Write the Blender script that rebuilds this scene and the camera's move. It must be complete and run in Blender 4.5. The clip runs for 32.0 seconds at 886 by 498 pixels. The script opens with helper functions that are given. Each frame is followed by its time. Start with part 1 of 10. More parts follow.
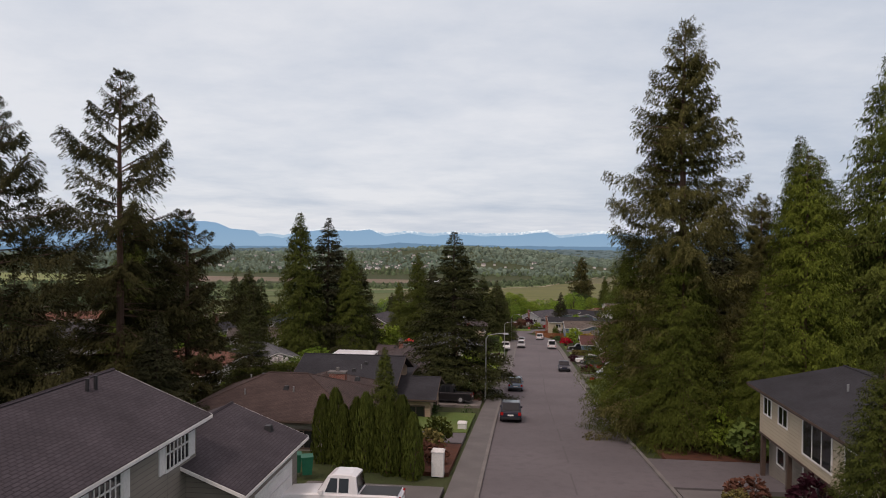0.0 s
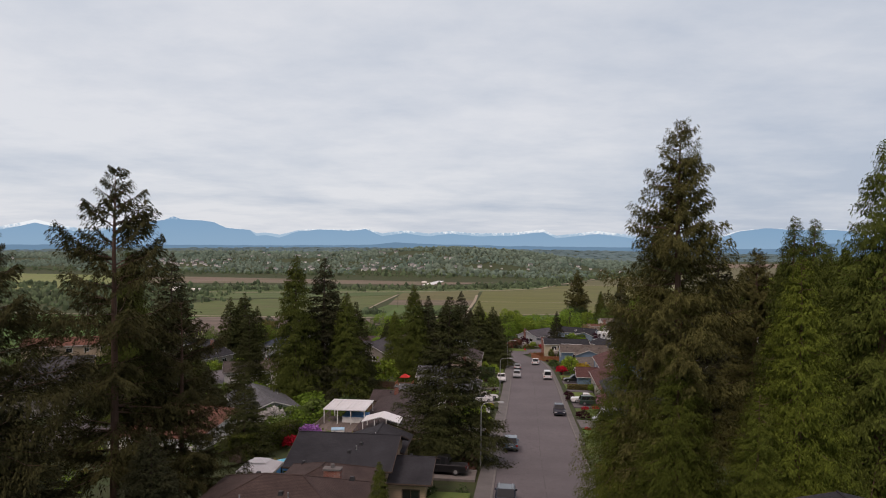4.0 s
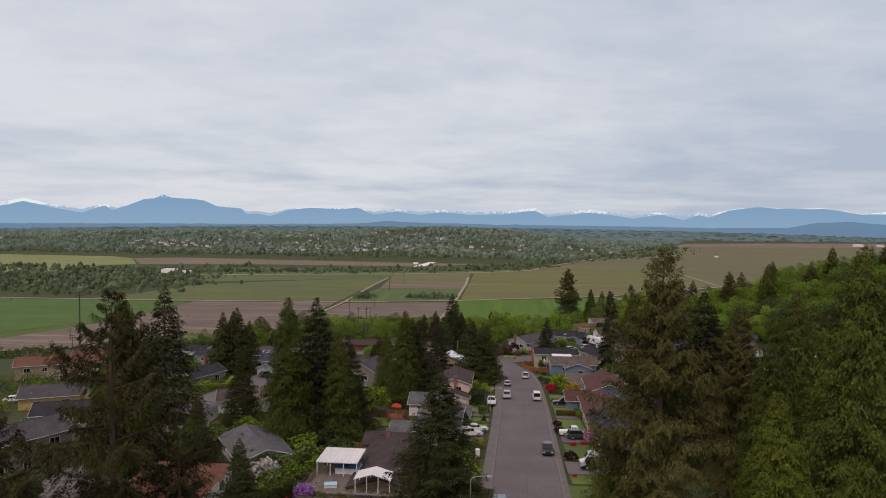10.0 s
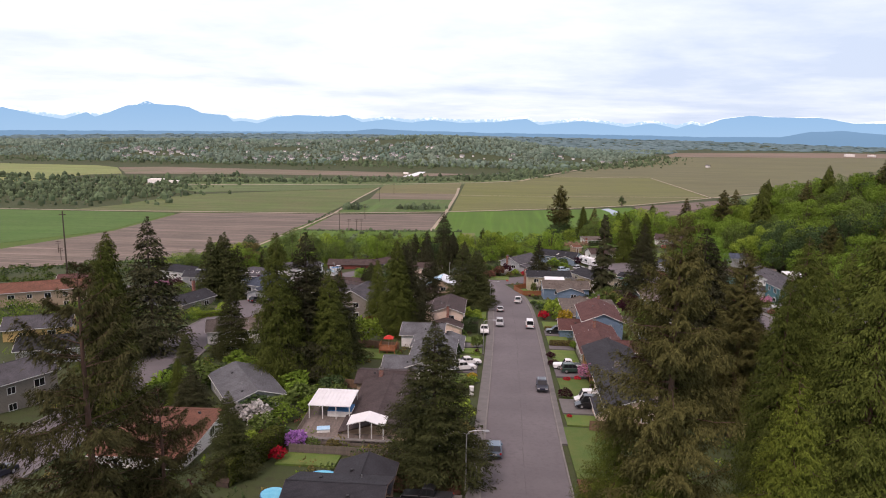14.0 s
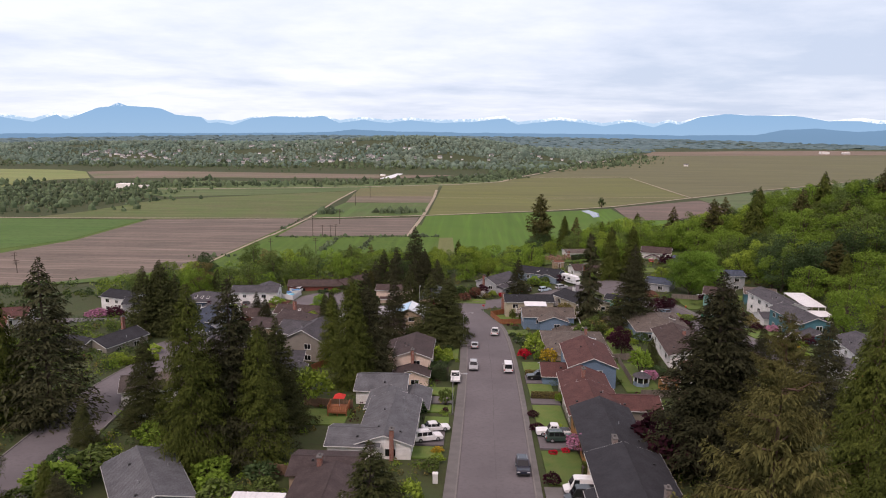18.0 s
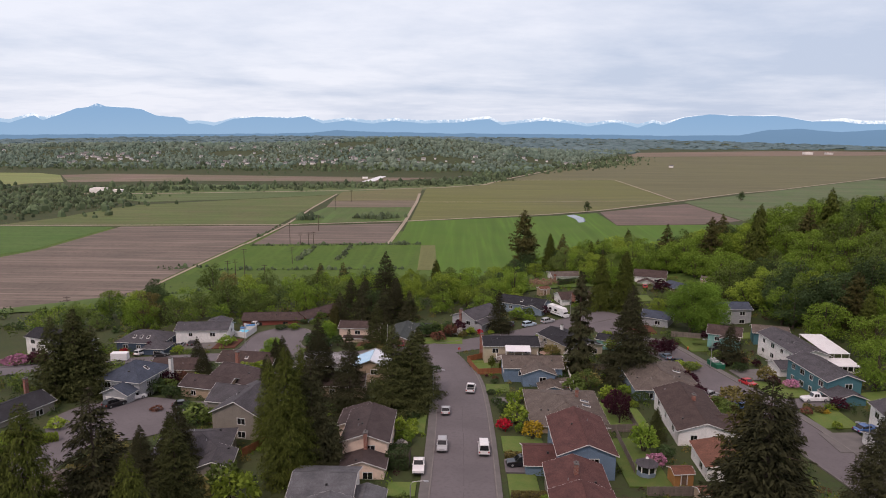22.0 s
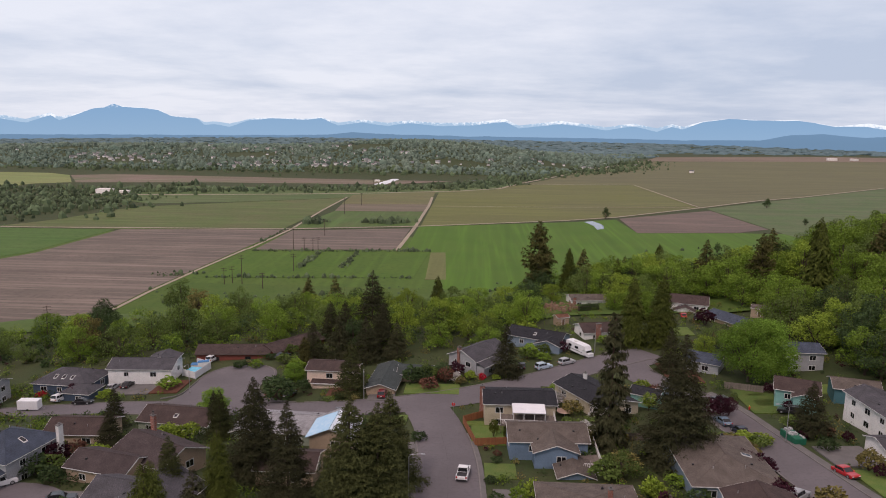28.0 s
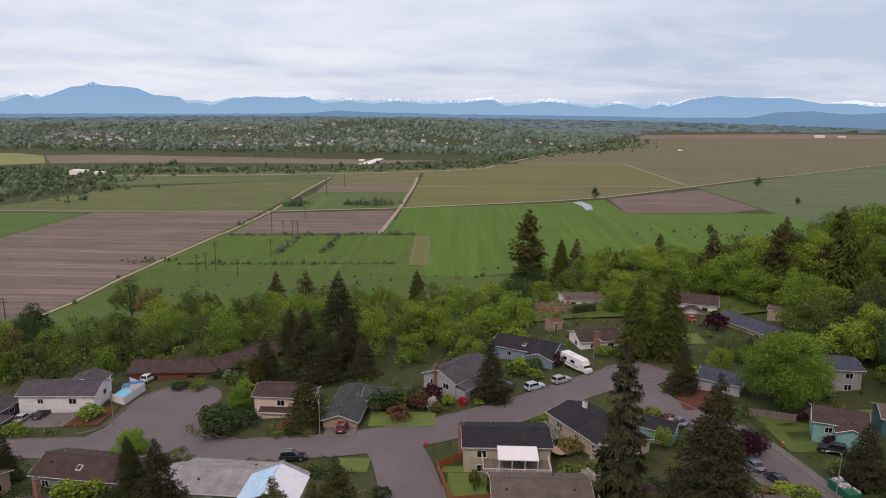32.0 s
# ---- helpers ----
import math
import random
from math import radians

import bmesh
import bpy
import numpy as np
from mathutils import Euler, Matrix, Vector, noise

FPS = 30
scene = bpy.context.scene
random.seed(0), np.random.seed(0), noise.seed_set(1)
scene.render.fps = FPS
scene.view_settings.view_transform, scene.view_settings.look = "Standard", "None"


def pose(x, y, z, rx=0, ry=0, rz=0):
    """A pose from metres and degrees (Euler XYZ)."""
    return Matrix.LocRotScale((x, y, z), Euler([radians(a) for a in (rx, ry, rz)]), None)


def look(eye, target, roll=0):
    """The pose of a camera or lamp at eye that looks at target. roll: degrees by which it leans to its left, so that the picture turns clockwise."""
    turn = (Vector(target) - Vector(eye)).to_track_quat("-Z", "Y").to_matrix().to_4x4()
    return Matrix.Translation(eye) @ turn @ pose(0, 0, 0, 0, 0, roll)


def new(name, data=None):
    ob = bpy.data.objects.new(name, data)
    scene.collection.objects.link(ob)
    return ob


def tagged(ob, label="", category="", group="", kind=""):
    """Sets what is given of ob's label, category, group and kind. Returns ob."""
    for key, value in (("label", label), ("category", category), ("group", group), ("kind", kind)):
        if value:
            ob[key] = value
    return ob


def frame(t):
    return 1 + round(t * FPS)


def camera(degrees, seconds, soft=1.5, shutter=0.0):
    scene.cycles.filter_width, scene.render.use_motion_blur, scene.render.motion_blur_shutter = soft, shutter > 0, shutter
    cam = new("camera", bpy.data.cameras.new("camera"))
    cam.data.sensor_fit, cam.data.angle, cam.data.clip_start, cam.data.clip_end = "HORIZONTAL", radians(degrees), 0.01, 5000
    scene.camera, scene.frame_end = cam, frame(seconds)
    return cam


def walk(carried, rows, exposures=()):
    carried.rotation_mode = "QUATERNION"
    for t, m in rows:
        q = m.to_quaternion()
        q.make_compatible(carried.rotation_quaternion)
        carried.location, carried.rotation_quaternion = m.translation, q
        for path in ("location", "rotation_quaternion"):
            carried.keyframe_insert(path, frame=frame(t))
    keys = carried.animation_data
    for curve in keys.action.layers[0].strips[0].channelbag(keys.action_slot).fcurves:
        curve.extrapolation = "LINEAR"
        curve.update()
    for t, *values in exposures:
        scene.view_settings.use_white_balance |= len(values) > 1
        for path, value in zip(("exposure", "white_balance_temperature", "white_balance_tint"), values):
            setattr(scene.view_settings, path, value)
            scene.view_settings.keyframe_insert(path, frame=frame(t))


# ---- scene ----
cam = camera(64.26, 32.0, soft=1.0)
PATH = [
    (0, pose(0.00, -0.00, 15.00, 88.77, -0.54, 6.20)),
    (0.5, pose(-0.02, -0.01, 15.99, 88.74, -0.69, 6.14)),
    (1, pose(-0.02, 0.02, 16.92, 88.78, -0.72, 6.15)),
    (1.5, pose(-0.03, 0.05, 17.92, 88.75, -0.56, 6.07)),
    (2, pose(-0.02, 0.01, 18.96, 88.71, -0.63, 6.05)),
    (2.5, pose(-0.01, 0.03, 19.98, 88.66, -0.61, 6.01)),
    (3, pose(-0.02, 0.11, 20.95, 88.67, -0.61, 5.95)),
    (3.5, pose(-0.00, 0.20, 21.84, 88.67, -0.67, 5.95)),
    (5.5, pose(-0.03, -0.02, 25.71, 88.67, -0.71, 5.75)),
    (6, pose(-0.00, -0.08, 26.63, 88.68, -0.74, 5.70)),
    (6.5, pose(0.02, -0.02, 27.59, 88.69, -0.74, 5.65)),
    (7, pose(0.03, -0.10, 28.54, 88.71, -0.79, 5.59)),
    (7.5, pose(0.03, -0.15, 29.52, 88.71, -0.79, 5.54)),
    (8, pose(0.01, -0.20, 30.52, 88.73, -0.82, 5.48)),
    (8.5, pose(0.03, -0.30, 31.51, 88.72, -0.82, 5.44)),
    (9, pose(0.07, -0.41, 32.50, 88.63, -0.85, 5.40)),
    (9.5, pose(0.09, -0.58, 33.45, 88.31, -0.80, 5.33)),
    (10, pose(0.10, -0.75, 34.40, 86.80, -0.74, 5.24)),
    (10.5, pose(0.05, -0.79, 35.42, 83.89, -0.80, 5.14)),
    (11, pose(-0.05, -0.79, 36.41, 81.00, -0.92, 5.06)),
    (11.5, pose(-0.22, -0.65, 37.31, 79.61, -1.05, 5.00)),
    (12, pose(-0.43, -0.36, 37.93, 79.50, -1.14, 4.97)),
    (12.5, pose(-0.64, 0.11, 38.19, 79.47, -1.07, 4.93)),
    (13, pose(-0.83, 1.08, 38.27, 79.43, -1.08, 4.85)),
    (13.5, pose(-0.97, 2.62, 38.31, 79.43, -1.03, 4.71)),
    (14, pose(-1.06, 4.69, 38.40, 79.38, -0.91, 4.45)),
    (14.5, pose(-1.09, 7.10, 38.51, 79.38, -0.96, 4.17)),
    (16.5, pose(-0.55, 19.64, 39.07, 79.35, -0.75, 3.21)),
    (17, pose(-0.22, 22.80, 39.43, 79.36, -0.62, 3.05)),
    (17.5, pose(0.15, 26.27, 40.07, 79.36, -0.56, 2.88)),
    (18, pose(0.50, 29.91, 40.98, 79.38, -0.55, 2.72)),
    (18.5, pose(0.85, 33.45, 42.01, 79.40, -0.50, 2.55)),
    (19, pose(1.18, 36.99, 43.12, 79.39, -0.48, 2.38)),
    (19.5, pose(1.52, 40.64, 44.17, 79.38, -0.45, 2.21)),
    (20, pose(1.87, 44.33, 45.03, 79.39, -0.46, 2.07)),
    (20.5, pose(2.25, 47.87, 45.52, 79.39, -0.47, 1.93)),
    (21, pose(2.66, 51.41, 45.74, 79.36, -0.40, 1.78)),
    (21.5, pose(3.08, 55.00, 45.79, 79.38, -0.42, 1.64)),
    (22, pose(3.50, 58.66, 45.73, 79.37, -0.50, 1.52)),
    (22.5, pose(3.89, 62.39, 45.62, 79.39, -0.48, 1.39)),
    (23, pose(4.25, 66.03, 45.49, 79.42, -0.54, 1.25)),
    (23.5, pose(4.60, 69.55, 45.29, 79.43, -0.60, 1.15)),
    (24, pose(4.93, 73.09, 45.05, 79.43, -0.66, 1.11)),
    (24.5, pose(5.21, 76.69, 44.79, 79.46, -0.78, 1.10)),
    (25, pose(5.47, 80.29, 44.53, 79.45, -0.87, 1.01)),
    (25.5, pose(5.74, 83.91, 44.26, 79.47, -0.94, 1.09)),
    (27.5, pose(7.21, 98.38, 43.10, 79.58, -0.94, 3.02)),
    (28, pose(7.58, 102.05, 42.96, 79.60, -0.89, 2.86)),
    (28.5, pose(7.92, 105.63, 42.84, 79.61, -0.87, 2.72)),
    (29, pose(8.20, 109.26, 42.79, 79.52, -0.85, 2.57)),
    (29.5, pose(8.42, 112.86, 42.80, 78.87, -0.84, 2.41)),
    (30, pose(8.61, 116.54, 42.78, 78.23, -0.81, 2.26)),
    (30.5, pose(8.81, 120.21, 42.75, 78.01, -0.82, 2.15)),
    (31, pose(9.01, 123.77, 42.75, 78.02, -0.83, 2.04)),
    (31.5, pose(9.21, 127.17, 42.75, 77.96, -0.75, 1.90)),
    (32, pose(9.39, 130.66, 42.75, 77.88, -0.75, 1.80)),
]
EXPOSURES = [(0, -0.03, 6500, 10), (5.5, -0.14, 6480, 10), (9, -0.22, 6450, 10), (10, -0.16, 6400, 10), (11.2, 0.16, 6340, 11), (12, 0.44, 6300, 13), (13, 0.50, 6290, 13), (17, 0.40, 6290, 13), (23, 0.12, 6290, 13), (25, 0.07, 6280, 13), (32, 0.08, 6250, 13)]
walk(cam, PATH, EXPOSURES)

# ---------------------------------------------------------------- sky and light
SUN_EL, SUN_ROT = radians(52), radians(150)
world = bpy.data.worlds.new("sky")
scene.world = world
world.use_nodes = True
wn, wl = world.node_tree.nodes, world.node_tree.links
wn.clear()
sky = wn.new("ShaderNodeTexSky")
sky.sky_type, sky.sun_disc = "NISHITA", False
sky.sun_elevation, sky.sun_rotation = SUN_EL, SUN_ROT
tc = wn.new("ShaderNodeTexCoord")
sep = wn.new("ShaderNodeSeparateXYZ")
wl.new(tc.outputs["Generated"], sep.inputs[0])
# cloud layer: the direction is stretched towards the horizon like a flat deck
lift = wn.new("ShaderNodeMath"); lift.operation = "MAXIMUM"; lift.inputs[1].default_value = 0.0
wl.new(sep.outputs["Z"], lift.inputs[0])
add = wn.new("ShaderNodeMath"); add.operation = "ADD"; add.inputs[1].default_value = 0.11
wl.new(lift.outputs[0], add.inputs[0])
comb = wn.new("ShaderNodeCombineXYZ")
for i, axis in enumerate("XY"):
    dv = wn.new("ShaderNodeMath"); dv.operation = "DIVIDE"
    wl.new(sep.outputs[axis], dv.inputs[0]); wl.new(add.outputs[0], dv.inputs[1])
    wl.new(dv.outputs[0], comb.inputs[i])
big = wn.new("ShaderNodeTexNoise"); big.inputs["Scale"].default_value = 0.34; big.inputs["Detail"].default_value = 8
big.inputs["Roughness"].default_value = 0.50; big.inputs["Distortion"].default_value = 0.5
wl.new(comb.outputs[0], big.inputs["Vector"])
ramp = wn.new("ShaderNodeValToRGB")
ramp.color_ramp.elements[0].position, ramp.color_ramp.elements[0].color = 0.30, (0.51, 0.57, 0.68, 1)
ramp.color_ramp.elements[1].position, ramp.color_ramp.elements[1].color = 0.62, (0.80, 0.81, 0.855, 1)
fine = wn.new("ShaderNodeTexNoise"); fine.inputs["Scale"].default_value = 1.3; fine.inputs["Detail"].default_value = 8; fine.inputs["Roughness"].default_value = 0.62
wl.new(comb.outputs[0], fine.inputs["Vector"])
puff = wn.new("ShaderNodeMath"); puff.operation = "MULTIPLY_ADD"; puff.inputs[1].default_value = 0.44; puff.inputs[2].default_value = -0.22
wl.new(fine.outputs["Fac"], puff.inputs[0])
both = wn.new("ShaderNodeMath"); both.operation = "ADD"
wl.new(big.outputs["Fac"], both.inputs[0]); wl.new(puff.outputs[0], both.inputs[1])
# the deck is thinner and whiter on the left of the valley
thin = wn.new("ShaderNodeMath"); thin.operation = "MULTIPLY_ADD"; thin.inputs[1].default_value = -0.22
wl.new(sep.outputs["X"], thin.inputs[0]); wl.new(both.outputs[0], thin.inputs[2])
# and thicker, greyer low over the mountains
low = wn.new("ShaderNodeMapRange"); low.inputs["From Max"].default_value = 0.14
low.inputs["To Min"].default_value, low.inputs["To Max"].default_value = -0.035, 0.0
wl.new(lift.outputs[0], low.inputs["Value"])
deep = wn.new("ShaderNodeMath"); deep.operation = "ADD"
wl.new(thin.outputs[0], deep.inputs[0]); wl.new(low.outputs[0], deep.inputs[1])
wl.new(deep.outputs[0], ramp.inputs[0])
cloud = wn.new("ShaderNodeBackground"); cloud.inputs[1].default_value = 1.0
# overhead, round the veiled sun, the deck is brighter and warmer
high = wn.new("ShaderNodeMapRange")
high.inputs["From Min"].default_value, high.inputs["From Max"].default_value = 0.36, 0.75
wl.new(lift.outputs[0], high.inputs["Value"])
veil = wn.new("ShaderNodeMix"); veil.data_type = "RGBA"
veil.inputs["B"].default_value = (0.93, 0.745, 0.74, 1)
wl.new(high.outputs[0], veil.inputs["Factor"]); wl.new(ramp.outputs[0], veil.inputs["A"])
wl.new(veil.outputs["Result"], cloud.inputs[0])
clear = wn.new("ShaderNodeBackground"); clear.inputs[1].default_value = 0.1
wl.new(sky.outputs[0], clear.inputs[0])
mixw = wn.new("ShaderNodeMixShader"); mixw.inputs[0].default_value = 0.94
wl.new(clear.outputs[0], mixw.inputs[1]); wl.new(cloud.outputs[0], mixw.inputs[2])
wout = wn.new("ShaderNodeOutputWorld")
wl.new(mixw.outputs[0], wout.inputs[0])

sun = new("sun", bpy.data.lights.new("sun", "SUN"))
sun.data.energy, sun.data.angle, sun.data.color = 1.5, radians(12), (1.0, 0.80, 0.71)
# the sun stands behind the camera, to its left
sun.matrix_world = look((0, 0, 0), (math.sin(radians(28)) * math.cos(SUN_EL), math.cos(radians(28)) * math.cos(SUN_EL), -math.sin(SUN_EL)))


# ---------------------------------------------------------------- materials
def node_material(name, c1, c2, scale=2.0, rough=0.8, c3=None, fine=18.0, bump=0.0, bump_scale=30.0, metal=0.0, random_obj=0.0, island=0.0,
                  spec=0.3, coat=0.0):
    """A surface with two scales of colour change, fine relief, and change from object to object or piece to piece."""
    m = bpy.data.materials.new(name)
    m.use_nodes = True
    n, l = m.node_tree.nodes, m.node_tree.links
    b = n["Principled BSDF"]
    b.inputs["Roughness"].default_value, b.inputs["Metallic"].default_value = rough, metal
    b.inputs["Specular IOR Level"].default_value = spec
    b.inputs["Coat Weight"].default_value = coat
    co = n.new("ShaderNodeTexCoord")
    t1 = n.new("ShaderNodeTexNoise"); t1.inputs["Scale"].default_value = scale; t1.inputs["Detail"].default_value = 5
    t2 = n.new("ShaderNodeTexNoise"); t2.inputs["Scale"].default_value = fine; t2.inputs["Detail"].default_value = 4
    for t in (t1, t2):
        l.new(co.outputs["Object"], t.inputs["Vector"])
    mx = n.new("ShaderNodeMix"); mx.data_type = "RGBA"
    mx.inputs["A"].default_value, mx.inputs["B"].default_value = (*c1, 1), (*c2, 1)
    rg = n.new("ShaderNodeMapRange"); rg.inputs["From Min"].default_value, rg.inputs["From Max"].default_value = 0.32, 0.68
    l.new(t1.outputs["Fac"], rg.inputs["Value"]); l.new(rg.outputs[0], mx.inputs["Factor"])
    m2 = n.new("ShaderNodeMix"); m2.data_type = "RGBA"
    m2.inputs["B"].default_value = (*(c3 or [v * 0.62 for v in c1]), 1)
    r2 = n.new("ShaderNodeMapRange"); r2.inputs["From Min"].default_value, r2.inputs["From Max"].default_value = 0.48, 0.78
    r2.inputs["To Max"].default_value = 0.7
    l.new(t2.outputs["Fac"], r2.inputs["Value"]); l.new(r2.outputs[0], m2.inputs["Factor"]); l.new(mx.outputs["Result"], m2.inputs["A"])
    out = m2.outputs["Result"]
    for amount, kind in ((random_obj, "o"), (island, "i")):
        if amount:
            src = n.new("ShaderNodeObjectInfo") if kind == "o" else n.new("ShaderNodeNewGeometry")
            hv = n.new("ShaderNodeHueSaturation")
            mr = n.new("ShaderNodeMapRange"); mr.inputs["To Min"].default_value, mr.inputs["To Max"].default_value = 1 - amount, 1 + amount
            l.new(src.outputs["Random" if kind == "o" else "Random Per Island"], mr.inputs["Value"])
            l.new(mr.outputs[0], hv.inputs["Value"]); l.new(out, hv.inputs["Color"])
            out = hv.outputs["Color"]
    l.new(out, b.inputs["Base Color"])
    if bump:
        bp = n.new("ShaderNodeBump"); bp.inputs["Strength"].default_value = bump; bp.inputs["Distance"].default_value = 0.05
        t3 = n.new("ShaderNodeTexNoise"); t3.inputs["Scale"].default_value = bump_scale; t3.inputs["Detail"].default_value = 3
        l.new(co.outputs["Object"], t3.inputs["Vector"]); l.new(t3.outputs["Fac"], bp.inputs["Height"]); l.new(bp.outputs[0], b.inputs["Normal"])
    return m


def row_material(name, c1, c2, row=0.16, width=0.32, offset=0.5, rough=0.85, mortar=None, gap=0.012, bump=0.5, axis="roof", worn=0.35):
    """Courses of shingles, siding boards, shakes or bricks: rows along the local up or slope direction."""
    m = bpy.data.materials.new(name)
    m.use_nodes = True
    n, l = m.node_tree.nodes, m.node_tree.links
    b = n["Principled BSDF"]
    b.inputs["Roughness"].default_value, b.inputs["Specular IOR Level"].default_value = rough, 0.25
    co = n.new("ShaderNodeUVMap")
    bt = n.new("ShaderNodeTexBrick")
    bt.inputs["Scale"].default_value = 1.0
    bt.inputs["Brick Width"].default_value, bt.inputs["Row Height"].default_value = width, row
    bt.inputs["Mortar Size"].default_value, bt.inputs["Mortar Smooth"].default_value = gap, 0.2
    bt.inputs["Bias"].default_value = 0.0
    bt.offset = offset
    bt.inputs["Color1"].default_value, bt.inputs["Color2"].default_value = (*c1, 1), (*c2, 1)
    bt.inputs["Mortar"].default_value = (*(mortar or [v * 0.55 for v in c1]), 1)
    l.new(co.outputs["UV"], bt.inputs["Vector"])
    t1 = n.new("ShaderNodeTexNoise"); t1.inputs["Scale"].default_value = 0.45; t1.inputs["Detail"].default_value = 6
    l.new(co.outputs["UV"], t1.inputs["Vector"])
    hv = n.new("ShaderNodeHueSaturation")
    mr = n.new("ShaderNodeMapRange"); mr.inputs["From Min"].default_value, mr.inputs["From Max"].default_value = 0.3, 0.7
    mr.inputs["To Min"].default_value, mr.inputs["To Max"].default_value = 1 - worn, 1 + worn
    l.new(t1.outputs["Fac"], mr.inputs["Value"]); l.new(mr.outputs[0], hv.inputs["Value"]); l.new(bt.outputs["Color"], hv.inputs["Color"])
    l.new(hv.outputs["Color"], b.inputs["Base Color"])
    if bump:
        bp = n.new("ShaderNodeBump"); bp.inputs["Strength"].default_value = bump; bp.inputs["Distance"].default_value = 0.02; bp.invert = True
        l.new(bt.outputs["Fac"], bp.inputs["Height"]); l.new(bp.outputs[0], b.inputs["Normal"])
    return m


def shingles(name, c):
    return row_material("shingles_" + name, [v * 1.08 for v in c], [v * 0.86 for v in c], 0.145, 0.30, mortar=[v * 0.5 for v in c], gap=0.014, bump=0.9, worn=0.24)


def siding(name, c):
    return row_material("siding_" + name, c, [v * 0.95 for v in c], 0.2, 6.0, 0.0, 0.6, [v * 0.6 for v in c], 0.012, 0.4, worn=0.1)


ROOFS = {k: shingles(k, c) for k, c in {
    "slate": (0.050, 0.043, 0.050), "brown": (0.066, 0.051, 0.05), "umber": (0.068, 0.048, 0.043), "red": (0.100, 0.047, 0.042), "rust": (0.16, 0.075, 0.05),
    "dark": (0.034, 0.035, 0.041), "black": (0.024, 0.025, 0.03), "grey": (0.118, 0.122, 0.132), "mid": (0.078, 0.076, 0.084), "taupe": (0.125, 0.105, 0.09),
    "green": (0.055, 0.068, 0.066), "pale": (0.29, 0.29, 0.30), "blue": (0.06, 0.075, 0.105)}.items()}
WALLS = {k: siding(k, c) for k, c in {
    "taupe": (0.23, 0.21, 0.18), "cream": (0.44, 0.39, 0.29), "white": (0.74, 0.73, 0.71), "blue": (0.15, 0.215, 0.30), "teal": (0.07, 0.17, 0.2),
    "mint": (0.2, 0.39, 0.36), "pink": (0.70, 0.56, 0.46), "tan": (0.36, 0.28, 0.2), "grey": (0.33, 0.34, 0.35), "sage": (0.27, 0.31, 0.24),
    "red": (0.2, 0.06, 0.045), "navy": (0.06, 0.085, 0.13), "cedar": (0.33, 0.17, 0.06), "yellow": (0.5, 0.36, 0.15), "bluegrey": (0.2, 0.26, 0.33)}.items()}
BRICK = row_material("brick", (0.27, 0.09, 0.06), (0.2, 0.07, 0.05), 0.085, 0.24, 0.5, 0.9, (0.3, 0.27, 0.24), 0.01, 0.4, worn=0.2)
STONE = node_material("stone", (0.3, 0.25, 0.22), (0.16, 0.14, 0.13), 3, 0.9, bump=0.6, bump_scale=8)
TRIM = node_material("white_trim", (0.72, 0.72, 0.7), (0.62, 0.62, 0.6), 1.5, 0.55)
TRIM_DARK = node_material("dark_trim", (0.07, 0.05, 0.04), (0.1, 0.07, 0.055), 2, 0.6)
WOOD = node_material("fence_wood", (0.2, 0.125, 0.075), (0.13, 0.09, 0.065), 3, 0.85, bump=0.3, random_obj=0.15)
WOOD_RED = node_material("cedar_wood", (0.3, 0.12, 0.05), (0.22, 0.09, 0.045), 3, 0.8, bump=0.3, random_obj=0.12)
WOOD_GREY = node_material("weathered_wood", (0.2, 0.17, 0.145), (0.13, 0.11, 0.1), 3, 0.9, bump=0.3, random_obj=0.15)
CONCRETE = node_material("concrete", (0.146, 0.139, 0.134), (0.112, 0.107, 0.104), 0.5, 0.9, bump=0.2, bump_scale=20)
KERB = node_material("kerb_concrete", (0.19, 0.18, 0.168), (0.14, 0.133, 0.125), 0.7, 0.9, bump=0.2, bump_scale=20)
ASPHALT = node_material("asphalt", (0.138, 0.126, 0.132), (0.110, 0.101, 0.106), 0.12, 0.92, (0.094, 0.086, 0.091), 1.6, 0.25, 60)
PATCH = node_material("asphalt_patch", (0.098, 0.091, 0.094), (0.112, 0.104, 0.108), 0.6, 0.92, bump=0.2, bump_scale=50)
METAL = node_material("galvanised_metal", (0.42, 0.43, 0.44), (0.34, 0.35, 0.36), 3, 0.45, metal=0.7)
WHITE_METAL = node_material("white_metal", (0.72, 0.73, 0.74), (0.64, 0.65, 0.66), 0.6, 0.4)
BLACK = node_material("black_rubber", (0.018, 0.018, 0.02), (0.03, 0.03, 0.03), 6, 0.8)
PLASTIC_BLACK = node_material("black_plastic", (0.02, 0.02, 0.022), (0.03, 0.03, 0.032), 6, 0.45)
LAMP_RED = node_material("red_lens", (0.35, 0.012, 0.01), (0.28, 0.01, 0.01), 8, 0.2)
LAMP_CLEAR = node_material("clear_lens", (0.6, 0.6, 0.62), (0.5, 0.5, 0.52), 8, 0.15)
CANVAS_BLUE = node_material("blue_cover", (0.06, 0.2, 0.42), (0.05, 0.15, 0.33), 2, 0.6)
TARP_BLUE = node_material("blue_tarpaulin", (0.28, 0.5, 0.68), (0.4, 0.58, 0.72), 0.5, 0.45, (0.6, 0.68, 0.74), 2, 0.4, 3)
POOL = node_material("pool_water", (0.1, 0.42, 0.6), (0.16, 0.5, 0.66), 1.5, 0.08)
CANVAS_RED = node_material("red_canvas", (0.5, 0.03, 0.02), (0.42, 0.025, 0.02), 2, 0.7)
GREEN_STEEL = node_material("green_steel", (0.02, 0.13, 0.075), (0.015, 0.1, 0.06), 3, 0.5)
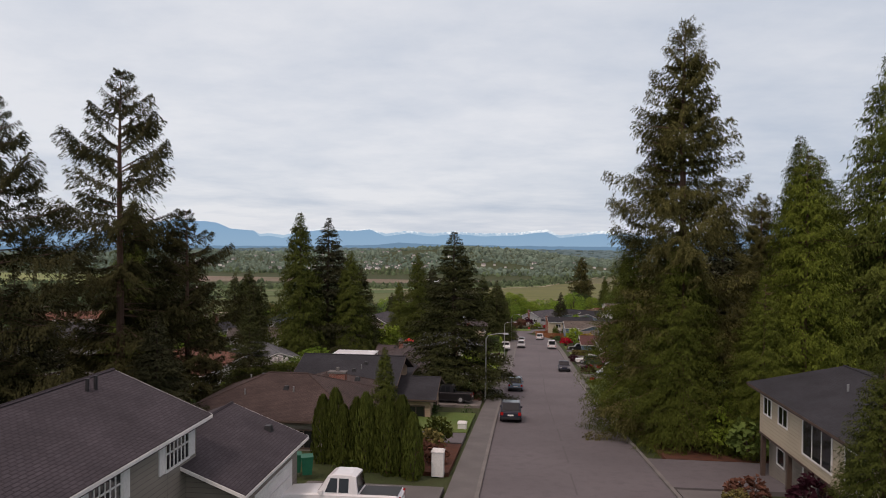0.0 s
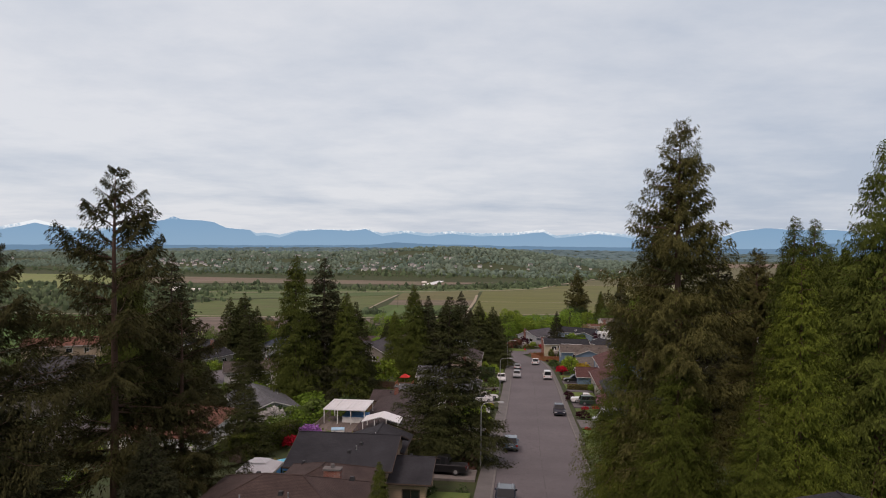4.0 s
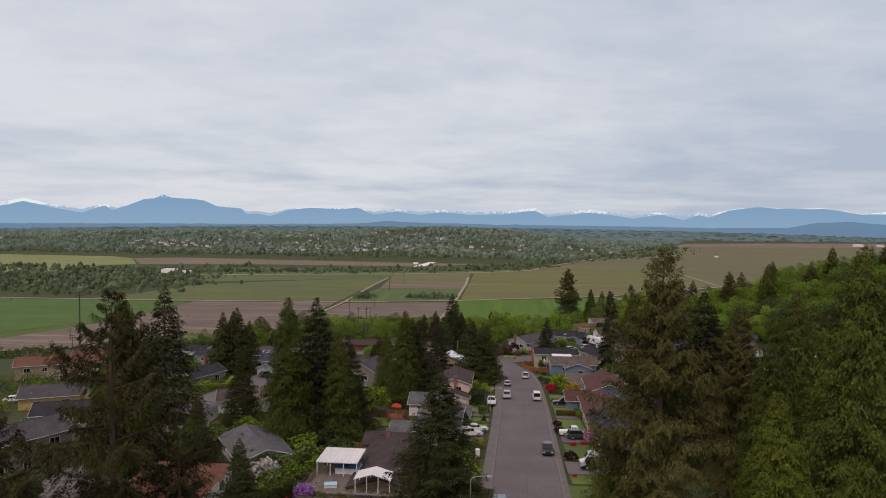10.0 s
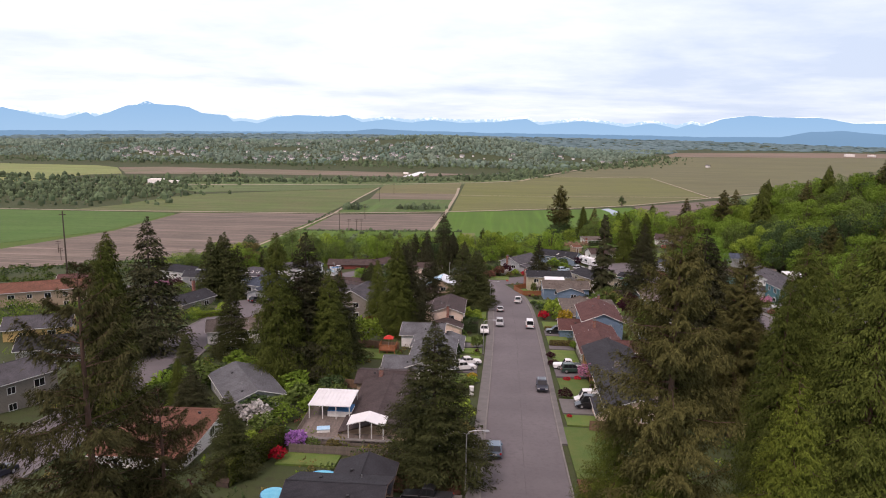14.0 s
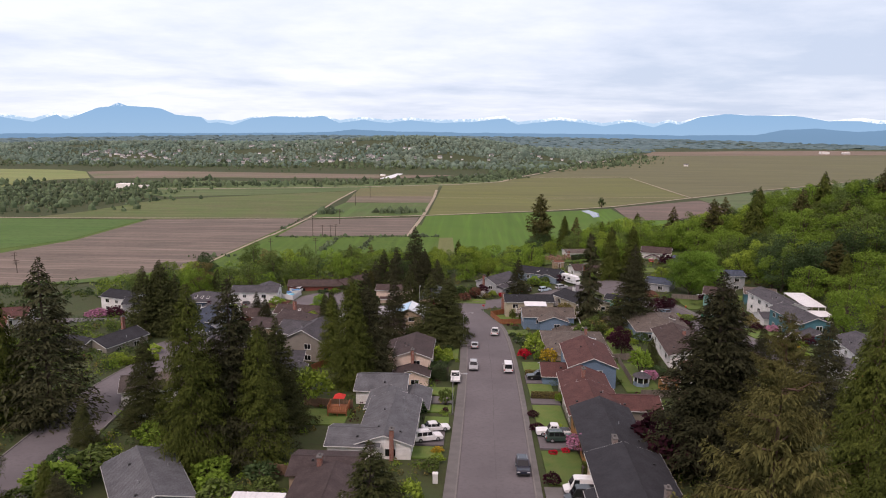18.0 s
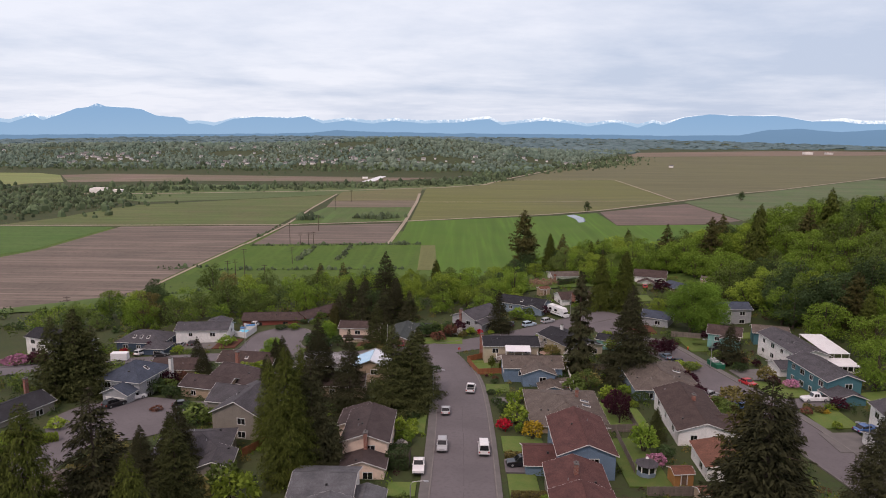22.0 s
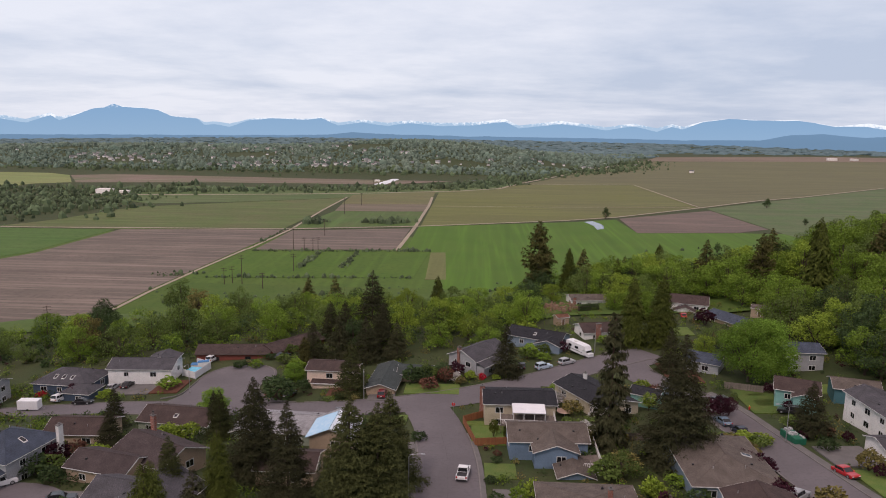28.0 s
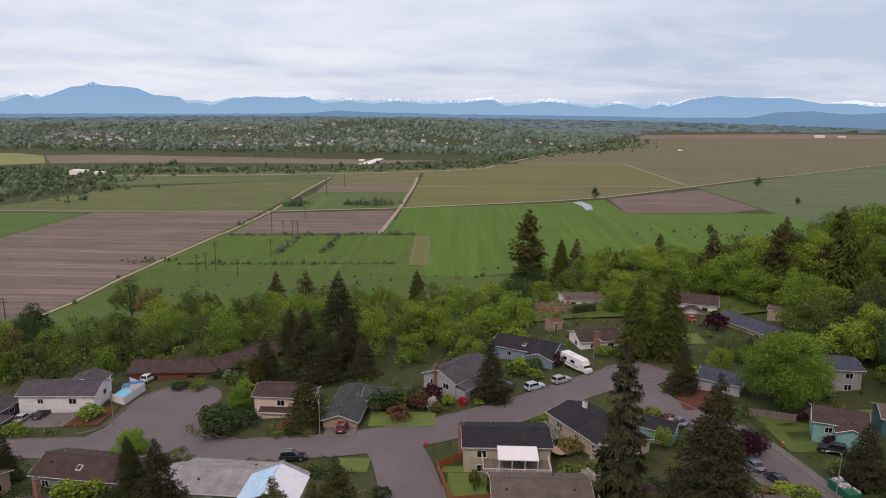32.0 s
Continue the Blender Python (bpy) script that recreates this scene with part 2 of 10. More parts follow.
RUBBISH = node_material("rubbish", (0.5, 0.52, 0.52), (0.2, 0.2, 0.2), 3, 0.9)
BARK = node_material("bark", (0.085, 0.06, 0.048), (0.05, 0.04, 0.034), 3, 0.95, bump=0.8, bump_scale=12)
BARK_RED = node_material("red_bark", (0.14, 0.085, 0.06), (0.08, 0.05, 0.04), 3, 0.95, bump=0.8, bump_scale=12)
SIGN_RED = node_material("sign_red", (0.5, 0.03, 0.03), (0.45, 0.03, 0.03), 3, 0.4)
ROCK = node_material("rock", (0.2, 0.18, 0.16), (0.12, 0.11, 0.1), 2, 0.9, bump=0.6, bump_scale=6, random_obj=0.2)
EARTH = node_material("bare_earth", (0.2, 0.13, 0.085), (0.13, 0.085, 0.06), 0.7, 0.95, (0.3, 0.22, 0.15), 3, 0.5, 8)
BARKDUST = node_material("bark_mulch", (0.115, 0.045, 0.025), (0.075, 0.034, 0.022), 1.5, 0.95, bump=0.5, bump_scale=18)
LAWN = node_material("lawn", (0.085, 0.145, 0.026), (0.125, 0.16, 0.038), 0.5, 0.9, (0.04, 0.085, 0.018), 7, 0.6, 35, random_obj=0.22)
GRAVEL = node_material("gravel", (0.2, 0.18, 0.165), (0.14, 0.13, 0.12), 2, 0.95, bump=0.5, bump_scale=30)


def glass_material():
    m = bpy.data.materials.new("window_glass")
    m.use_nodes = True
    b = m.node_tree.nodes["Principled BSDF"]
    b.inputs["Base Color"].default_value = (0.012, 0.014, 0.016, 1)
    b.inputs["Roughness"].default_value = 0.06
    b.inputs["Specular IOR Level"].default_value = 0.5
    return m


GLASS = glass_material()


def paint(name, c, rough=0.28, metal=0.0):
    return node_material("car_paint_" + name, c, [v * 0.9 for v in c], 2.0, rough, [v * 0.8 for v in c], metal=metal, coat=0.5)


def leaf(name, c1, c2, var=0.36, rough=0.75, thin=0.3):
    """Foliage: each tuft differs a little, and the crown changes slowly from part to part."""
    m = node_material("leaf_" + name, c1, c2, 0.35, rough, [v * 0.7 for v in c1], 1.7, island=var, random_obj=0.26, spec=0.08)
    n, l = m.node_tree.nodes, m.node_tree.links
    b, o = n["Principled BSDF"], n["Material Output"]
    through_light = n.new("ShaderNodeBsdfTranslucent")
    l.new(b.inputs["Base Color"].links[0].from_socket, through_light.inputs["Color"])
    mx = n.new("ShaderNodeMixShader")
    mx.inputs[0].default_value = thin
    l.new(b.outputs[0], mx.inputs[1]); l.new(through_light.outputs[0], mx.inputs[2]); l.new(mx.outputs[0], o.inputs["Surface"])
    return m


LEAF = {k: leaf(k, *v, thin=0.08 if k in ("fir", "fir_dark", "cedar", "cedar_fresh", "cedar_deep", "spruce", "dark") else 0.22) for k, v in {
    "fir": ((0.068, 0.066, 0.022), (0.096, 0.092, 0.029)), "cedar": ((0.072, 0.092, 0.015), (0.108, 0.129, 0.021)), "fir_dark": ((0.049, 0.049, 0.019), (0.073, 0.070, 0.025)), "cedar_deep": ((0.057, 0.072, 0.014), (0.086, 0.104, 0.020)),
    "spruce": ((0.047, 0.055, 0.019), (0.067, 0.075, 0.026)), "dark": ((0.037, 0.039, 0.019), (0.052, 0.054, 0.025)), "cedar_fresh": ((0.090, 0.115, 0.016), (0.132, 0.158, 0.022)),
    "maple": ((0.126, 0.204, 0.026), (0.168, 0.244, 0.035)), "alder": ((0.096, 0.142, 0.034), (0.128, 0.170, 0.046)),
    "spring": ((0.132, 0.232, 0.031), (0.172, 0.270, 0.039)), "lime": ((0.168, 0.240, 0.030), (0.212, 0.280, 0.040)), "gold": ((0.306, 0.224, 0.020), (0.371, 0.264, 0.031)),
    "plum": ((0.038, 0.011, 0.019), (0.051, 0.017, 0.026)), "red": ((0.444, 0.016, 0.035), (0.339, 0.014, 0.031)),
    "pink": ((0.484, 0.208, 0.323), (0.564, 0.288, 0.425)), "white": ((0.444, 0.416, 0.425), (0.290, 0.304, 0.243)), "box": ((0.043, 0.071, 0.026), (0.059, 0.089, 0.035)),
    "olive": ((0.145, 0.132, 0.045), (0.185, 0.156, 0.056)), "thuja": ((0.064, 0.082, 0.016), (0.088, 0.104, 0.022)), "lilac": ((0.323, 0.144, 0.425), (0.403, 0.208, 0.506)),
    "rust": ((0.154, 0.072, 0.045), (0.121, 0.064, 0.051))}.items()}


# ---------------------------------------------------------------- mesh tools
class Mesher:
    """Collects faces of one part; boxes, prisms, tubes. UVs follow each face in metres."""

    def __init__(self):
        self.v, self.f = [], []

    def poly(self, pts):
        k = len(self.v)
        self.v += [tuple(p) for p in pts]
        self.f.append(tuple(range(k, k + len(pts))))
        return self

    def box(self, x0, y0, z0, x1, y1, z1):
        return self.hexa([(x0, y0), (x1, y0), (x1, y1), (x0, y1)], z0, z1)

    def hexa(self, ring, z0, z1, top=None):
        """A prism over a ring of points; top gives another ring for its upper end."""
        k, n = len(self.v), len(ring)
        top = top or ring
        self.v += [(x, y, z0) for x, y in ring] + [(x, y, z1) for x, y in top]
        self.f += [tuple(k + i for i in reversed(range(n))), tuple(k + n + i for i in range(n))]
        self.f += [(k + i, k + (i + 1) % n, k + n + (i + 1) % n, k + n + i) for i in range(n)]
        return self

    def slab(self, pts, thick):
        """A flat plate with that outline, thickened downwards."""
        k, n = len(self.v), len(pts)
        self.v += [tuple(p) for p in pts] + [(p[0], p[1], p[2] - thick) for p in pts]
        self.f += [tuple(range(k, k + n)), tuple(k + n + i for i in reversed(range(n)))]
        self.f += [(k + (i + 1) % n, k + i, k + n + i, k + n + (i + 1) % n) for i in range(n)]
        return self

    def tube(self, path, radii, n=7):
        k = len(self.v)
        path = [Vector(p) for p in path]
        for i, p in enumerate(path):
            d = (path[min(i + 1, len(path) - 1)] - path[max(i - 1, 0)]).normalized()
            a = d.orthogonal().normalized()
            b = d.cross(a)
            r = radii[i] if isinstance(radii, (list, tuple)) else radii
            for j in range(n):
                q = 2 * math.pi * j / n
                self.v.append(tuple(p + (a * math.cos(q) + b * math.sin(q)) * r))
        for i in range(len(path) - 1):
            for j in range(n):
                s, e = k + i * n, k + i * n + n
                self.f.append((s + j, s + (j + 1) % n, e + (j + 1) % n, e + j))
        self.f += [tuple(k + j for j in reversed(range(n))), tuple(k + (len(path) - 1) * n + j for j in range(n))]
        return self

    def wheel(self, c, r, w, n=18):
        return self.tube([(c[0], c[1] - w / 2, c[2]), (c[0], c[1] - w * 0.42, c[2]), (c[0], c[1] + w * 0.42, c[2]), (c[0], c[1] + w / 2, c[2])],
                         [r * 0.92, r, r, r * 0.92], n)

    def mesh(self, name, material, smooth=False):
        me = bpy.data.meshes.new(name)
        me.from_pydata(self.v, [], self.f)
        me.materials.append(material)
        uv = me.uv_layers.new(name="UVMap").data
        for p in me.polygons:
            nn = p.normal
            if abs(nn.z) > 0.95:
                a, b = Vector((1, 0, 0)), Vector((0, 1, 0))
            else:
                a = Vector((-nn.y, nn.x, 0)).normalized()
                b = nn.cross(a)
            for li in p.loop_indices:
                co = me.vertices[me.loops[li].vertex_index].co
                uv[li].uv = (co.dot(a), co.dot(b))
        if smooth:
            for p in me.polygons:
                p.use_smooth = True
        return me

    def ob(self, name, material, parent=None, label="", smooth=False):
        o = new(name, self.mesh(name, material, smooth))
        if parent:
            o.parent = parent
        if label:
            tagged(o, label)
        return o


def thing(name, m, label, category, group="", kind=""):
    o = new(name)
    o.empty_display_size = 0.3
    o.matrix_world = m
    return tagged(o, label, category, group, kind)


def place(x, y, z, turn=0, s=1.0, sz=None):
    return Matrix.Translation((x, y, z)) @ Matrix.Rotation(radians(turn), 4, "Z") @ Matrix.Diagonal((s, s, sz or s, 1))


# ---------------------------------------------------------------- the lie of the land
YK = np.array([-60, 0, 33, 64, 91, 123.5, 150, 176, 196, 213, 243, 262, 290, 330, 360, 420, 520, 620, 700.0])
ZK = np.array([10.5, 5.2, 1.7, -1.9, -5.2, -8.7, -11.1, -13.3, -14.9, -16.6, -19.6, -20.3, -21, -23.5, -28, -52, -86, -104, -108.0])


def step(a, b, v):
    u = np.clip((v - a) / (b - a), 0, 1)
    return u * u * (3 - 2 * u)


def land(x, y):
    """The height of the ground: the street's fall, the shelf of the upper road, the wooded hill and the drop to the valley."""
    x, y = np.asarray(x, float), np.asarray(y, float)
    ys = y - 34 * step(15, 45, x) * step(290, 330, y)
    ys = ys + 120 * step(140, 290, -x) * step(300, 430, y)
    z = sum(np.interp(ys + d, YK, ZK) for d in (-6, -3, 0, 3, 6)) / 5
    w = step(215, 262, y) * (1 - step(320, 430, y))
    z = z - w * (2.6 * step(0, 45, -x) + 0.06 * np.maximum(0, -45 - x))
    z = z + np.clip(x - 22, 0, 60) * 0.05 * step(150, 200, y) * (1 - step(330, 520, y))
    z = z + step(85, 190, x) * step(120, 220, y) * (1 - step(330, 620, y)) * 26
    # the long low hill across the valley
    side = 1 - step(-230, 0, x - np.interp(y, (1836, 2243, 2942, 3450), (95, 280, 610, 860)))
    far = side * 66 * np.exp(-((y - 2750) / 480) ** 2) * (step(-2600, -1200, x) * (1 - step(-250, 620, x)) * 0.55 + np.exp(-((x + 160) / 420) ** 2) * 0.5)
    far = far + 20 * step(3600, 4700, y)
    return z + far * step(1800, 2100, y)


def gz(x, y):
    return float(land(x, y))


def ground_mesh():
    def axis(parts):
        out = []
        for a, b, s in parts:
            out += list(np.arange(a, b, s))
        return np.array(out + [parts[-1][1]], float)
    xs = axis([(-4900, -1500, 170), (-1500, -500, 60), (-500, -200, 25), (-200, -132, 8), (-132, 132, 3), (132, 260, 8), (260, 600, 25), (600, 1500, 60), (1500, 4900, 170)])
    ys = axis([(-900, -80, 80), (-80, 340, 3), (340, 760, 10), (760, 1900, 60), (1900, 4950, 90)])
    gx, gy = np.meshgrid(xs, ys)
    z = land(gx, gy)
    near = (np.abs(gx) < 300) & (gy < 330)
    z = z - np.where(near, 0.06, 0.0)
    v = np.stack([gx, gy, z], -1).reshape(-1, 3)
    n, m = len(ys), len(xs)
    i = np.arange(n * m).reshape(n, m)
    f = np.stack([i[:-1, :-1], i[:-1, 1:], i[1:, 1:], i[1:, :-1]], -1).reshape(-1, 4)
    me = bpy.data.meshes.new("ground")
    me.from_pydata(v.tolist(), [], f.tolist())
    me.polygons.foreach_set("use_smooth", [True] * len(f))
    return me


PASTURE = node_material("pasture", (0.054, 0.100, 0.013), (0.070, 0.108, 0.018), 0.03, 0.95, (0.037, 0.072, 0.010), 0.35, 0.5, 2)
GROUND = node_material("ground_cover", (0.034, 0.054, 0.015), (0.050, 0.060, 0.020), 0.09, 0.95, (0.034, 0.030, 0.018), 0.9, 0.7, 9)
ground_me = ground_mesh()
ground_me.materials.append(GROUND)
tagged(new("ground", ground_me), "rough grass and earth falling from the street to the valley", "ground", kind="structure")


def drape(name, rows, material, lift, label, category, kind="structure", thick=0.0, parent=None):
    """A sheet laid over the land: rows of points across, one row after another along."""
    v, f = [], []
    for r in rows:
        for x, y in r:
            v.append((x, y, gz(x, y) + lift))
    n = len(rows[0])
    for i in range(len(rows) - 1):
        for j in range(n - 1):
            f.append((i * n + j, i * n + j + 1, i * n + n + j + 1, i * n + n + j))
    if thick:
        k = len(v)
        v += [(x, y, z - thick) for x, y, z in v]
        rim = [i * n for i in range(len(rows))] + [(len(rows) - 1) * n + j for j in range(1, n)] + [i * n + n - 1 for i in reversed(range(len(rows) - 1))] + list(reversed(range(1, n - 1)))
        for a, b in zip(rim, rim[1:] + rim[:1]):
            f.append((a, b, k + b, k + a))
    me = bpy.data.meshes.new(name)
    me.from_pydata(v, [], f)
    me.materials.append(material)
    for p in me.polygons:
        p.use_smooth = not thick
    return tagged(new(name, me), label, category, kind=kind)


drape("meadow_slope", [[(x, y) for x in range(-270, 101, 10)] for y in [330 + 10 * k for k in range(40)]], PASTURE, 0.45, "green meadow on the slope below the houses", "meadow")


def resample(pts, stepsize):
    out = []
    for (a, b) in zip(pts, pts[1:]):
        n = max(1, int(math.dist(a, b) / stepsize))
        out += [tuple(a[k] + (b[k] - a[k]) * i / n for k in range(len(a))) for i in range(n)]
    return out + [tuple(pts[-1])]


def smooth_line(pts, rounds=2):
    for _ in range(rounds):
        q = [pts[0]]
        for a, b in zip(pts, pts[1:]):
            q += [tuple(a[k] * 0.75 + b[k] * 0.25 for k in range(len(a))), tuple(a[k] * 0.25 + b[k] * 0.75 for k in range(len(a)))]
        pts = q + [pts[-1]]
    return pts


def offsets(line, *ds):
    rows = []
    for i, p in enumerate(line):
        a, b = line[max(i - 1, 0)], line[min(i + 1, len(line) - 1)]
        dx, dy = b[0] - a[0], b[1] - a[1]
        n = math.hypot(dx, dy) or 1
        rows.append([(p[0] + dy / n * d, p[1] - dx / n * d) for d in ds])
    return rows


def disc_rows(cx, cy, r, n=40, rings=(0.001, 0.35, 0.7, 1.0)):
    return [[(cx + r * k * math.cos(2 * math.pi * i / n), cy + r * k * math.sin(2 * math.pi * i / n)) for k in rings] for i in range(n + 1)]


# ---------------------------------------------------------------- streets
MAIN = smooth_line([(3.2, -70), (3.2, 40), (3.4, 90), (4.3, 140), (4.6, 180), (4.2, 205), (3.4, 222), (0.6, 240), (-4, 253)])
UPPER = smooth_line([(-128, 240), (-110, 246), (-80, 252), (-50, 250), (-20, 248.5), (-2, 252), (16, 263), (42, 283), (56, 291)])
RIGHT = smooth_line([(84, 60), (76, 130), (68, 180), (65, 203), (62.6, 230), (61, 248), (57, 258), (50.5, 268), (48, 279), (49.5, 290)])
LEFT = smooth_line([(-58, 20), (-60, 80), (-61, 114), (-65, 135), (-68.5, 155), (-69, 174), (-66, 186)])
for nm, line, half in (("road_main", MAIN, 5.15), ("road_upper", UPPER, 5.0), ("road_right", RIGHT, 4.4), ("road_left", LEFT, 5.2)):
    line = resample(line, 3.0)
    up = {"road_main": 0.10, "road_upper": 0.09, "road_right": 0.085, "road_left": 0.095}[nm]
    drape(nm, offsets(line, -half, -half / 2, 0, half / 2, half), ASPHALT, up, "worn grey asphalt residential street with tar-sealed cracks", "road")
    if nm == "road_main":
        line = [p for p in line if p[1] < 236]
    for side in (-1, 1):
        run = line
        if nm == "road_upper" and side == 1:
            run = [p for p in line if p[0] < -14]
        if nm == "road_upper" and side == -1:
            run = [p for p in line if p[0] < -64]
        if nm == "road_right":
            run = [p for p in line if p[1] < (283 if side == 1 else 256)]
        if nm == "road_left":
            run = [p for p in line if p[1] < 178]
        if len(run) > 2:
            drape("kerb", offsets(run, side * half, side * (half + 0.22)), KERB, 0.22, "concrete kerb along the asphalt street", "kerb", thick=0.3)
    if nm == "road_upper":
        run = [p for p in line if p[0] > 9]
        drape("kerb", offsets(run, 5.0, 5.22), KERB, 0.22, "concrete kerb along the asphalt street", "kerb", thick=0.3)
        run = [p for p in line if -33 < p[0]]
        drape("kerb", offsets(run, -5.0, -5.22), KERB, 0.22, "concrete kerb along the asphalt street", "kerb", thick=0.3)
for cx, cy, r in ((-53.3, 273.7, 9.9), (-64, 190, 13.5), (49.5, 286, 7.6), (-119, 231, 16.5)):
    drape("turning_circle", disc_rows(cx, cy, r), ASPHALT, 0.115, "grey asphalt turning circle at the end of the street", "road")
# the mouth of the turning circle, and the kerb round it
drape("road_mouth", [[(-65 + 5.8 * k, 254.6) for k in range(6)], [(-62.8 + 3.96 * k, 261) for k in range(6)], [(-62.7 + 3.3 * k, 267) for k in range(6)], [(-62.6 + 3.6 * k, 274) for k in range(6)]],
      ASPHALT, 0.105, "grey asphalt mouth of the turning circle", "road")
ring_kerb = smooth_line([(-67, 258.2), (-62.9, 260.5), (-62.9, 268), (-62.9, 276), (-59.5, 281.8), (-53.5, 283.8), (-46.8, 281.2), (-43.4, 274.2), (-46.0, 267), (-43.4, 260), (-39, 256.0), (-33, 254.2)])
drape("kerb", offsets(resample(ring_kerb, 1.5), -0.22, 0.0), KERB, 0.24, "concrete kerb round the turning circle", "kerb", thick=0.3)
# the pavement on the near side of each street
left_line = [p for p in resample(MAIN, 3.0) if p[1] < 232]
drape("pavement", offsets(left_line, -6.9, -5.37), CONCRETE, 0.22, "grey concrete pavement along the street's kerb", "pavement", thick=0.3)
drape("pavement", offsets([p for p in left_line if 96 < p[1] < 240], 5.37, 6.15), CONCRETE, 0.22, "grey concrete pavement along the street's kerb", "pavement", thick=0.3)
drape("pavement", offsets([p for p in resample(RIGHT, 3.0) if p[1] < 258], 4.62, 6.0), CONCRETE, 0.22, "grey concrete pavement along the side street", "pavement", thick=0.3)
# tar joints across and along the streets
rnd = random.Random(5)
for k in range(26):
    y0 = 20 + k * 8.3
    line = [p for p in resample(MAIN, 1.0) if y0 <= p[1] <= y0 + rnd.uniform(6, 9)]
    if len(line) > 3:
        o = rnd.choice((0.05, 0.1, -0.05)) + 0.0
        drape("tar_seam", offsets(line, o - 0.06, o + 0.06), PATCH, 0.125, "dark tar seam along the middle of the asphalt", "tar seam")


RECTS = []  # what is paved, mown or planted already


def apron(name, x0, y0, x1, y1, material, label, lift=0.2):
    """A driveway, lawn or bed: a draped rectangle between two corners."""
    RECTS.append((x0, y0, x1, y1))
    nx, ny = max(1, int(abs(x1 - x0) / 2)), max(1, int(abs(y1 - y0) / 2))
    rows = [[(x0 + (x1 - x0) * i / nx, y0 + (y1 - y0) * j / ny) for i in range(nx + 1)] for j in range(ny + 1)]
    return drape(name, rows, material, lift, label, name.replace("_", " "), thick=0.25)

# ---------------------------------------------------------------- houses
def moved(me, m):
    """The mesher's points carried by a matrix."""
    me.v = [tuple(m @ Vector(p)) for p in me.v]
    return me


FOOT = []  # the ground that houses cover


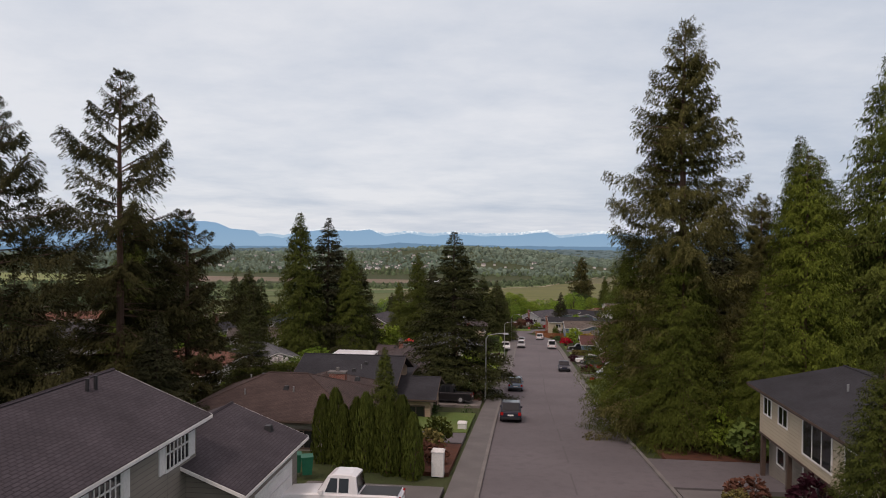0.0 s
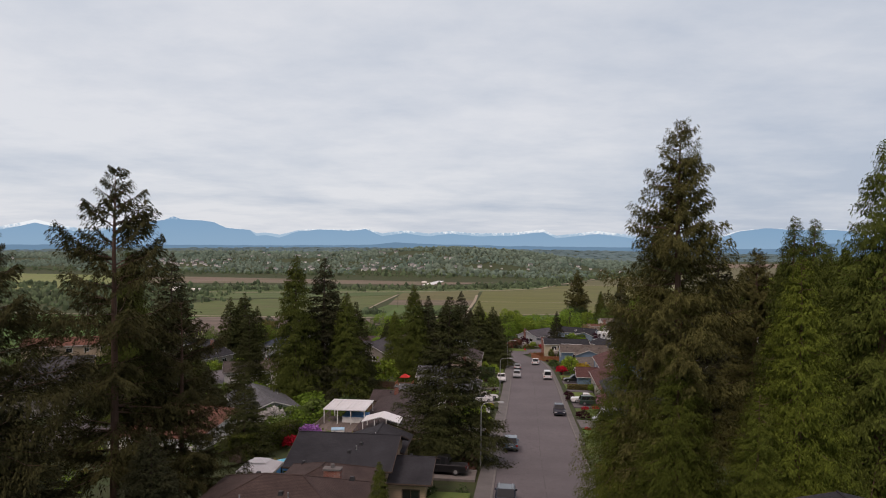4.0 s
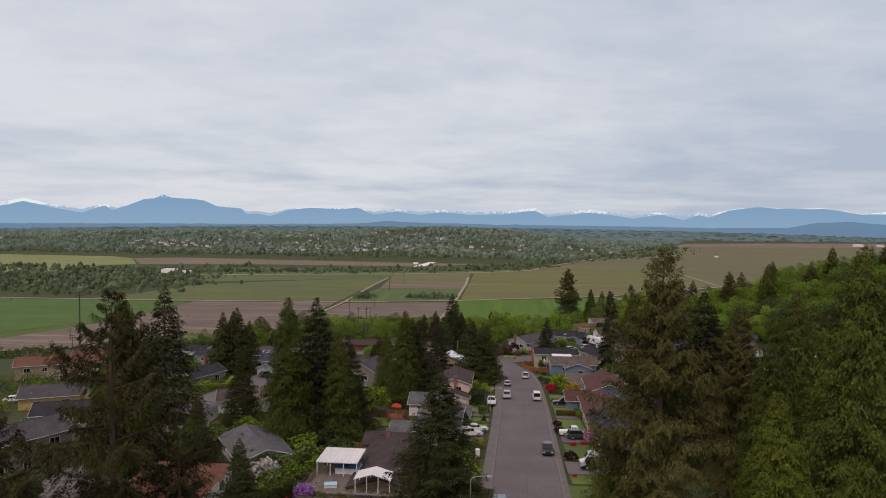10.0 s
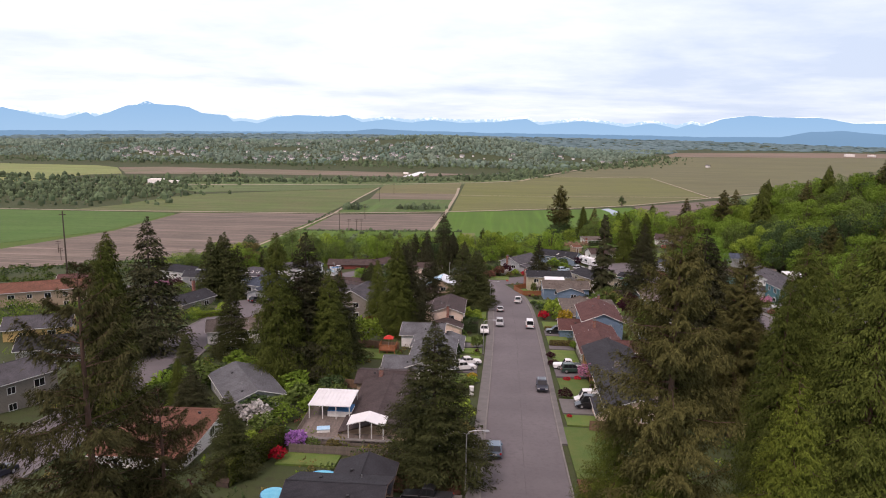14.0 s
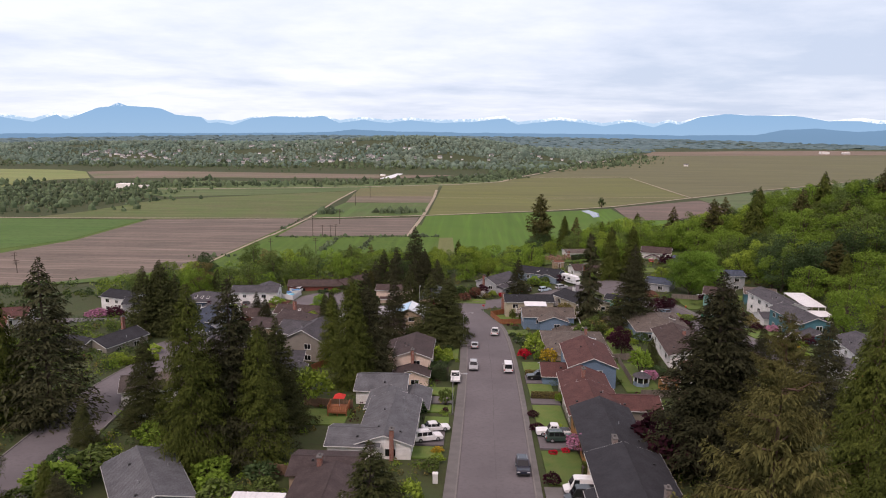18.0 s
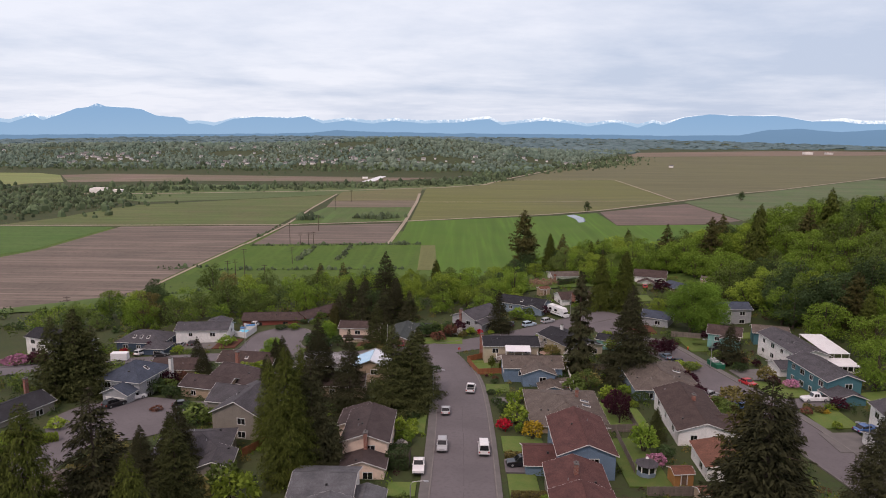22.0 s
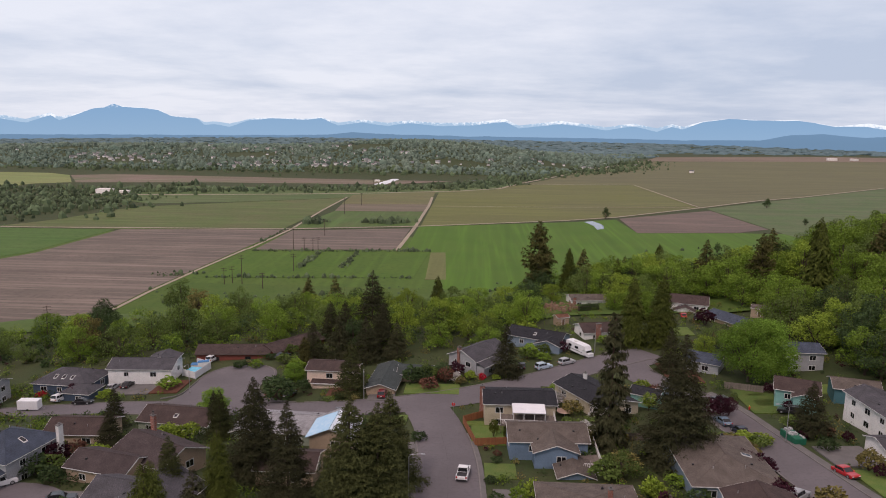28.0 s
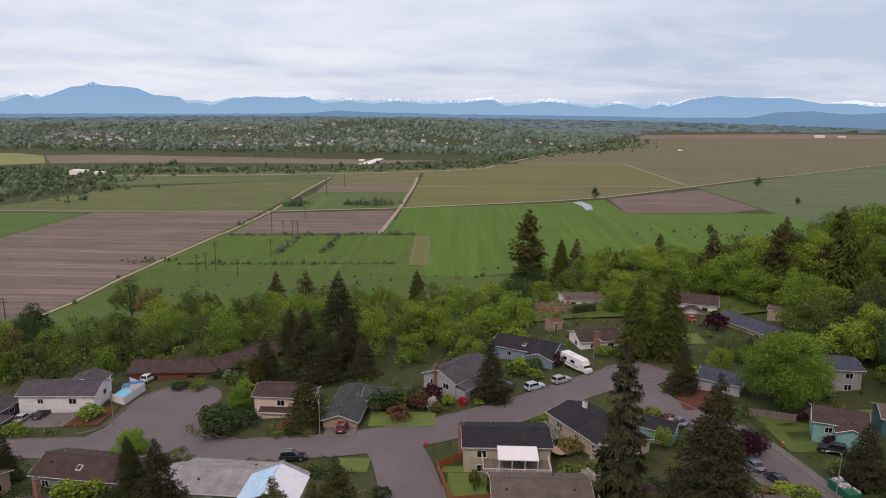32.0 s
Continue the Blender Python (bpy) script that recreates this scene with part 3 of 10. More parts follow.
def block(house, m, L, W, h, roof, wall, kind="gable", pitch=0.36, over=0.45, skirt=2.0, trim=None):
    """One body of a house in the house's own frame: walls and their roof. The ridge runs along x."""
    trim = trim or TRIM
    a, b = L / 2, W / 2
    FOOT.append(((house.matrix_world @ m).inverted(), a + 0.5, b + 0.5))
    rise = b * pitch
    wm = Mesher()
    wm.hexa([(-a, -b), (a, -b), (a, b), (-a, b)], -skirt, h)
    if kind == "gable":
        for s in (-1, 1):
            x0, x1 = (s * a, s * (a - 0.2)) if s < 0 else (s * (a - 0.2), s * a)
            k = len(wm.v)
            wm.v += [(x0, -b, h), (x0, b, h), (x0, 0, h + rise), (x1, -b, h), (x1, b, h), (x1, 0, h + rise)]
            wm.f += [(k, k + 2, k + 1), (k + 3, k + 4, k + 5), (k, k + 3, k + 5, k + 2), (k + 1, k + 2, k + 5, k + 4), (k, k + 1, k + 4, k + 3)]
    moved(wm, m).ob("wall", wall, house)
    o, drop = over, over * pitch
    t = 0.2
    rm, fms = Mesher(), []
    ze, zr = h - drop + t, h + rise + t
    if kind == "gable":
        for s in (-1, 1):
            pts = [(-a - o, s * (b + o), ze), (a + o, s * (b + o), ze), (a + o, 0, zr), (-a - o, 0, zr)]
            rm.slab(pts if s < 0 else pts[::-1], t)
            fms.append(Mesher().box(-a - o, s * (b + o) - 0.03 if s < 0 else s * (b + o), ze - 0.15, a + o, s * (b + o) if s < 0 else s * (b + o) + 0.03, ze - 0.02))
            for e in (-1, 1):
                x = e * (a + o)
                p = [(x, s * (b + o), ze - 0.01), (x, 0, zr - 0.01), (x, 0, zr - 0.15), (x, s * (b + o), ze - 0.15)]
                q = [(x + e * 0.04, y, z) for _, y, z in p]
                fm, k = Mesher(), 0
                fms.append(fm)
                fm.v += p + q
                fm.f += [(k + 4, k + 5, k + 6, k + 7), (k, k + 4, k + 7, k + 3), (k + 3, k + 7, k + 6, k + 2), (k, k + 1, k + 5, k + 4), (k + 1, k + 2, k + 6, k + 5)]
        cap = Mesher().tube([(-a - o, 0, zr - 0.02), (a + o, 0, zr - 0.02)], 0.09, 6)
    elif kind == "hip":
        r = max(0.2, a - b)
        hx = r if a > b else 0.15
        c = [(-a - o, -b - o, ze), (a + o, -b - o, ze), (a + o, b + o, ze), (-a - o, b + o, ze)]
        rl, rr = (-hx, 0, zr), (hx, 0, zr)
        rm.slab([c[0], c[1], rr, rl], t).slab([c[2], c[3], rl, rr], t).slab([c[1], c[2], rr], t).slab([c[3], c[0], rl], t)
        for i in range(4):
            p, q = Vector(c[i]), Vector(c[(i + 1) % 4])
            d = (q - p).normalized()
            nrm = Vector((d.y, -d.x, 0)) * 0.03
            fm, k = Mesher(), 0
            fms.append(fm)
            for e in (Vector((0, 0, 0)), nrm):
                fm.v += [tuple(p + e + Vector((0, 0, -0.02))), tuple(q + e + Vector((0, 0, -0.02))), tuple(q + e + Vector((0, 0, -0.15))), tuple(p + e + Vector((0, 0, -0.15)))]
            fm.f += [(k + 4, k + 7, k + 6, k + 5), (k, k + 4, k + 5, k + 1), (k + 2, k + 6, k + 7, k + 3)]
        cap = Mesher().tube([rl, rr], 0.08, 6)
        for cc, rr_ in ((c[0], rl), (c[3], rl), (c[1], rr), (c[2], rr)):
            cap.tube([tuple(Vector(cc) + Vector((0, 0, -0.02))), tuple(Vector(rr_) + Vector((0, 0, -0.02)))], 0.07, 6)
    else:  # a nearly flat or single-slope roof
        rm.slab([(-a - o, -b - o, h + t), (a + o, -b - o, h + t), (a + o, b + o, h + t + W * pitch), (-a - o, b + o, h + t + W * pitch)], t)
        fms.append(Mesher().box(-a - o, -b - o - 0.04, h - 0.06, a + o, -b - o, h + t - 0.01))
        cap = Mesher().tube([(-a - o, b + o, h + t + W * pitch), (a + o, b + o, h + t + W * pitch)], 0.06, 6)
    rf = moved(rm, m).ob("roof", roof, house)
    for fm in fms:
        moved(fm, m).ob("fascia", trim, rf)
    moved(cap, m).ob("ridge_cap", roof, rf)
    return a, b, h, rise


def window(house, m, w, h, bars=1, trim=None):
    """A window on a wall: m puts its middle on the wall with local y pointing inwards."""
    trim = trim or TRIM
    f = Mesher()
    d, t = 0.05, 0.09
    f.box(-w / 2 - t, -d, -h / 2 - t, w / 2 + t, 0.02, -h / 2).box(-w / 2 - t, -d, h / 2, w / 2 + t, 0.02, h / 2 + t)
    f.box(-w / 2 - t, -d, -h / 2, -w / 2, 0.02, h / 2).box(w / 2, -d, -h / 2, w / 2 + t, 0.02, h / 2)
    for i in range(bars):
        x = -w / 2 + w * (i + 1) / (bars + 1)
        f.box(x - 0.03, -d * 0.8, -h / 2, x + 0.03, 0.02, h / 2)
    wo = moved(f, m).ob("window", trim, house)
    g = Mesher().box(-w / 2, -0.015, -h / 2, w / 2, 0.02, h / 2)
    moved(g, m).ob("pane", GLASS, wo)
    return wo


def on_wall(m, a, b, side, u, z):
    """The frame of a spot on a block's wall, u along it from its middle."""
    if side == "s":
        return m @ Matrix.Translation((u, -b, z))
    if side == "n":
        return m @ Matrix.Translation((-u, b, z)) @ Matrix.Rotation(math.pi, 4, "Z")
    if side == "e":
        return m @ Matrix.Translation((a, u, z)) @ Matrix.Rotation(math.pi / 2, 4, "Z")
    return m @ Matrix.Translation((-a, -u, z)) @ Matrix.Rotation(-math.pi / 2, 4, "Z")


def windows(house, m, L, W, h, plan, trim=None):
    """plan: side letter and how many windows stand on each floor of that side."""
    a, b = L / 2, W / 2
    floors = [h - 1.35] if h < 4.2 else [h - 1.3, h - 3.9]
    for side, n in zip(plan[::2], plan[1::2]):
        n = int(n)
        span = L if side in "sn" else W
        for z in floors:
            for i in range(n):
                u = (i - (n - 1) / 2) * span / (n + 0.35) if n > 1 else span * 0.12
                w = 1.5 if (i + n) % 2 else 1.1
                window(house, on_wall(m, a, b, side, u, z), w, 1.15 if w > 1.2 else 1.0, 1, trim)


def door(house, m, material, w=0.95, h=2.05):
    d = moved(Mesher().box(-w / 2, -0.04, 0, w / 2, 0.02, h), m).ob("door", material, house)
    f = Mesher()
    f.box(-w / 2 - 0.12, -0.06, 0, -w / 2, 0.02, h + 0.12).box(w / 2, -0.06, 0, w / 2 + 0.12, 0.02, h + 0.12).box(-w / 2, -0.06, h, w / 2, 0.02, h + 0.12)
    moved(f, m).ob("door_frame", TRIM, d)
    moved(Mesher().tube([(w * 0.38, -0.05, 1.0), (w * 0.38, -0.1, 1.0)], 0.03, 6), m).ob("door_knob", METAL, d)


def garage_door(house, m, w=4.8, h=2.15, material=None):
    g = Mesher()
    for i in range(4):
        g.box(-w / 2, -0.05, i * h / 4 + 0.015, w / 2, 0.02, (i + 1) * h / 4 - 0.015)
    d = moved(g, m).ob("garage_door", material or TRIM, house, "panelled garage door")
    moved(Mesher().box(-w / 2 - 0.12, -0.02, 0, w / 2 + 0.12, 0.01, h + 0.1), m).ob("garage_frame", TRIM, d)


def chimney(house, x, y, z0, z1, w=0.9, d=0.6, material=None):
    c = Mesher().box(x - w / 2, y - d / 2, z0, x + w / 2, y + d / 2, z1).ob("chimney", material or BRICK, house)
    k = Mesher().box(x - w / 2 - 0.08, y - d / 2 - 0.08, z1, x + w / 2 + 0.08, y + d / 2 + 0.08, z1 + 0.14)
    k.tube([(x, y, z1 + 0.14), (x, y, z1 + 0.45)], 0.16, 8)
    k.ob("chimney_cap", CONCRETE, c)


def roof_bits(house, m, L, W, h, pitch, n, seed, skylights=0):
    """Vent pipes, box vents and skylights on the slope that faces -y."""
    r = random.Random(seed)
    for i in range(n):
        x, k = r.uniform(-0.4, 0.4) * L, r.uniform(0.25, 0.8) * r.choice((-1, 1))
        y = k * W / 2
        z = h + (W / 2 - abs(y)) * pitch + 0.2
        if i % 2:
            moved(Mesher().tube([(x, y, z - 0.1), (x, y, z + 0.38)], 0.06, 6), m).ob("vent_pipe", METAL, house)
        else:
            moved(Mesher().hexa([(x - 0.2, y - 0.2), (x + 0.2, y - 0.2), (x + 0.2, y + 0.2), (x - 0.2, y + 0.2)], z - 0.1, z + 0.2,
                                [(x - 0.13, y - 0.13), (x + 0.13, y - 0.13), (x + 0.13, y + 0.13), (x - 0.13, y + 0.13)]), m).ob("roof_vent", PLASTIC_BLACK, house)
    for i in range(skylights):
        x = (i - (skylights - 1) / 2) * 2.2
        y0, y1 = -W * 0.36, -W * 0.24
        zz = lambda y: h + (W / 2 - abs(y)) * pitch + 0.2
        s = moved(Mesher().slab([(x - 0.4, y0, zz(y0) + 0.13), (x + 0.4, y0, zz(y0) + 0.13), (x + 0.4, y1, zz(y1) + 0.13), (x - 0.4, y1, zz(y1) + 0.13)], 0.2), m).ob("skylight", TRIM, house)
        moved(Mesher().slab([(x - 0.32, y0 + 0.1, zz(y0 + 0.1) + 0.15), (x + 0.32, y0 + 0.1, zz(y0 + 0.1) + 0.15), (x + 0.32, y1 - 0.1, zz(y1 - 0.1) + 0.15), (x - 0.32, y1 - 0.1, zz(y1 - 0.1) + 0.15)], 0.03), m).ob("skylight_glass", GLASS, s)


HOUSES = {}


def house(key, x, y, turn, L, W, ez, roof, wall, label, kind="gable", pitch=0.36, wins="s2n2e1w1", wings=(), chim=None, bits=4, sky=0,
          garage=None, front=None, trim=None, over=0.45, chim_mat=None, name="house"):
    """A house: its main body at x, y with eaves at height ez, wings in its own frame (dx, dy, turn, L, W, eaves, kind, windows)."""
    z = gz(x, y)
    ho = thing(name, place(x, y, z, turn), label, "house")
    h = ez - z
    I = Matrix.Identity(4)
    R, Wl = ROOFS[roof], WALLS[wall]
    block(ho, I, L, W, h, R, Wl, kind, pitch, over, 2.5, trim)
    windows(ho, I, L, W, h, wins, trim)
    roof_bits(ho, I, L, W, h, pitch, bits, hash_of(key), sky)
    for i, (dx, dy, t, l, w, e, k, wn_) in enumerate(wings):
        m = Matrix.Translation((dx, dy, 0)) @ Matrix.Rotation(radians(t), 4, "Z")
        block(ho, m, l, w, e - z, R, Wl, k, pitch * (0.97 - 0.02 * i), over - 0.03, 2.5, trim)
        windows(ho, m, l, w, e - z, wn_, trim)
        roof_bits(ho, m, l, w, e - z, pitch, 1, hash_of(key) + 7, 0)
    if chim:
        chimney(ho, chim[0], chim[1], -0.5, chim[2] - z, chim[3] if len(chim) > 3 else 0.9, 0.6, chim_mat)
    if garage:
        side, u, w, gl, gw, (dx, dy, t) = garage
        m = Matrix.Translation((dx, dy, 0)) @ Matrix.Rotation(radians(t), 4, "Z")
        spot = on_wall(m, gl / 2, gw / 2, side, u, 0.0)
        foot = ho.matrix_world @ spot.translation
        drop = max(-1.6, min(0.0, gz(foot.x, foot.y) + 0.15 - foot.z))
        garage_door(ho, Matrix.Translation((0, 0, drop)) @ spot, w)
    if front:
        side, u, mat = front
        door(ho, on_wall(I, L / 2, W / 2, side, u, max(0.0, h - 2.7 if h < 4.2 else h - 5.2)), mat)
    HOUSES[key] = ho
    return ho


def hash_of(s):
    return sum((i + 3) * ord(c) for i, c in enumerate(s))


DOOR_RED = node_material("red_door", (0.3, 0.02, 0.02), (0.25, 0.02, 0.02), 3, 0.5)
DOOR_WHITE = TRIM
# along the street, its left side
house("L1", -16.2, 18.0, 90, 16.5, 7.4, 7.75, "slate", "taupe", "two-storey taupe house with grey-brown shingle roof and white trim", wins="e1w1",
      wings=[(10.9, -2.4, 0, 7.0, 6.8, 5.2, "gable", "")], bits=0, garage=("s", 0.4, 4.4, 7.0, 6.8, (10.9, -2.4, 0)), pitch=0.40)
house("L2", -17.2, 51.5, 0, 12.5, 9.5, 2.2, "umber", "taupe", "low brown-roofed house with hipped roof and brick chimney", kind="hip", wins="s2n2e2", bits=6, chim=(3.0, 3.0, 3.9, 1.3),
      wings=[(1.5, 5.5, 90, 8, 7, 1.8, "hip", "")], trim=TRIM_DARK, pitch=0.42)
house("L3", -15.85, 67.3, 0, 8.9, 9.0, 1.3, "dark", "tan", "house with dark grey shingle roof beside the street", wins="s2n1e1", bits=5,
      wings=[(6.2, -0.6, 0, 3.5, 6.5, 0.0, "gable", "s1e1"), (1.5, 6.4, 90, 5.6, 5.6, 0.4, "gable", "")], trim=TRIM_DARK, pitch=0.36, over=0.6)
house("L4", -17.0, 104.5, 90, 19, 9.0, -4.7, "brown", "tan", "long brown-roofed house with a covered white patio and a deck", wins="s3e1w1", bits=6, pitch=0.28,
      wings=[(12.3, 1.6, 90, 9, 6.5, -4.9, "gable", "")], chim=(10.0, 2.2, -2.7, 1.0), trim=TRIM_DARK)
house("L5", -12.4, 135.0, 90, 17, 8.0, -6.6, "grey", "white", "rambling white house with light grey shingle roofs and brick chimney", wins="s3e1w1", bits=6, pitch=0.34,
      wings=[(-5.5, 4.6, 90, 7.5, 7, -6.8, "gable", "e1"), (12.0, 2.2, 0, 8, 6, -8.3, "gable", ""), (21.5, 4.0, 90, 9, 9, -8.7, "gable", "e1"), (17.5, -2.2, 0, 9, 5.5, -10.2, "gable", "s1")],
      chim=(-8.6, -1.2, -4.2, 1.0), sky=0)
house("L6", -12.1, 175.0, 90, 12.5, 7.6, -8.0, "brown", "pink", "two-storey cream-pink house with brown shingle roofs", wins="s2w1", pitch=0.34, bits=3,
      wings=[(-8.4, -0.2, 0, 4.8, 7.0, -10.4, "gable", "w1"), (9.5, 2.0, 0, 7, 9, -10.8, "gable", "")], chim=(-6.6, -0.2, -6.2, 0.9), trim=TRIM)
house("LX", -22.5, 210.0, 0, 9.5, 7.5, -13.2, "umber", "tan", "small brown-roofed house half hidden by conifers", bits=2)
house("TARP", -17.6, 223.5, 88, 8.5, 7.5, -13.4, "pale", "tan", "house whose roof is partly covered by a pale blue tarpaulin", bits=0, pitch=0.42)
house("GRN", -26.3, 229.8, -3, 14.5, 9.5, -15.6, "pale", "sage", "sage-green house with a pale grey metal-grey shingle roof", wins="s4n3e1w1", bits=4, pitch=0.32,
      wings=[(-9.5, 0.5, 90, 7, 6, -17.0, "gable", "")], chim=(7.7, 0.5, -12.9, 0.9))
house("BD", -51.5, 235.2, -6, 14.5, 8.5, -17.3, "umber", "sage", "low sage house with a dark brown mossy roof", wins="s4n3e1w1", bits=4, sky=1, pitch=0.36)
# the block left of the street
house("LB1", -69.6, 208.5, 78, 11.0, 10.0, -11.6, "blue", "grey", "two-storey grey house with blue-grey hipped roof and white dormer", kind="hip", wins="s2n2e2w3", sky=1, pitch=0.5,
      wings=[(-6.5, -1.5, 0, 5, 6, -13.2, "gable", "w1")], chim=(4.5, -6.1, -9.3, 1.0), chim_mat=TRIM, garage=("w", 0, 4.4, 5, 6, (-6.5, -1.5, 0)))
house("LB2", -67.0, 226.0, 3, 11, 8, -16.0, "umber", "tan", "low tan house with a dark brown roof", bits=2)
house("LB3", -45.6, 212.0, -28, 12.5, 9.0, -13.2, "brown", "tan", "brown-roofed house with a roof of panels and brick chimney", pitch=0.42, bits=3,
      wings=[(-3.5, -7.0, 15, 11, 7, -13.4, "gable", "s2")], chim=(-6.0, 3.5, -9.8, 0.9))
house("LB4", -36.4, 187.5, 78, 14, 9.6, -8.9, "mid", "taupe", "two-storey taupe house with grey roof and white trimmed gable", wins="w1s3n2", pitch=0.5, bits=2,
      wings=[(3.0, 6.0, 90, 7, 8, -9.6, "gable", "")])
house("LB5", -42.0, 171.5, 8, 12, 10, -10.2, "mid", "taupe", "low house with grey hipped roof", kind="hip", wins="s2e1", bits=4,
      wings=[(4.5, -5.5, 90, 6, 5.5, -10.6, "gable", "")])
house("LB6", -41.0, 111.5, -56, 14, 8.5, -5.2, "grey", "grey", "grey split-level house with grey roof and a white awning", wins="s3n2e1", bits=4, pitch=0.33)
house("LB7", -43.6, 87.5, 92, 14, 11, -2.3, "rust", "white", "white house with a rust-red hipped shingle roof", kind="hip", wins="s2w2", bits=3, pitch=0.34)
house("LB8", -76.5, 101.5, 62, 14, 8.5, -1.7, "mid", "taupe", "two-storey taupe house with white trim and grey roof", wins="s3n2e1w2", bits=3)
house("LB8b", -86.5, 131.0, 22, 12, 8, -6.3, "dark", "grey", "grey house with dark roof behind conifers", bits=2)
house("LB8c", -101.0, 148.0, 25, 13, 9, -7.8, "mid", "yellow", "yellow-walled house with grey roof", bits=2)
house("LB8d", -124.0, 186.0, 28, 23, 9, -9.6, "rust", "tan", "long tan house with rust-brown roof", wins="s5n3e1w1", bits=3)
house("LB8e", -127.0, 208.0, 20, 14, 9, -12.6, "red", "grey", "grey house with red-brown roof", bits=2)
house("LB9", -86.0, 190.0, 68, 12, 8, -12.6, "dark", "taupe", "low taupe house with dark grey roof behind a hedge", wins="s2w2", bits=3,
      wings=[(-6.0, 5.0, 90, 8, 6, -12.4, "gable", "")], chim=(6, 4.2, -9.2, 0.8))
house("LB10", -122.0, 266.0, -18, 14, 9, -22.0, "black", "white", "white house with black roof at the hillside's edge", wins="s3n2e1w1", bits=2)
house("LB11", -58.5, 152.0, 20, 11, 8, -8.0, "taupe", "white", "small white house with light taupe roof", bits=2)
house("TL1", -112.0, 258.0, 5, 11, 8, -21.9, "dark", "grey", "grey house with dark roof", bits=2)
house("TL2", -94.0, 268.0, -4, 14, 11, -22.9, "mid", "navy", "dark blue house with grey hipped roof and skylights", kind="hip", wins="s3e1w1", sky=3, bits=2, pitch=0.42,
      wings=[(6.5, -6.0, 0, 7, 6, -23.4, "hip", "s1")])
house("TL3", -77.8, 274.0, 4, 16, 8.5, -21.0, "mid", "white", "two-storey white house with grey roof beside the pool yard", wins="s2n2e1w1", bits=3, pitch=0.34,
      wings=[(3.0, 5.0, 90, 6, 7, -21.0, "gable", "")], garage=("s", -4.2, 4.6, 16, 8.5, (0, 0, 0)))
house("RED", -60.5, 293.0, 6, 20, 8.5, -22.9, "umber", "red", "long low red-brown-roofed house curving round the turning circle", wins="s2n2", bits=3, pitch=0.34,
      wings=[(15.0, 5.5, 46, 18, 8.2, -22.7, "gable", "s3")], trim=TRIM_DARK)
house("PINK", -28.6, 269.5, -2, 9.0, 7.5, -18.2, "umber", "pink", "two-storey pale pink house with a brown roof and porch skirt", wins="s1e1w1", bits=2, pitch=0.3,
      wings=[(1.0, -4.2, 0, 7.6, 2.2, -21.0, "shed", ""), (5.8, 1.2, 0, 3.0, 5.5, -19.0, "gable", "s1")])
house("CARP", -13.4, 265.5, 86, 16, 6.8, -19.2, "green", "tan", "low house with grey-green roof and an open front carport", wins="n1", bits=2, pitch=0.34,
      wings=[(5.0, -6.5, 90, 8, 7, -18.9, "gable", "e1")], trim=TRIM)
house("GB", 9.0, 280.0, 52, 13.5, 9, -16.9, "mid", "grey", "grey house with grey roof and brick chimney", wins="s2n1w2", pitch=0.42, chim=(-6.8, 1.0, -14.3, 1.0), bits=2,
      wings=[(-2.0, -5.2, 0, 9, 3.5, -18.0, "shed", "s2")])
house("DK", 26.5, 301.5, -26, 16, 9, -18.4, "black", "bluegrey", "house with black shingle roof beside a parked motorhome", wins="s2e1", sky=1, bits=3,
      wings=[(5.5, -4.5, 90, 6, 7, -18.6, "gable", "")])
house("WG", 45.0, 309.6, 12, 11.5, 8.5, -18.3, "umber", "white", "white house with brown roof and brick chimney", wins="s2e1w1", chim=(-1.6, -4.6, -15.6, 1.5), bits=1, pitch=0.38)
house("FH", 48.0, 352.5, 8, 12.5, 8.5, -19.6, "taupe", "white", "pale house with taupe roof above a bare earth bank", wins="s3e1w1", chim=(-5.5, -4.4, -18.4, 1.0), bits=1, pitch=0.25)
# right of the street
house("R1", 20.1, 34.0, 91, 21, 9.4, 6.0, "dark", "cream", "two-storey cream house with dark roof and overhanging upper floor", wins="e1", bits=2, pitch=0.2, over=1.05, trim=TRIM_DARK)
house("R2", 21.4, 114.0, 90, 14.5, 9.6, -4.6, "dark", "pink", "pale house with dark slate-grey roof beside the driveway", wins="n2w1e1", bits=2, pitch=0.34, chim=(-6.0, -2.5, -2.0, 0.9), chim_mat=STONE,
      wings=[(-4.5, 4.2, 0, 6, 4.0, -5.4, "gable", "")])
house("R3", 21.6, 133.0, 90, 16, 9.0, -6.2, "dark", "cedar", "cedar-clad house with dark roof and stone chimney", wins="n3w1", bits=2, pitch=0.4, chim=(-8.3, 0.7, -3.6, 1.5), chim_mat=STONE, trim=TRIM_DARK)
house("R4", 21.6, 148.0, 90, 12, 8.8, -8.0, "red", "taupe", "house with red-brown shingle roof and a long wing", wins="n3w1", bits=3, pitch=0.36,
      wings=[(2.0, -7.2, 90, 9, 7, -8.8, "gable", "w1")])
house("R5", 21.8, 159.0, 90, 8.5, 8.6, -8.6, "red", "taupe", "red-roofed house beside the driveway", wins="n2", bits=2, pitch=0.36, chim=(-1.5, 0.4, -5.4, 0.9))
house("R6", 24.6, 172.8, 90, 14.6, 9.2, -8.0, "red", "blue", "two-storey blue house with red-brown roof and white trimmed gable", wins="w1n2s2", bits=2, pitch=0.4,
      wings=[(-2.2, 7.0, 90, 5.5, 7.5, -10.6, "gable", "")])
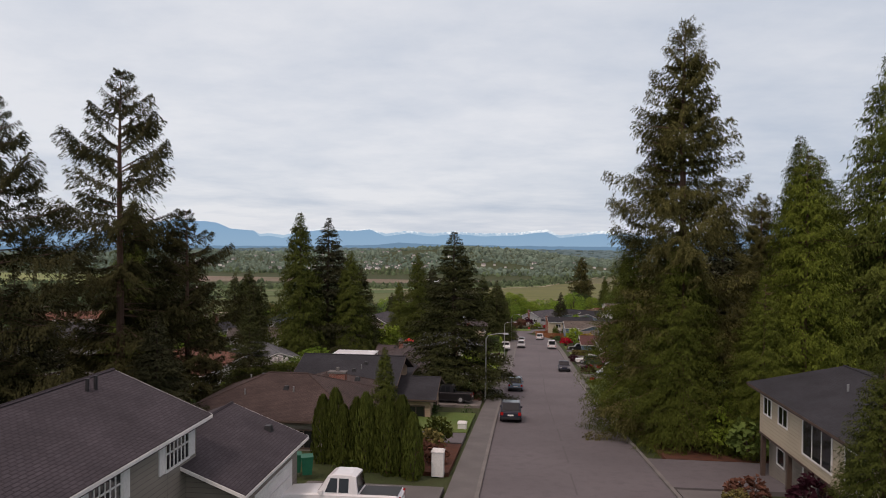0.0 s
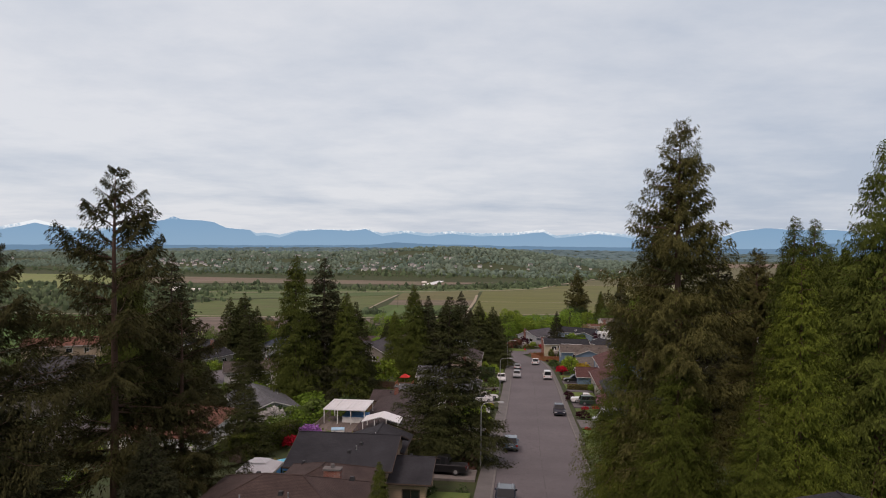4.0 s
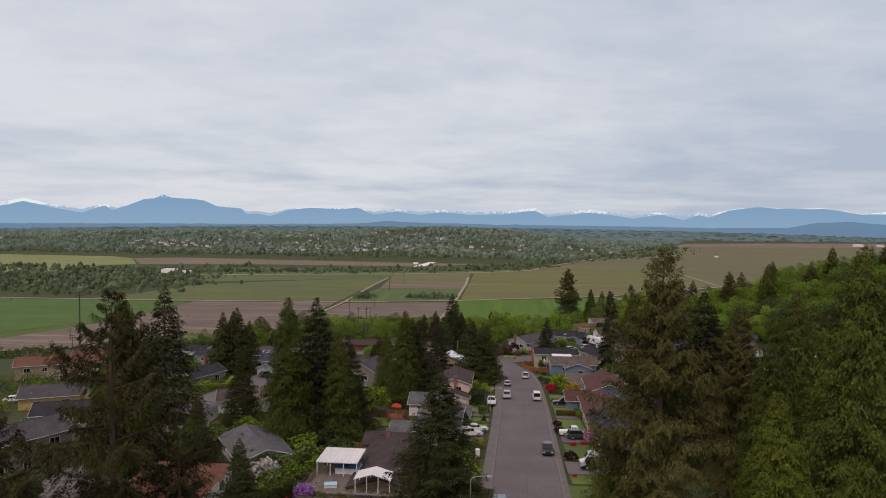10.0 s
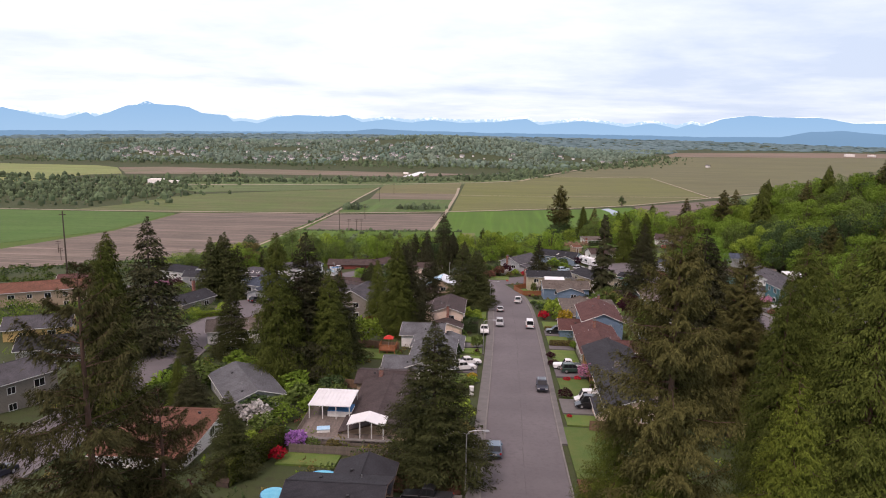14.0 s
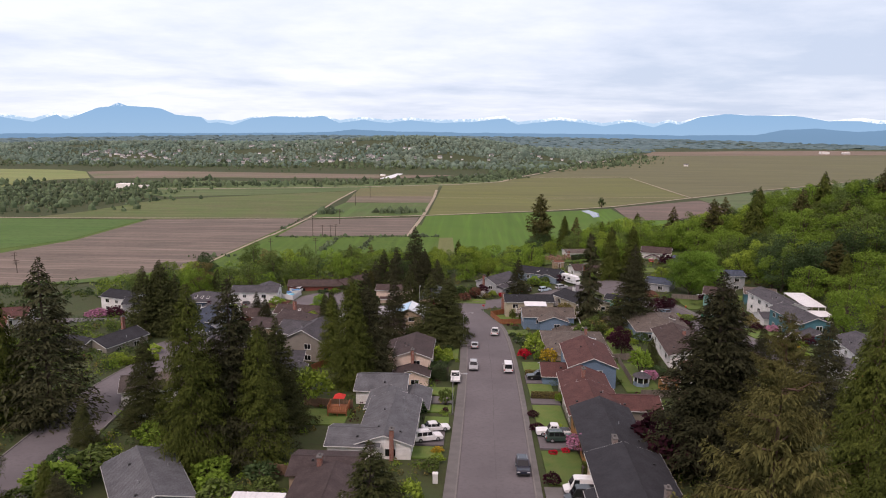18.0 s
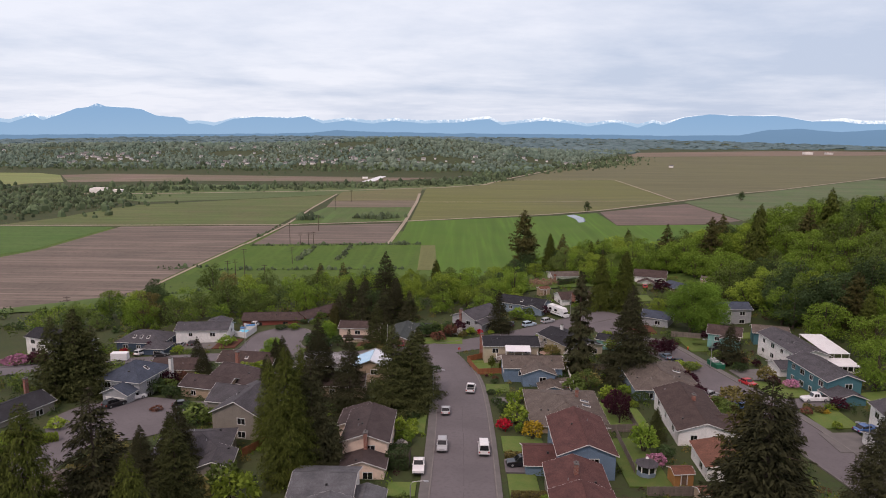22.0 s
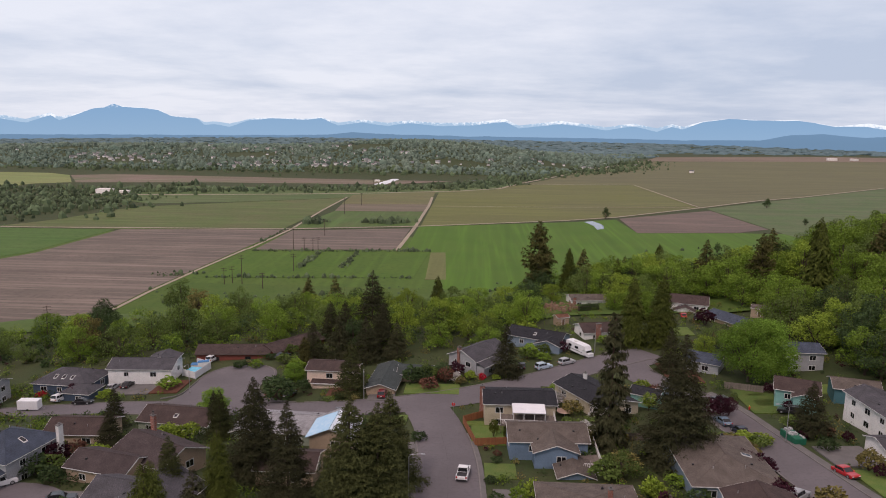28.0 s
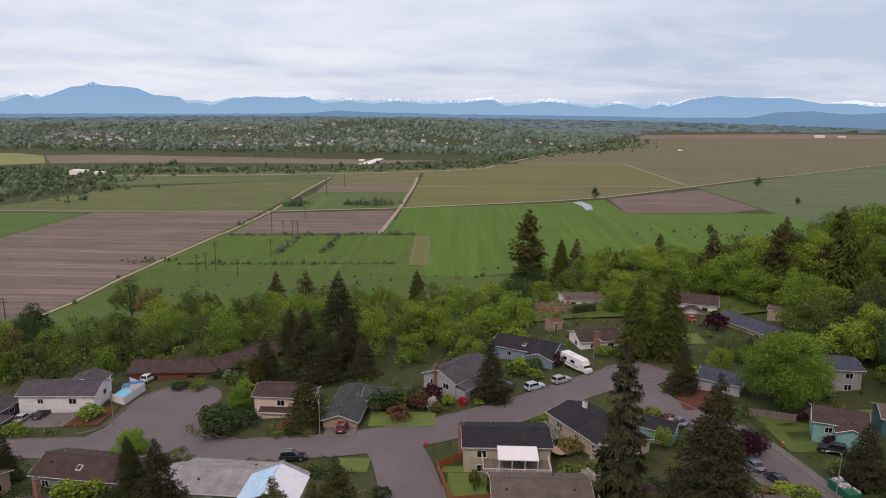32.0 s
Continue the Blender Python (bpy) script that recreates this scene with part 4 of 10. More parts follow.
house("R7", 25.2, 195.5, 90, 18, 14.5, -12.7, "taupe", "tan", "low sprawling house with taupe roof, skylights and a small roof court", kind="hip", pitch=0.24, wins="w2n3", bits=6, sky=2, chim=(3, -3.0, -9.9, 0.7))
house("R8", 21.5, 226.0, 2, 14, 8.5, -13.9, "taupe", "blue", "blue and white house with taupe roof and white deck stairs", wins="s2e1w2", bits=5, pitch=0.36,
      wings=[(0.8, -4.6, 90, 7, 7.5, -14.1, "gable", "w1"), (3.6, -10.0, 90, 6, 6, -16.2, "gable", "")])
house("R9", 17.4, 244.0, 2, 14.5, 8.8, -14.4, "black", "cream", "cream corner house with black roof and a covered white deck", wins="s3n2e1", bits=5, pitch=0.26, chim=(-7.6, 2.0, -13.0, 1.0))
house("BLK", 35.0, 252.5, -60, 17, 9.6, -16.3, "black", "cream", "low cream house with black roof", wins="s3e2w1", bits=3, pitch=0.28, chim=(-5, 1.0, -13.6, 0.8), chim_mat=TRIM)
house("TR1", 49.3, 214.0, 90, 18, 14, -12.3, "taupe", "bluegrey", "low blue-grey house with broad brownish hipped roof", kind="hip", pitch=0.26, wins="w3s2", bits=8, sky=1)
house("TR2", 49.0, 189.5, 87, 20, 9.6, -10.0, "umber", "white", "long white house with dark brown roof", wins="w2n3s2", bits=2, pitch=0.32, chim=(1.0, -0.6, -7.4, 0.9),
      wings=[(-4.0, -6.0, 90, 8, 7, -10.6, "gable", "")])
house("TR3", 48.0, 170.0, 88, 9, 7.5, -9.8, "rust", "white", "small white house with a tan shingle roof", wins="w1n1", bits=1, pitch=0.2)
house("RR1", 88.6, 233.5, 95, 19, 7.8, -10.4, "mid", "white", "long white two-storey house with grey roof", wins="n4w1", bits=4, pitch=0.34,
      wings=[(-9.5, 6.2, 90, 7, 6.0, -12.6, "gable", "")])
house("RR2", 84.6, 210.0, 96, 15, 7.6, -8.6, "mid", "teal", "two-storey teal house with grey roof and white garage", wins="n4w1", bits=4, pitch=0.36,
      wings=[(-9.4, 1.5, 0, 5.5, 6.5, -10.8, "gable", "")])
house("RR3", 86.5, 181.0, 84, 14, 9, -7.6, "mid", "white", "white house with grey roof and double garage", wins="n3w1", bits=3, pitch=0.34,
      wings=[(-5.5, 6.0, 90, 7, 7, -9.8, "gable", "")], garage=("e", 0, 4.6, 7, 7, (-5.5, 6.0, 90)))
house("TEAL", 78.4, 252.0, -22, 8.4, 7.4, -13.1, "umber", "mint", "mint-green two-storey house with brown roof, porch and red door", wins="s2w2", bits=2, pitch=0.4, front=("s", 2.0, DOOR_RED),
      wings=[(1.5, -4.6, 90, 3.5, 4.5, -13.4, "gable", "")])
house("TEAL2", 92.0, 254.5, -16, 9, 7, -13.4, "taupe", "teal", "teal outbuilding with taupe roof", bits=1, wins="s1")
house("FGR", 88.0, 278.5, 0, 13.5, 8.5, -12.7, "blue", "grey", "grey two-storey house with blue-grey roof below the woods", wins="s3w1", bits=2, pitch=0.28)
house("HID", 66.5, 277.0, -30, 8.5, 7.5, -15.8, "blue", "grey", "small grey house with blue-grey roof", wins="s1w1", bits=1)
house("WH", 80.5, 339.0, -18, 12, 9, -16.4, "umber", "white", "two-storey white house with brown roof and gabled garage", wins="s2e1", bits=1, pitch=0.42,
      wings=[(-1.0, -5.5, 90, 6, 6.5, -18.2, "gable", "")])
house("GR2", 89.0, 318.0, -62, 18, 8.5, -16.9, "blue", "tan", "long tan house with blue-grey roof", wins="s3e1", bits=2, pitch=0.3)
house("MINT", 46.5, 253.0, -30, 6, 5, -16.0, "black", "mint", "small mint-green house with black roof", wins="s1w1", bits=0)

# the broad gridded windows of the taupe house, with white shutters
for u, z in ((6.7, 7.0), (2.1, 7.0), (-3.5, 7.0), (-3.5, 4.2)):
    ho = HOUSES["L1"]
    m = on_wall(Matrix.Identity(4), 8.25, 3.7, "s", u, z - ho.matrix_world.translation.z)
    wo = window(ho, m, 1.7, 1.15, 5)
    moved(Mesher().box(-0.85, -0.04, -0.03, 0.85, 0.0, 0.03), m).ob("glazing_bar", TRIM, wo)
    for sx in (-1, 1):
        moved(Mesher().box(sx * 1.16 - 0.2, -0.05, -0.62, sx * 1.16 + 0.2, 0.01, 0.62), m).ob("shutter", TRIM, wo)
# the cream house: its upper floor juts out over the entrance, with white-framed windows
ho = HOUSES["R1"]
zb = ho.matrix_world.translation.z
tagged(Mesher().box(-10.5, 4.7, 3.25 - zb, 10.5, 5.3, 6.02 - zb).ob("upper_floor", WALLS["cream"], ho), "overhanging cream upper floor")
Mesher().box(-10.5, 4.72, 3.13 - zb, 10.5, 5.34, 3.25 - zb).ob("sill_board", TRIM_DARK, ho)
# a thin darker sheet puts the shade below the overhang into the wall colour
tagged(Mesher().box(-10.46, 4.70, 0.2 - zb, 10.46, 4.73, 3.12 - zb).ob("lower_wall", WALLS["taupe"], ho), "taupe sheet colouring the overhang's shade onto the lower wall")
for u in (-10.3, -6.4, -1.5, 3.4):
    Mesher().box(-u - 0.12, 5.02, -zb, -u + 0.12, 5.26, 3.12 - zb).ob("post", TRIM_DARK, ho)
for u, z, w, h, bars, out in ((-9.2, 5.0, 1.1, 0.95, 1, 5.3), (-6.9, 5.0, 1.2, 0.95, 1, 5.3), (-2.6, 4.7, 3.2, 1.7, 2, 5.3), (1.6, 4.7, 2.4, 1.5, 1, 5.3), (5.4, 4.7, 2.4, 1.5, 1, 5.3), (-3.0, 2.2, 1.6, 1.0, 1, 4.73), (-8.6, 2.2, 1.0, 0.9, 0, 4.73)):
    window(ho, on_wall(Matrix.Identity(4), 10.5, out, "n", u, z - zb), w, h, bars)
door(ho, on_wall(Matrix.Identity(4), 10.5, 4.73, "n", -4.9, 0.9 - zb), TRIM_DARK)
# the taupe house: two black vent pipes and two flues near the ridge
ho = HOUSES["L1"]
for x, y, mat, r0, h in ((-15.55, 23.98, PLASTIC_BLACK, 0.07, 0.62), (-15.5, 24.4, PLASTIC_BLACK, 0.07, 0.66), (-17.2, 14.0, METAL, 0.16, 0.75), (-17.2, 17.6, METAL, 0.16, 0.75)):
    q = ho.matrix_world.inverted() @ Vector((x, y, 9.0))
    Mesher().tube([(q.x, q.y, q.z - 0.25), (q.x, q.y, q.z + h)], r0, 8).ob("vent_pipe", mat, ho)

# ---------------------------------------------------------------- plants
def blades(name, c, d, side, length, width, material, droop=0.15):
    """Many small leaf blades in one mesh: bent diamonds at points c along d, with side as their flat direction."""
    n = len(c)
    d = d / (np.linalg.norm(d, axis=1, keepdims=True) + 1e-9)
    s = np.cross(d, side)
    s = s / (np.linalg.norm(s, axis=1, keepdims=True) + 1e-9)
    L, W = np.asarray(length)[:, None], np.asarray(width)[:, None]
    base, tip = c - d * L * 0.5, c + d * L * 0.5
    tip = tip + np.array([0, 0, -1.0]) * L * droop
    up = np.cross(s, d) * L * 0.06
    a, b = c + s * W * 0.5 + up - d * L * 0.08, c - s * W * 0.5 + up - d * L * 0.08
    v = np.stack([base, a, tip, b], 1).reshape(-1, 3)
    k = np.arange(n)[:, None] * 4
    f = np.concatenate([k + np.array([[0, 1, 2]]), k + np.array([[0, 2, 3]])], 1).reshape(-1, 3)
    me = bpy.data.meshes.new(name)
    me.vertices.add(len(v)); me.vertices.foreach_set("co", v.ravel())
    me.loops.add(f.size); me.loops.foreach_set("vertex_index", f.ravel().astype(np.int32))
    me.polygons.add(len(f)); me.polygons.foreach_set("loop_start", np.arange(0, f.size, 3, dtype=np.int32))
    me.update(calc_edges=True)
    me.materials.append(material)
    return me


CONE = {  # breadth, power of the taper, widest allowed, lowest bough, boughs, length spread, rise at the foot and at the top, sag, upturned tip, side sprays, hang
    "fir": (0.320, 0.74, 0.172, 0.07, 400, (0.40, 1.22), -0.15, 0.50, 0.26, 0.24, 0.30, 0.60),
    "open": (0.430, 0.80, 0.245, 0.12, 118, (0.42, 1.20), -0.20, 0.75, 0.26, 0.28, 0.44, 0.50),
    "cedar": (0.265, 0.74, 0.225, 0.012, 1300, (0.62, 1.10), -0.25, 0.30, 0.34, 0.18, 0.20, 0.95),
    "broad": (0.345, 0.62, 0.280, 0.085, 1300, (0.60, 1.10), -0.20, 0.30, 0.34, 0.18, 0.18, 0.95),
    "spruce": (0.335, 0.90, 0.290, 0.02, 620, (0.66, 1.12), -0.28, 0.22, 0.10, 0.14, 0.44, 0.30),
    "narrow": (0.150, 0.55, 0.125, 0.05, 260, (0.50, 1.25), -0.50, 0.30, 0.25, 0.22, 0.40, 0.85)}


def conifer_meshes(kind, seed, tufts, leafmat, bark):
    """A unit conifer, 1 high: boughs set round the stem, each with side sprays that carry hanging tufts, longer towards the ground."""
    r = np.random.default_rng(seed)
    rad, power, widest, low, nb, spread, rise0, rise1, sag, tip, wide, hang = CONE[kind]
    loose = kind in ("fir", "open")
    u = low + (0.985 - low) * r.uniform(0, 1, nb) ** 0.92
    u[:12] = np.linspace(0.93, 0.988, 12)
    R = np.minimum(rad * (1 - u) ** power, widest) * r.uniform(*spread, nb) + 0.005
    az = np.arange(nb) * 2.39996 + r.uniform(-0.9, 0.9, nb)
    R *= 1 + (0.2 if loose else 0.09) * np.sin(az + u * 11 + seed) * (1 - u)
    rise = rise0 + (rise1 - rise0) * u ** 1.2 + r.normal(0, 0.13 if loose else 0.06, nb)
    weight = R ** 1.45 + 0.0045
    pick = r.choice(nb, tufts, p=weight / weight.sum())
    # where the side spray leaves the bough, which side it is on, and how far out along it the tuft sits
    twigs = 7 + (R * 60).astype(int)
    slot = r.integers(0, 10 ** 6, tufts) % twigs[pick]
    s = 0.10 + 0.88 * ((slot + 0.5) / twigs[pick]) ** (0.75 if loose else 0.6)
    side = np.where(r.uniform(0, 1, tufts) < 0.5, -1.0, 1.0)
    q = r.uniform(0, 1, tufts) ** 0.75
    Rb, ub, ab = R[pick], u[pick], az[pick]
    # each side spray has a length, an angle and a droop of its own
    twig = (pick * 64 + slot * 2 + (side > 0)) % 4096
    wob, fork, bend = r.uniform(-0.5, 0.5, 4096)[twig], r.uniform(0.55, 1.0, 4096)[twig], r.uniform(0.5, 1.5, 4096)[twig]
    spray = Rb * wide * (1.12 - s) ** 0.5 * (0.85 + 0.45 * wob) + 0.006
    on_axis = r.uniform(0, 1, tufts) < 0.16
    spray = np.where(on_axis, 0.003, spray)
    s = np.where(on_axis, r.uniform(0.15, 1.0, tufts), s)
    out = np.stack([np.cos(ab), np.sin(ab), np.zeros(tufts)], 1)
    tan = np.stack([-np.sin(ab), np.cos(ab), np.zeros(tufts)], 1)
    z = ub + Rb * (rise[pick] * s - sag * s * s + tip * s ** 4)
    way = out * (1.1 - 0.75 * fork)[:, None] + tan * (side * fork)[:, None]
    c = out * (s * Rb)[:, None] + way * (spray * q)[:, None] + r.normal(0, 1, (tufts, 3)) * (0.0012 + 0.011 * Rb)[:, None]
    drop = hang * spray * (0.35 * q + 0.75 * q * q) * bend + np.abs(r.normal(0, 1, tufts)) * 0.0022 * (0.4 + hang)
    c[:, 2] += z - drop
    d = way * r.uniform(0.6, 1.0, (tufts, 1)) + out * 0.25 + r.normal(0, 0.24, (tufts, 3))
    d[:, 2] -= hang * (0.25 + 1.1 * q) * r.uniform(0.6, 1.3, tufts)
    d[on_axis, 2] += 0.25 + hang * 0.4
    d[ub > 0.96] += np.array([0, 0, 1.4])
    flat = np.array([0, 0, 1.0]) + r.normal(0, 0.45, (tufts, 3)) + out * (0.8 if hang > 0.7 else 0.25)
    ln = r.uniform(0.015, 0.034, tufts) * (1.3 if tufts < 12000 else 1.5 if kind == "spruce" else 1.25) * (9000 / tufts) ** 0.5 * np.where(ub > 0.9, 0.65, 1.0)
    wd = ln * r.uniform(0.24, 0.42, tufts)
    crown = blades("crown", c, d, flat, ln, wd, leafmat, 0.15)
    tm = Mesher()
    tm.tube([(0, 0, -0.04), (0, 0, 0.05), (0.004, 0.003, 0.4), (-0.003, 0.002, 0.75), (0, 0, 0.965)], [0.019, 0.0145, 0.0105, 0.006, 0.001], 9)
    for i in range(12, min(nb, 110)):
        x, y, w = math.cos(az[i]), math.sin(az[i]), u[i]
        run = [(x * R[i] * k, y * R[i] * k, w + R[i] * (rise[i] * k - sag * k * k + tip * k ** 4)) for k in (0, 0.35, 0.65, 0.94)]
        tm.tube(run, [0.0024, 0.0017, 0.001, 0.0003], 3)
    if loose:  # bare dead twigs low on the stem
        for i in range(30):
            k, a2, w = r.uniform(0.03, 0.1), r.uniform(0, 6.28), r.uniform(0.05, 0.5)
            tm.tube([(0, 0, w), (math.cos(a2) * k, math.sin(a2) * k, w - k * 0.25)], [0.0012, 0.0003], 3)
    return crown, tm.mesh("trunk", bark)


def broadleaf_meshes(seed, tufts, leafmat, bark, tall=1.0, blobs=16, spread=0.42, low=0.22, size=0.03):
    """A unit broadleaf tree, 1 high: a forked stem and a crown of many leaf clumps with gaps between them."""
    r = np.random.default_rng(seed)
    cen, rad = [], []
    for i in range(blobs):
        h = r.uniform(low + 0.1, 0.9)
        q = spread * math.sin(math.pi * min(0.98, 0.16 + 0.8 * (h - low) / (1 - low))) * r.uniform(0.35, 1.0)
        a = i * 2.4 + r.uniform(-0.4, 0.4)
        cen.append((math.cos(a) * q, math.sin(a) * q, h))
        rad.append(r.uniform(0.10, 0.19) * (1.15 - 0.5 * h))
    cen, rad = np.array(cen), np.array(rad)
    pick = r.choice(blobs, tufts, p=rad ** 2 / (rad ** 2).sum())
    n = r.normal(0, 1, (tufts, 3)); n[:, 2] = n[:, 2] * 0.85 + 0.25
    n /= np.linalg.norm(n, axis=1, keepdims=True)
    c = cen[pick] + n * (rad[pick] * r.uniform(0.6, 1.08, tufts))[:, None] * np.array([1, 1, 0.8])
    d = n * 0.5 + r.normal(0, 0.7, (tufts, 3)) + np.array([0, 0, -0.25])
    ln = r.uniform(0.8, 1.4, tufts) * size * (2500 / tufts) ** 0.4
    crown = blades("crown", c, d, n + r.normal(0, 0.35, (tufts, 3)), ln, ln * r.uniform(0.55, 0.8, tufts), leafmat, 0.1)
    tm = Mesher().tube([(0, 0, -0.04), (0, 0, low * 0.6), (0.01, 0.01, low + 0.15), (0, 0.01, 0.8)], [0.028, 0.021, 0.015, 0.004], 7)
    for i in range(0, blobs, 2):
        p = cen[i]
        tm.tube([(0, 0, low * 0.7 + 0.1 * p[2]), (p[0] * 0.5, p[1] * 0.5, (low + p[2]) * 0.52), tuple(p)], [0.012, 0.007, 0.002], 5)
    return crown, tm.mesh("trunk", bark)


def bush_meshes(seed, tufts, leafmat, boxy=0.0, size=0.14):
    """A unit shrub, about 1 wide and 1 high, with an uneven outline."""
    r = np.random.default_rng(seed)
    n = r.normal(0, 1, (tufts, 3)); n[:, 2] = np.abs(n[:, 2]) * 0.9 - 0.15
    n /= np.linalg.norm(n, axis=1, keepdims=True)
    lump = 1 + 0.13 * np.sin(n[:, 0] * 5 + seed) + 0.12 * np.sin(n[:, 1] * 6 + n[:, 2] * 4 + seed)
    c = n * (0.47 * lump * r.uniform(0.75, 1.05, tufts))[:, None]
    c[:, 2] = np.maximum(0.03, 0.42 + c[:, 2] * 1.1)
    d = n + r.normal(0, 0.6, (tufts, 3))
    ln = r.uniform(0.7, 1.3, tufts) * size * (420 / tufts) ** 0.45
    return blades("foliage", c, d, n + r.normal(0, 0.4, (tufts, 3)), ln, ln * r.uniform(0.5, 0.8, tufts), leafmat, 0.05)


def stem_mesh(seed):
    r = random.Random(seed)
    m = Mesher()
    for i in range(5):
        a = i * 1.3 + r.random()
        m.tube([(0, 0, -0.1), (math.cos(a) * 0.12, math.sin(a) * 0.12, 0.3), (math.cos(a) * 0.27, math.sin(a) * 0.27, 0.68)], [0.03, 0.02, 0.006], 4)
    return m.mesh("stem", BARK)


CONIFER, BROAD, BUSH = {}, {}, {}
for key, kind, seed, tufts, lf, bk in (
        ("spruce_mid", "spruce", 9, 36000, "spruce", BARK), ("dark_mid", "spruce", 15, 36000, "dark", BARK), ("cedar_mid", "cedar", 6, 44000, "cedar_deep", BARK), ("narrow_mid", "narrow", 12, 24000, "dark", BARK_RED),
        ("fir_near", "fir", 3, 150000, "fir", BARK_RED), ("fir_open", "open", 11, 80000, "fir_dark", BARK_RED), ("fir", "fir", 8, 8000, "fir", BARK), ("cedar_near", "cedar", 4, 110000, "cedar_fresh", BARK_RED),
        ("cedar_broad", "broad", 5, 110000, "cedar", BARK_RED), ("cedar_tall", "cedar", 7, 90000, "cedar_deep", BARK_RED), ("cedar", "cedar", 6, 10500, "cedar_deep", BARK), ("spruce_near", "spruce", 14, 60000, "spruce", BARK), ("spruce", "spruce", 9, 8000, "spruce", BARK), ("dark", "spruce", 15, 8500, "dark", BARK),
        ("narrow", "narrow", 12, 10000, "dark", BARK_RED), ("woods", "spruce", 21, 2600, "fir", BARK), ("woods_cedar", "cedar", 22, 2800, "cedar_deep", BARK)):
    CONIFER[key] = conifer_meshes(kind, seed, tufts, LEAF[lf], bk)
for key, seed, tufts, lf in (("maple", 31, 24000, "spring"), ("alder", 32, 1500, "alder"), ("maple_far", 33, 4600, "maple"), ("alder_far", 34, 4600, "alder"), ("lime_far", 35, 4200, "lime"), ("box_far", 43, 4200, "box"),
                             ("lime", 36, 2600, "lime"), ("plum", 37, 2400, "plum"), ("gold", 38, 2200, "gold"), ("box", 39, 2400, "box"), ("blossom", 40, 2200, "white"), ("red", 41, 1800, "red"),
                             ("olive", 42, 2600, "olive")):
    far = key.endswith("far") or key == "alder"
    BROAD[key] = broadleaf_meshes(seed, tufts, LEAF[lf], BARK, low=0.08 if far or key == "maple" else 0.16, spread=0.4, blobs=64 if key == "maple" else 26, size=0.033 if far else 0.046 if key == "maple" else 0.034)
for i, (key, n) in enumerate((("box", 520), ("thuja", 520), ("lime", 480), ("plum", 520), ("red", 520), ("gold", 520), ("pink", 620), ("white", 560), ("maple", 480), ("olive", 480), ("alder", 480), ("lilac", 420), ("rust", 420))):
    BUSH[key] = (bush_meshes(50 + i, n, LEAF[key]), stem_mesh(i))



def column_mesh(seed, tufts, leafmat):
    """A unit upright evergreen: a full column of upward sprays, drawn in at its tip."""
    r = np.random.default_rng(seed)
    u, a = r.uniform(0.02, 1, tufts) ** 0.9, r.uniform(0, 2 * math.pi, tufts)
    q = 0.46 * np.minimum(1, (1.02 - u) * 2.4) ** 0.6 * np.minimum(1, 0.7 + u * 2) * r.uniform(0.8, 1.05, tufts) * (1 + 0.1 * np.sin(a * 4 + u * 9))
    out = np.stack([np.cos(a), np.sin(a), np.zeros(tufts)], 1)
    c = out * q[:, None]
    c[:, 2] = u
    ln = r.uniform(0.05, 0.1, tufts)
    return blades("foliage", c, np.array([0, 0, 1.0]) + out * 0.35 + r.normal(0, 0.3, c.shape), out + r.normal(0, 0.4, c.shape), ln, ln * r.uniform(0.5, 0.9, tufts), leafmat, -0.05)


BUSH["column"] = (column_mesh(77, 2600, LEAF["thuja"]), stem_mesh(20))


def plant(name, meshes, x, y, h, wide, label, category, group="", turn=None, partnames=("crown", "trunk"), dz=0.0):
    """A tree or shrub of height h; wide scales its breadth against that of its kind."""
    m = place(x, y, gz(x, y) - 0.1 + dz, turn if turn is not None else (x * 37 + y * 17) % 360, h * wide, h)
    t = thing(name, m, label, category, group)
    for pn, me in zip(partnames, meshes):
        new(pn, me).parent = t
    return t


def conifer(key, x, y, top, wide, label, name="conifer"):
    if key + "_mid" in CONIFER and -62 < x < 66 and y < 236:
        key += "_mid"
    return plant(name, CONIFER[key], x, y, top - gz(x, y), 0.95 + 0.65 * (wide - 1), label, "conifer tree")


# the tall trees right of the street, close to the camera
conifer("fir_near", 12.5, 56.3, 32.1, 0.86, "tall dark fir with ragged open crown", "fir_tree")
conifer("cedar_broad", 11.9, 53.0, 15.0, 0.95, "broad yellow-green cedar overhanging the street", "cedar_tree")
conifer("cedar_broad", 17.0, 51.0, 12.0, 1.0, "broad yellow-green cedar in front of the fir", "cedar_tree")
conifer("cedar_broad", 9.6, 60.5, 15.6, 1.0, "broad yellow-green cedar overhanging the street", "cedar_tree")
conifer("fir_near", 33.6, 102.9, 21.5, 1.08, "tall olive-green fir beside the houses", "fir_tree")
conifer("cedar_tall", 26.6, 71.0, 25.2, 0.74, "tall dense green cedar beside the houses", "cedar_tree")
conifer("cedar_tall", 32.6, 66.5, 32.2, 0.95, "very tall dark green cedar", "cedar_tree")
conifer("cedar_tall", 36.4, 90.8, 25.5, 0.9, "dense green cedar among its neighbours", "cedar_tree")
conifer("cedar_near", 20.2, 52.6, 21.8, 1.0, "dense green cedar among its neighbours", "cedar_tree")
conifer("cedar_tall", 13.6, 27.8, 10.8, 1.5, "dense green cedar in front of the cream house", "cedar_tree")
conifer("dark", 34.6, 125.5, 21.0, 1.3, "tall dark spruce beside the houses", "spruce_tree")
conifer("dark", 37.5, 129.0, 17.0, 1.0, "dark spruce beside its taller neighbour", "spruce_tree")
conifer("cedar", 44.0, 104.0, 22.0, 1.0, "dense green cedar among its neighbours", "cedar_tree")
conifer("cedar", 52.0, 112.0, 20.0, 1.0, "dense green cedar among its neighbours", "cedar_tree")
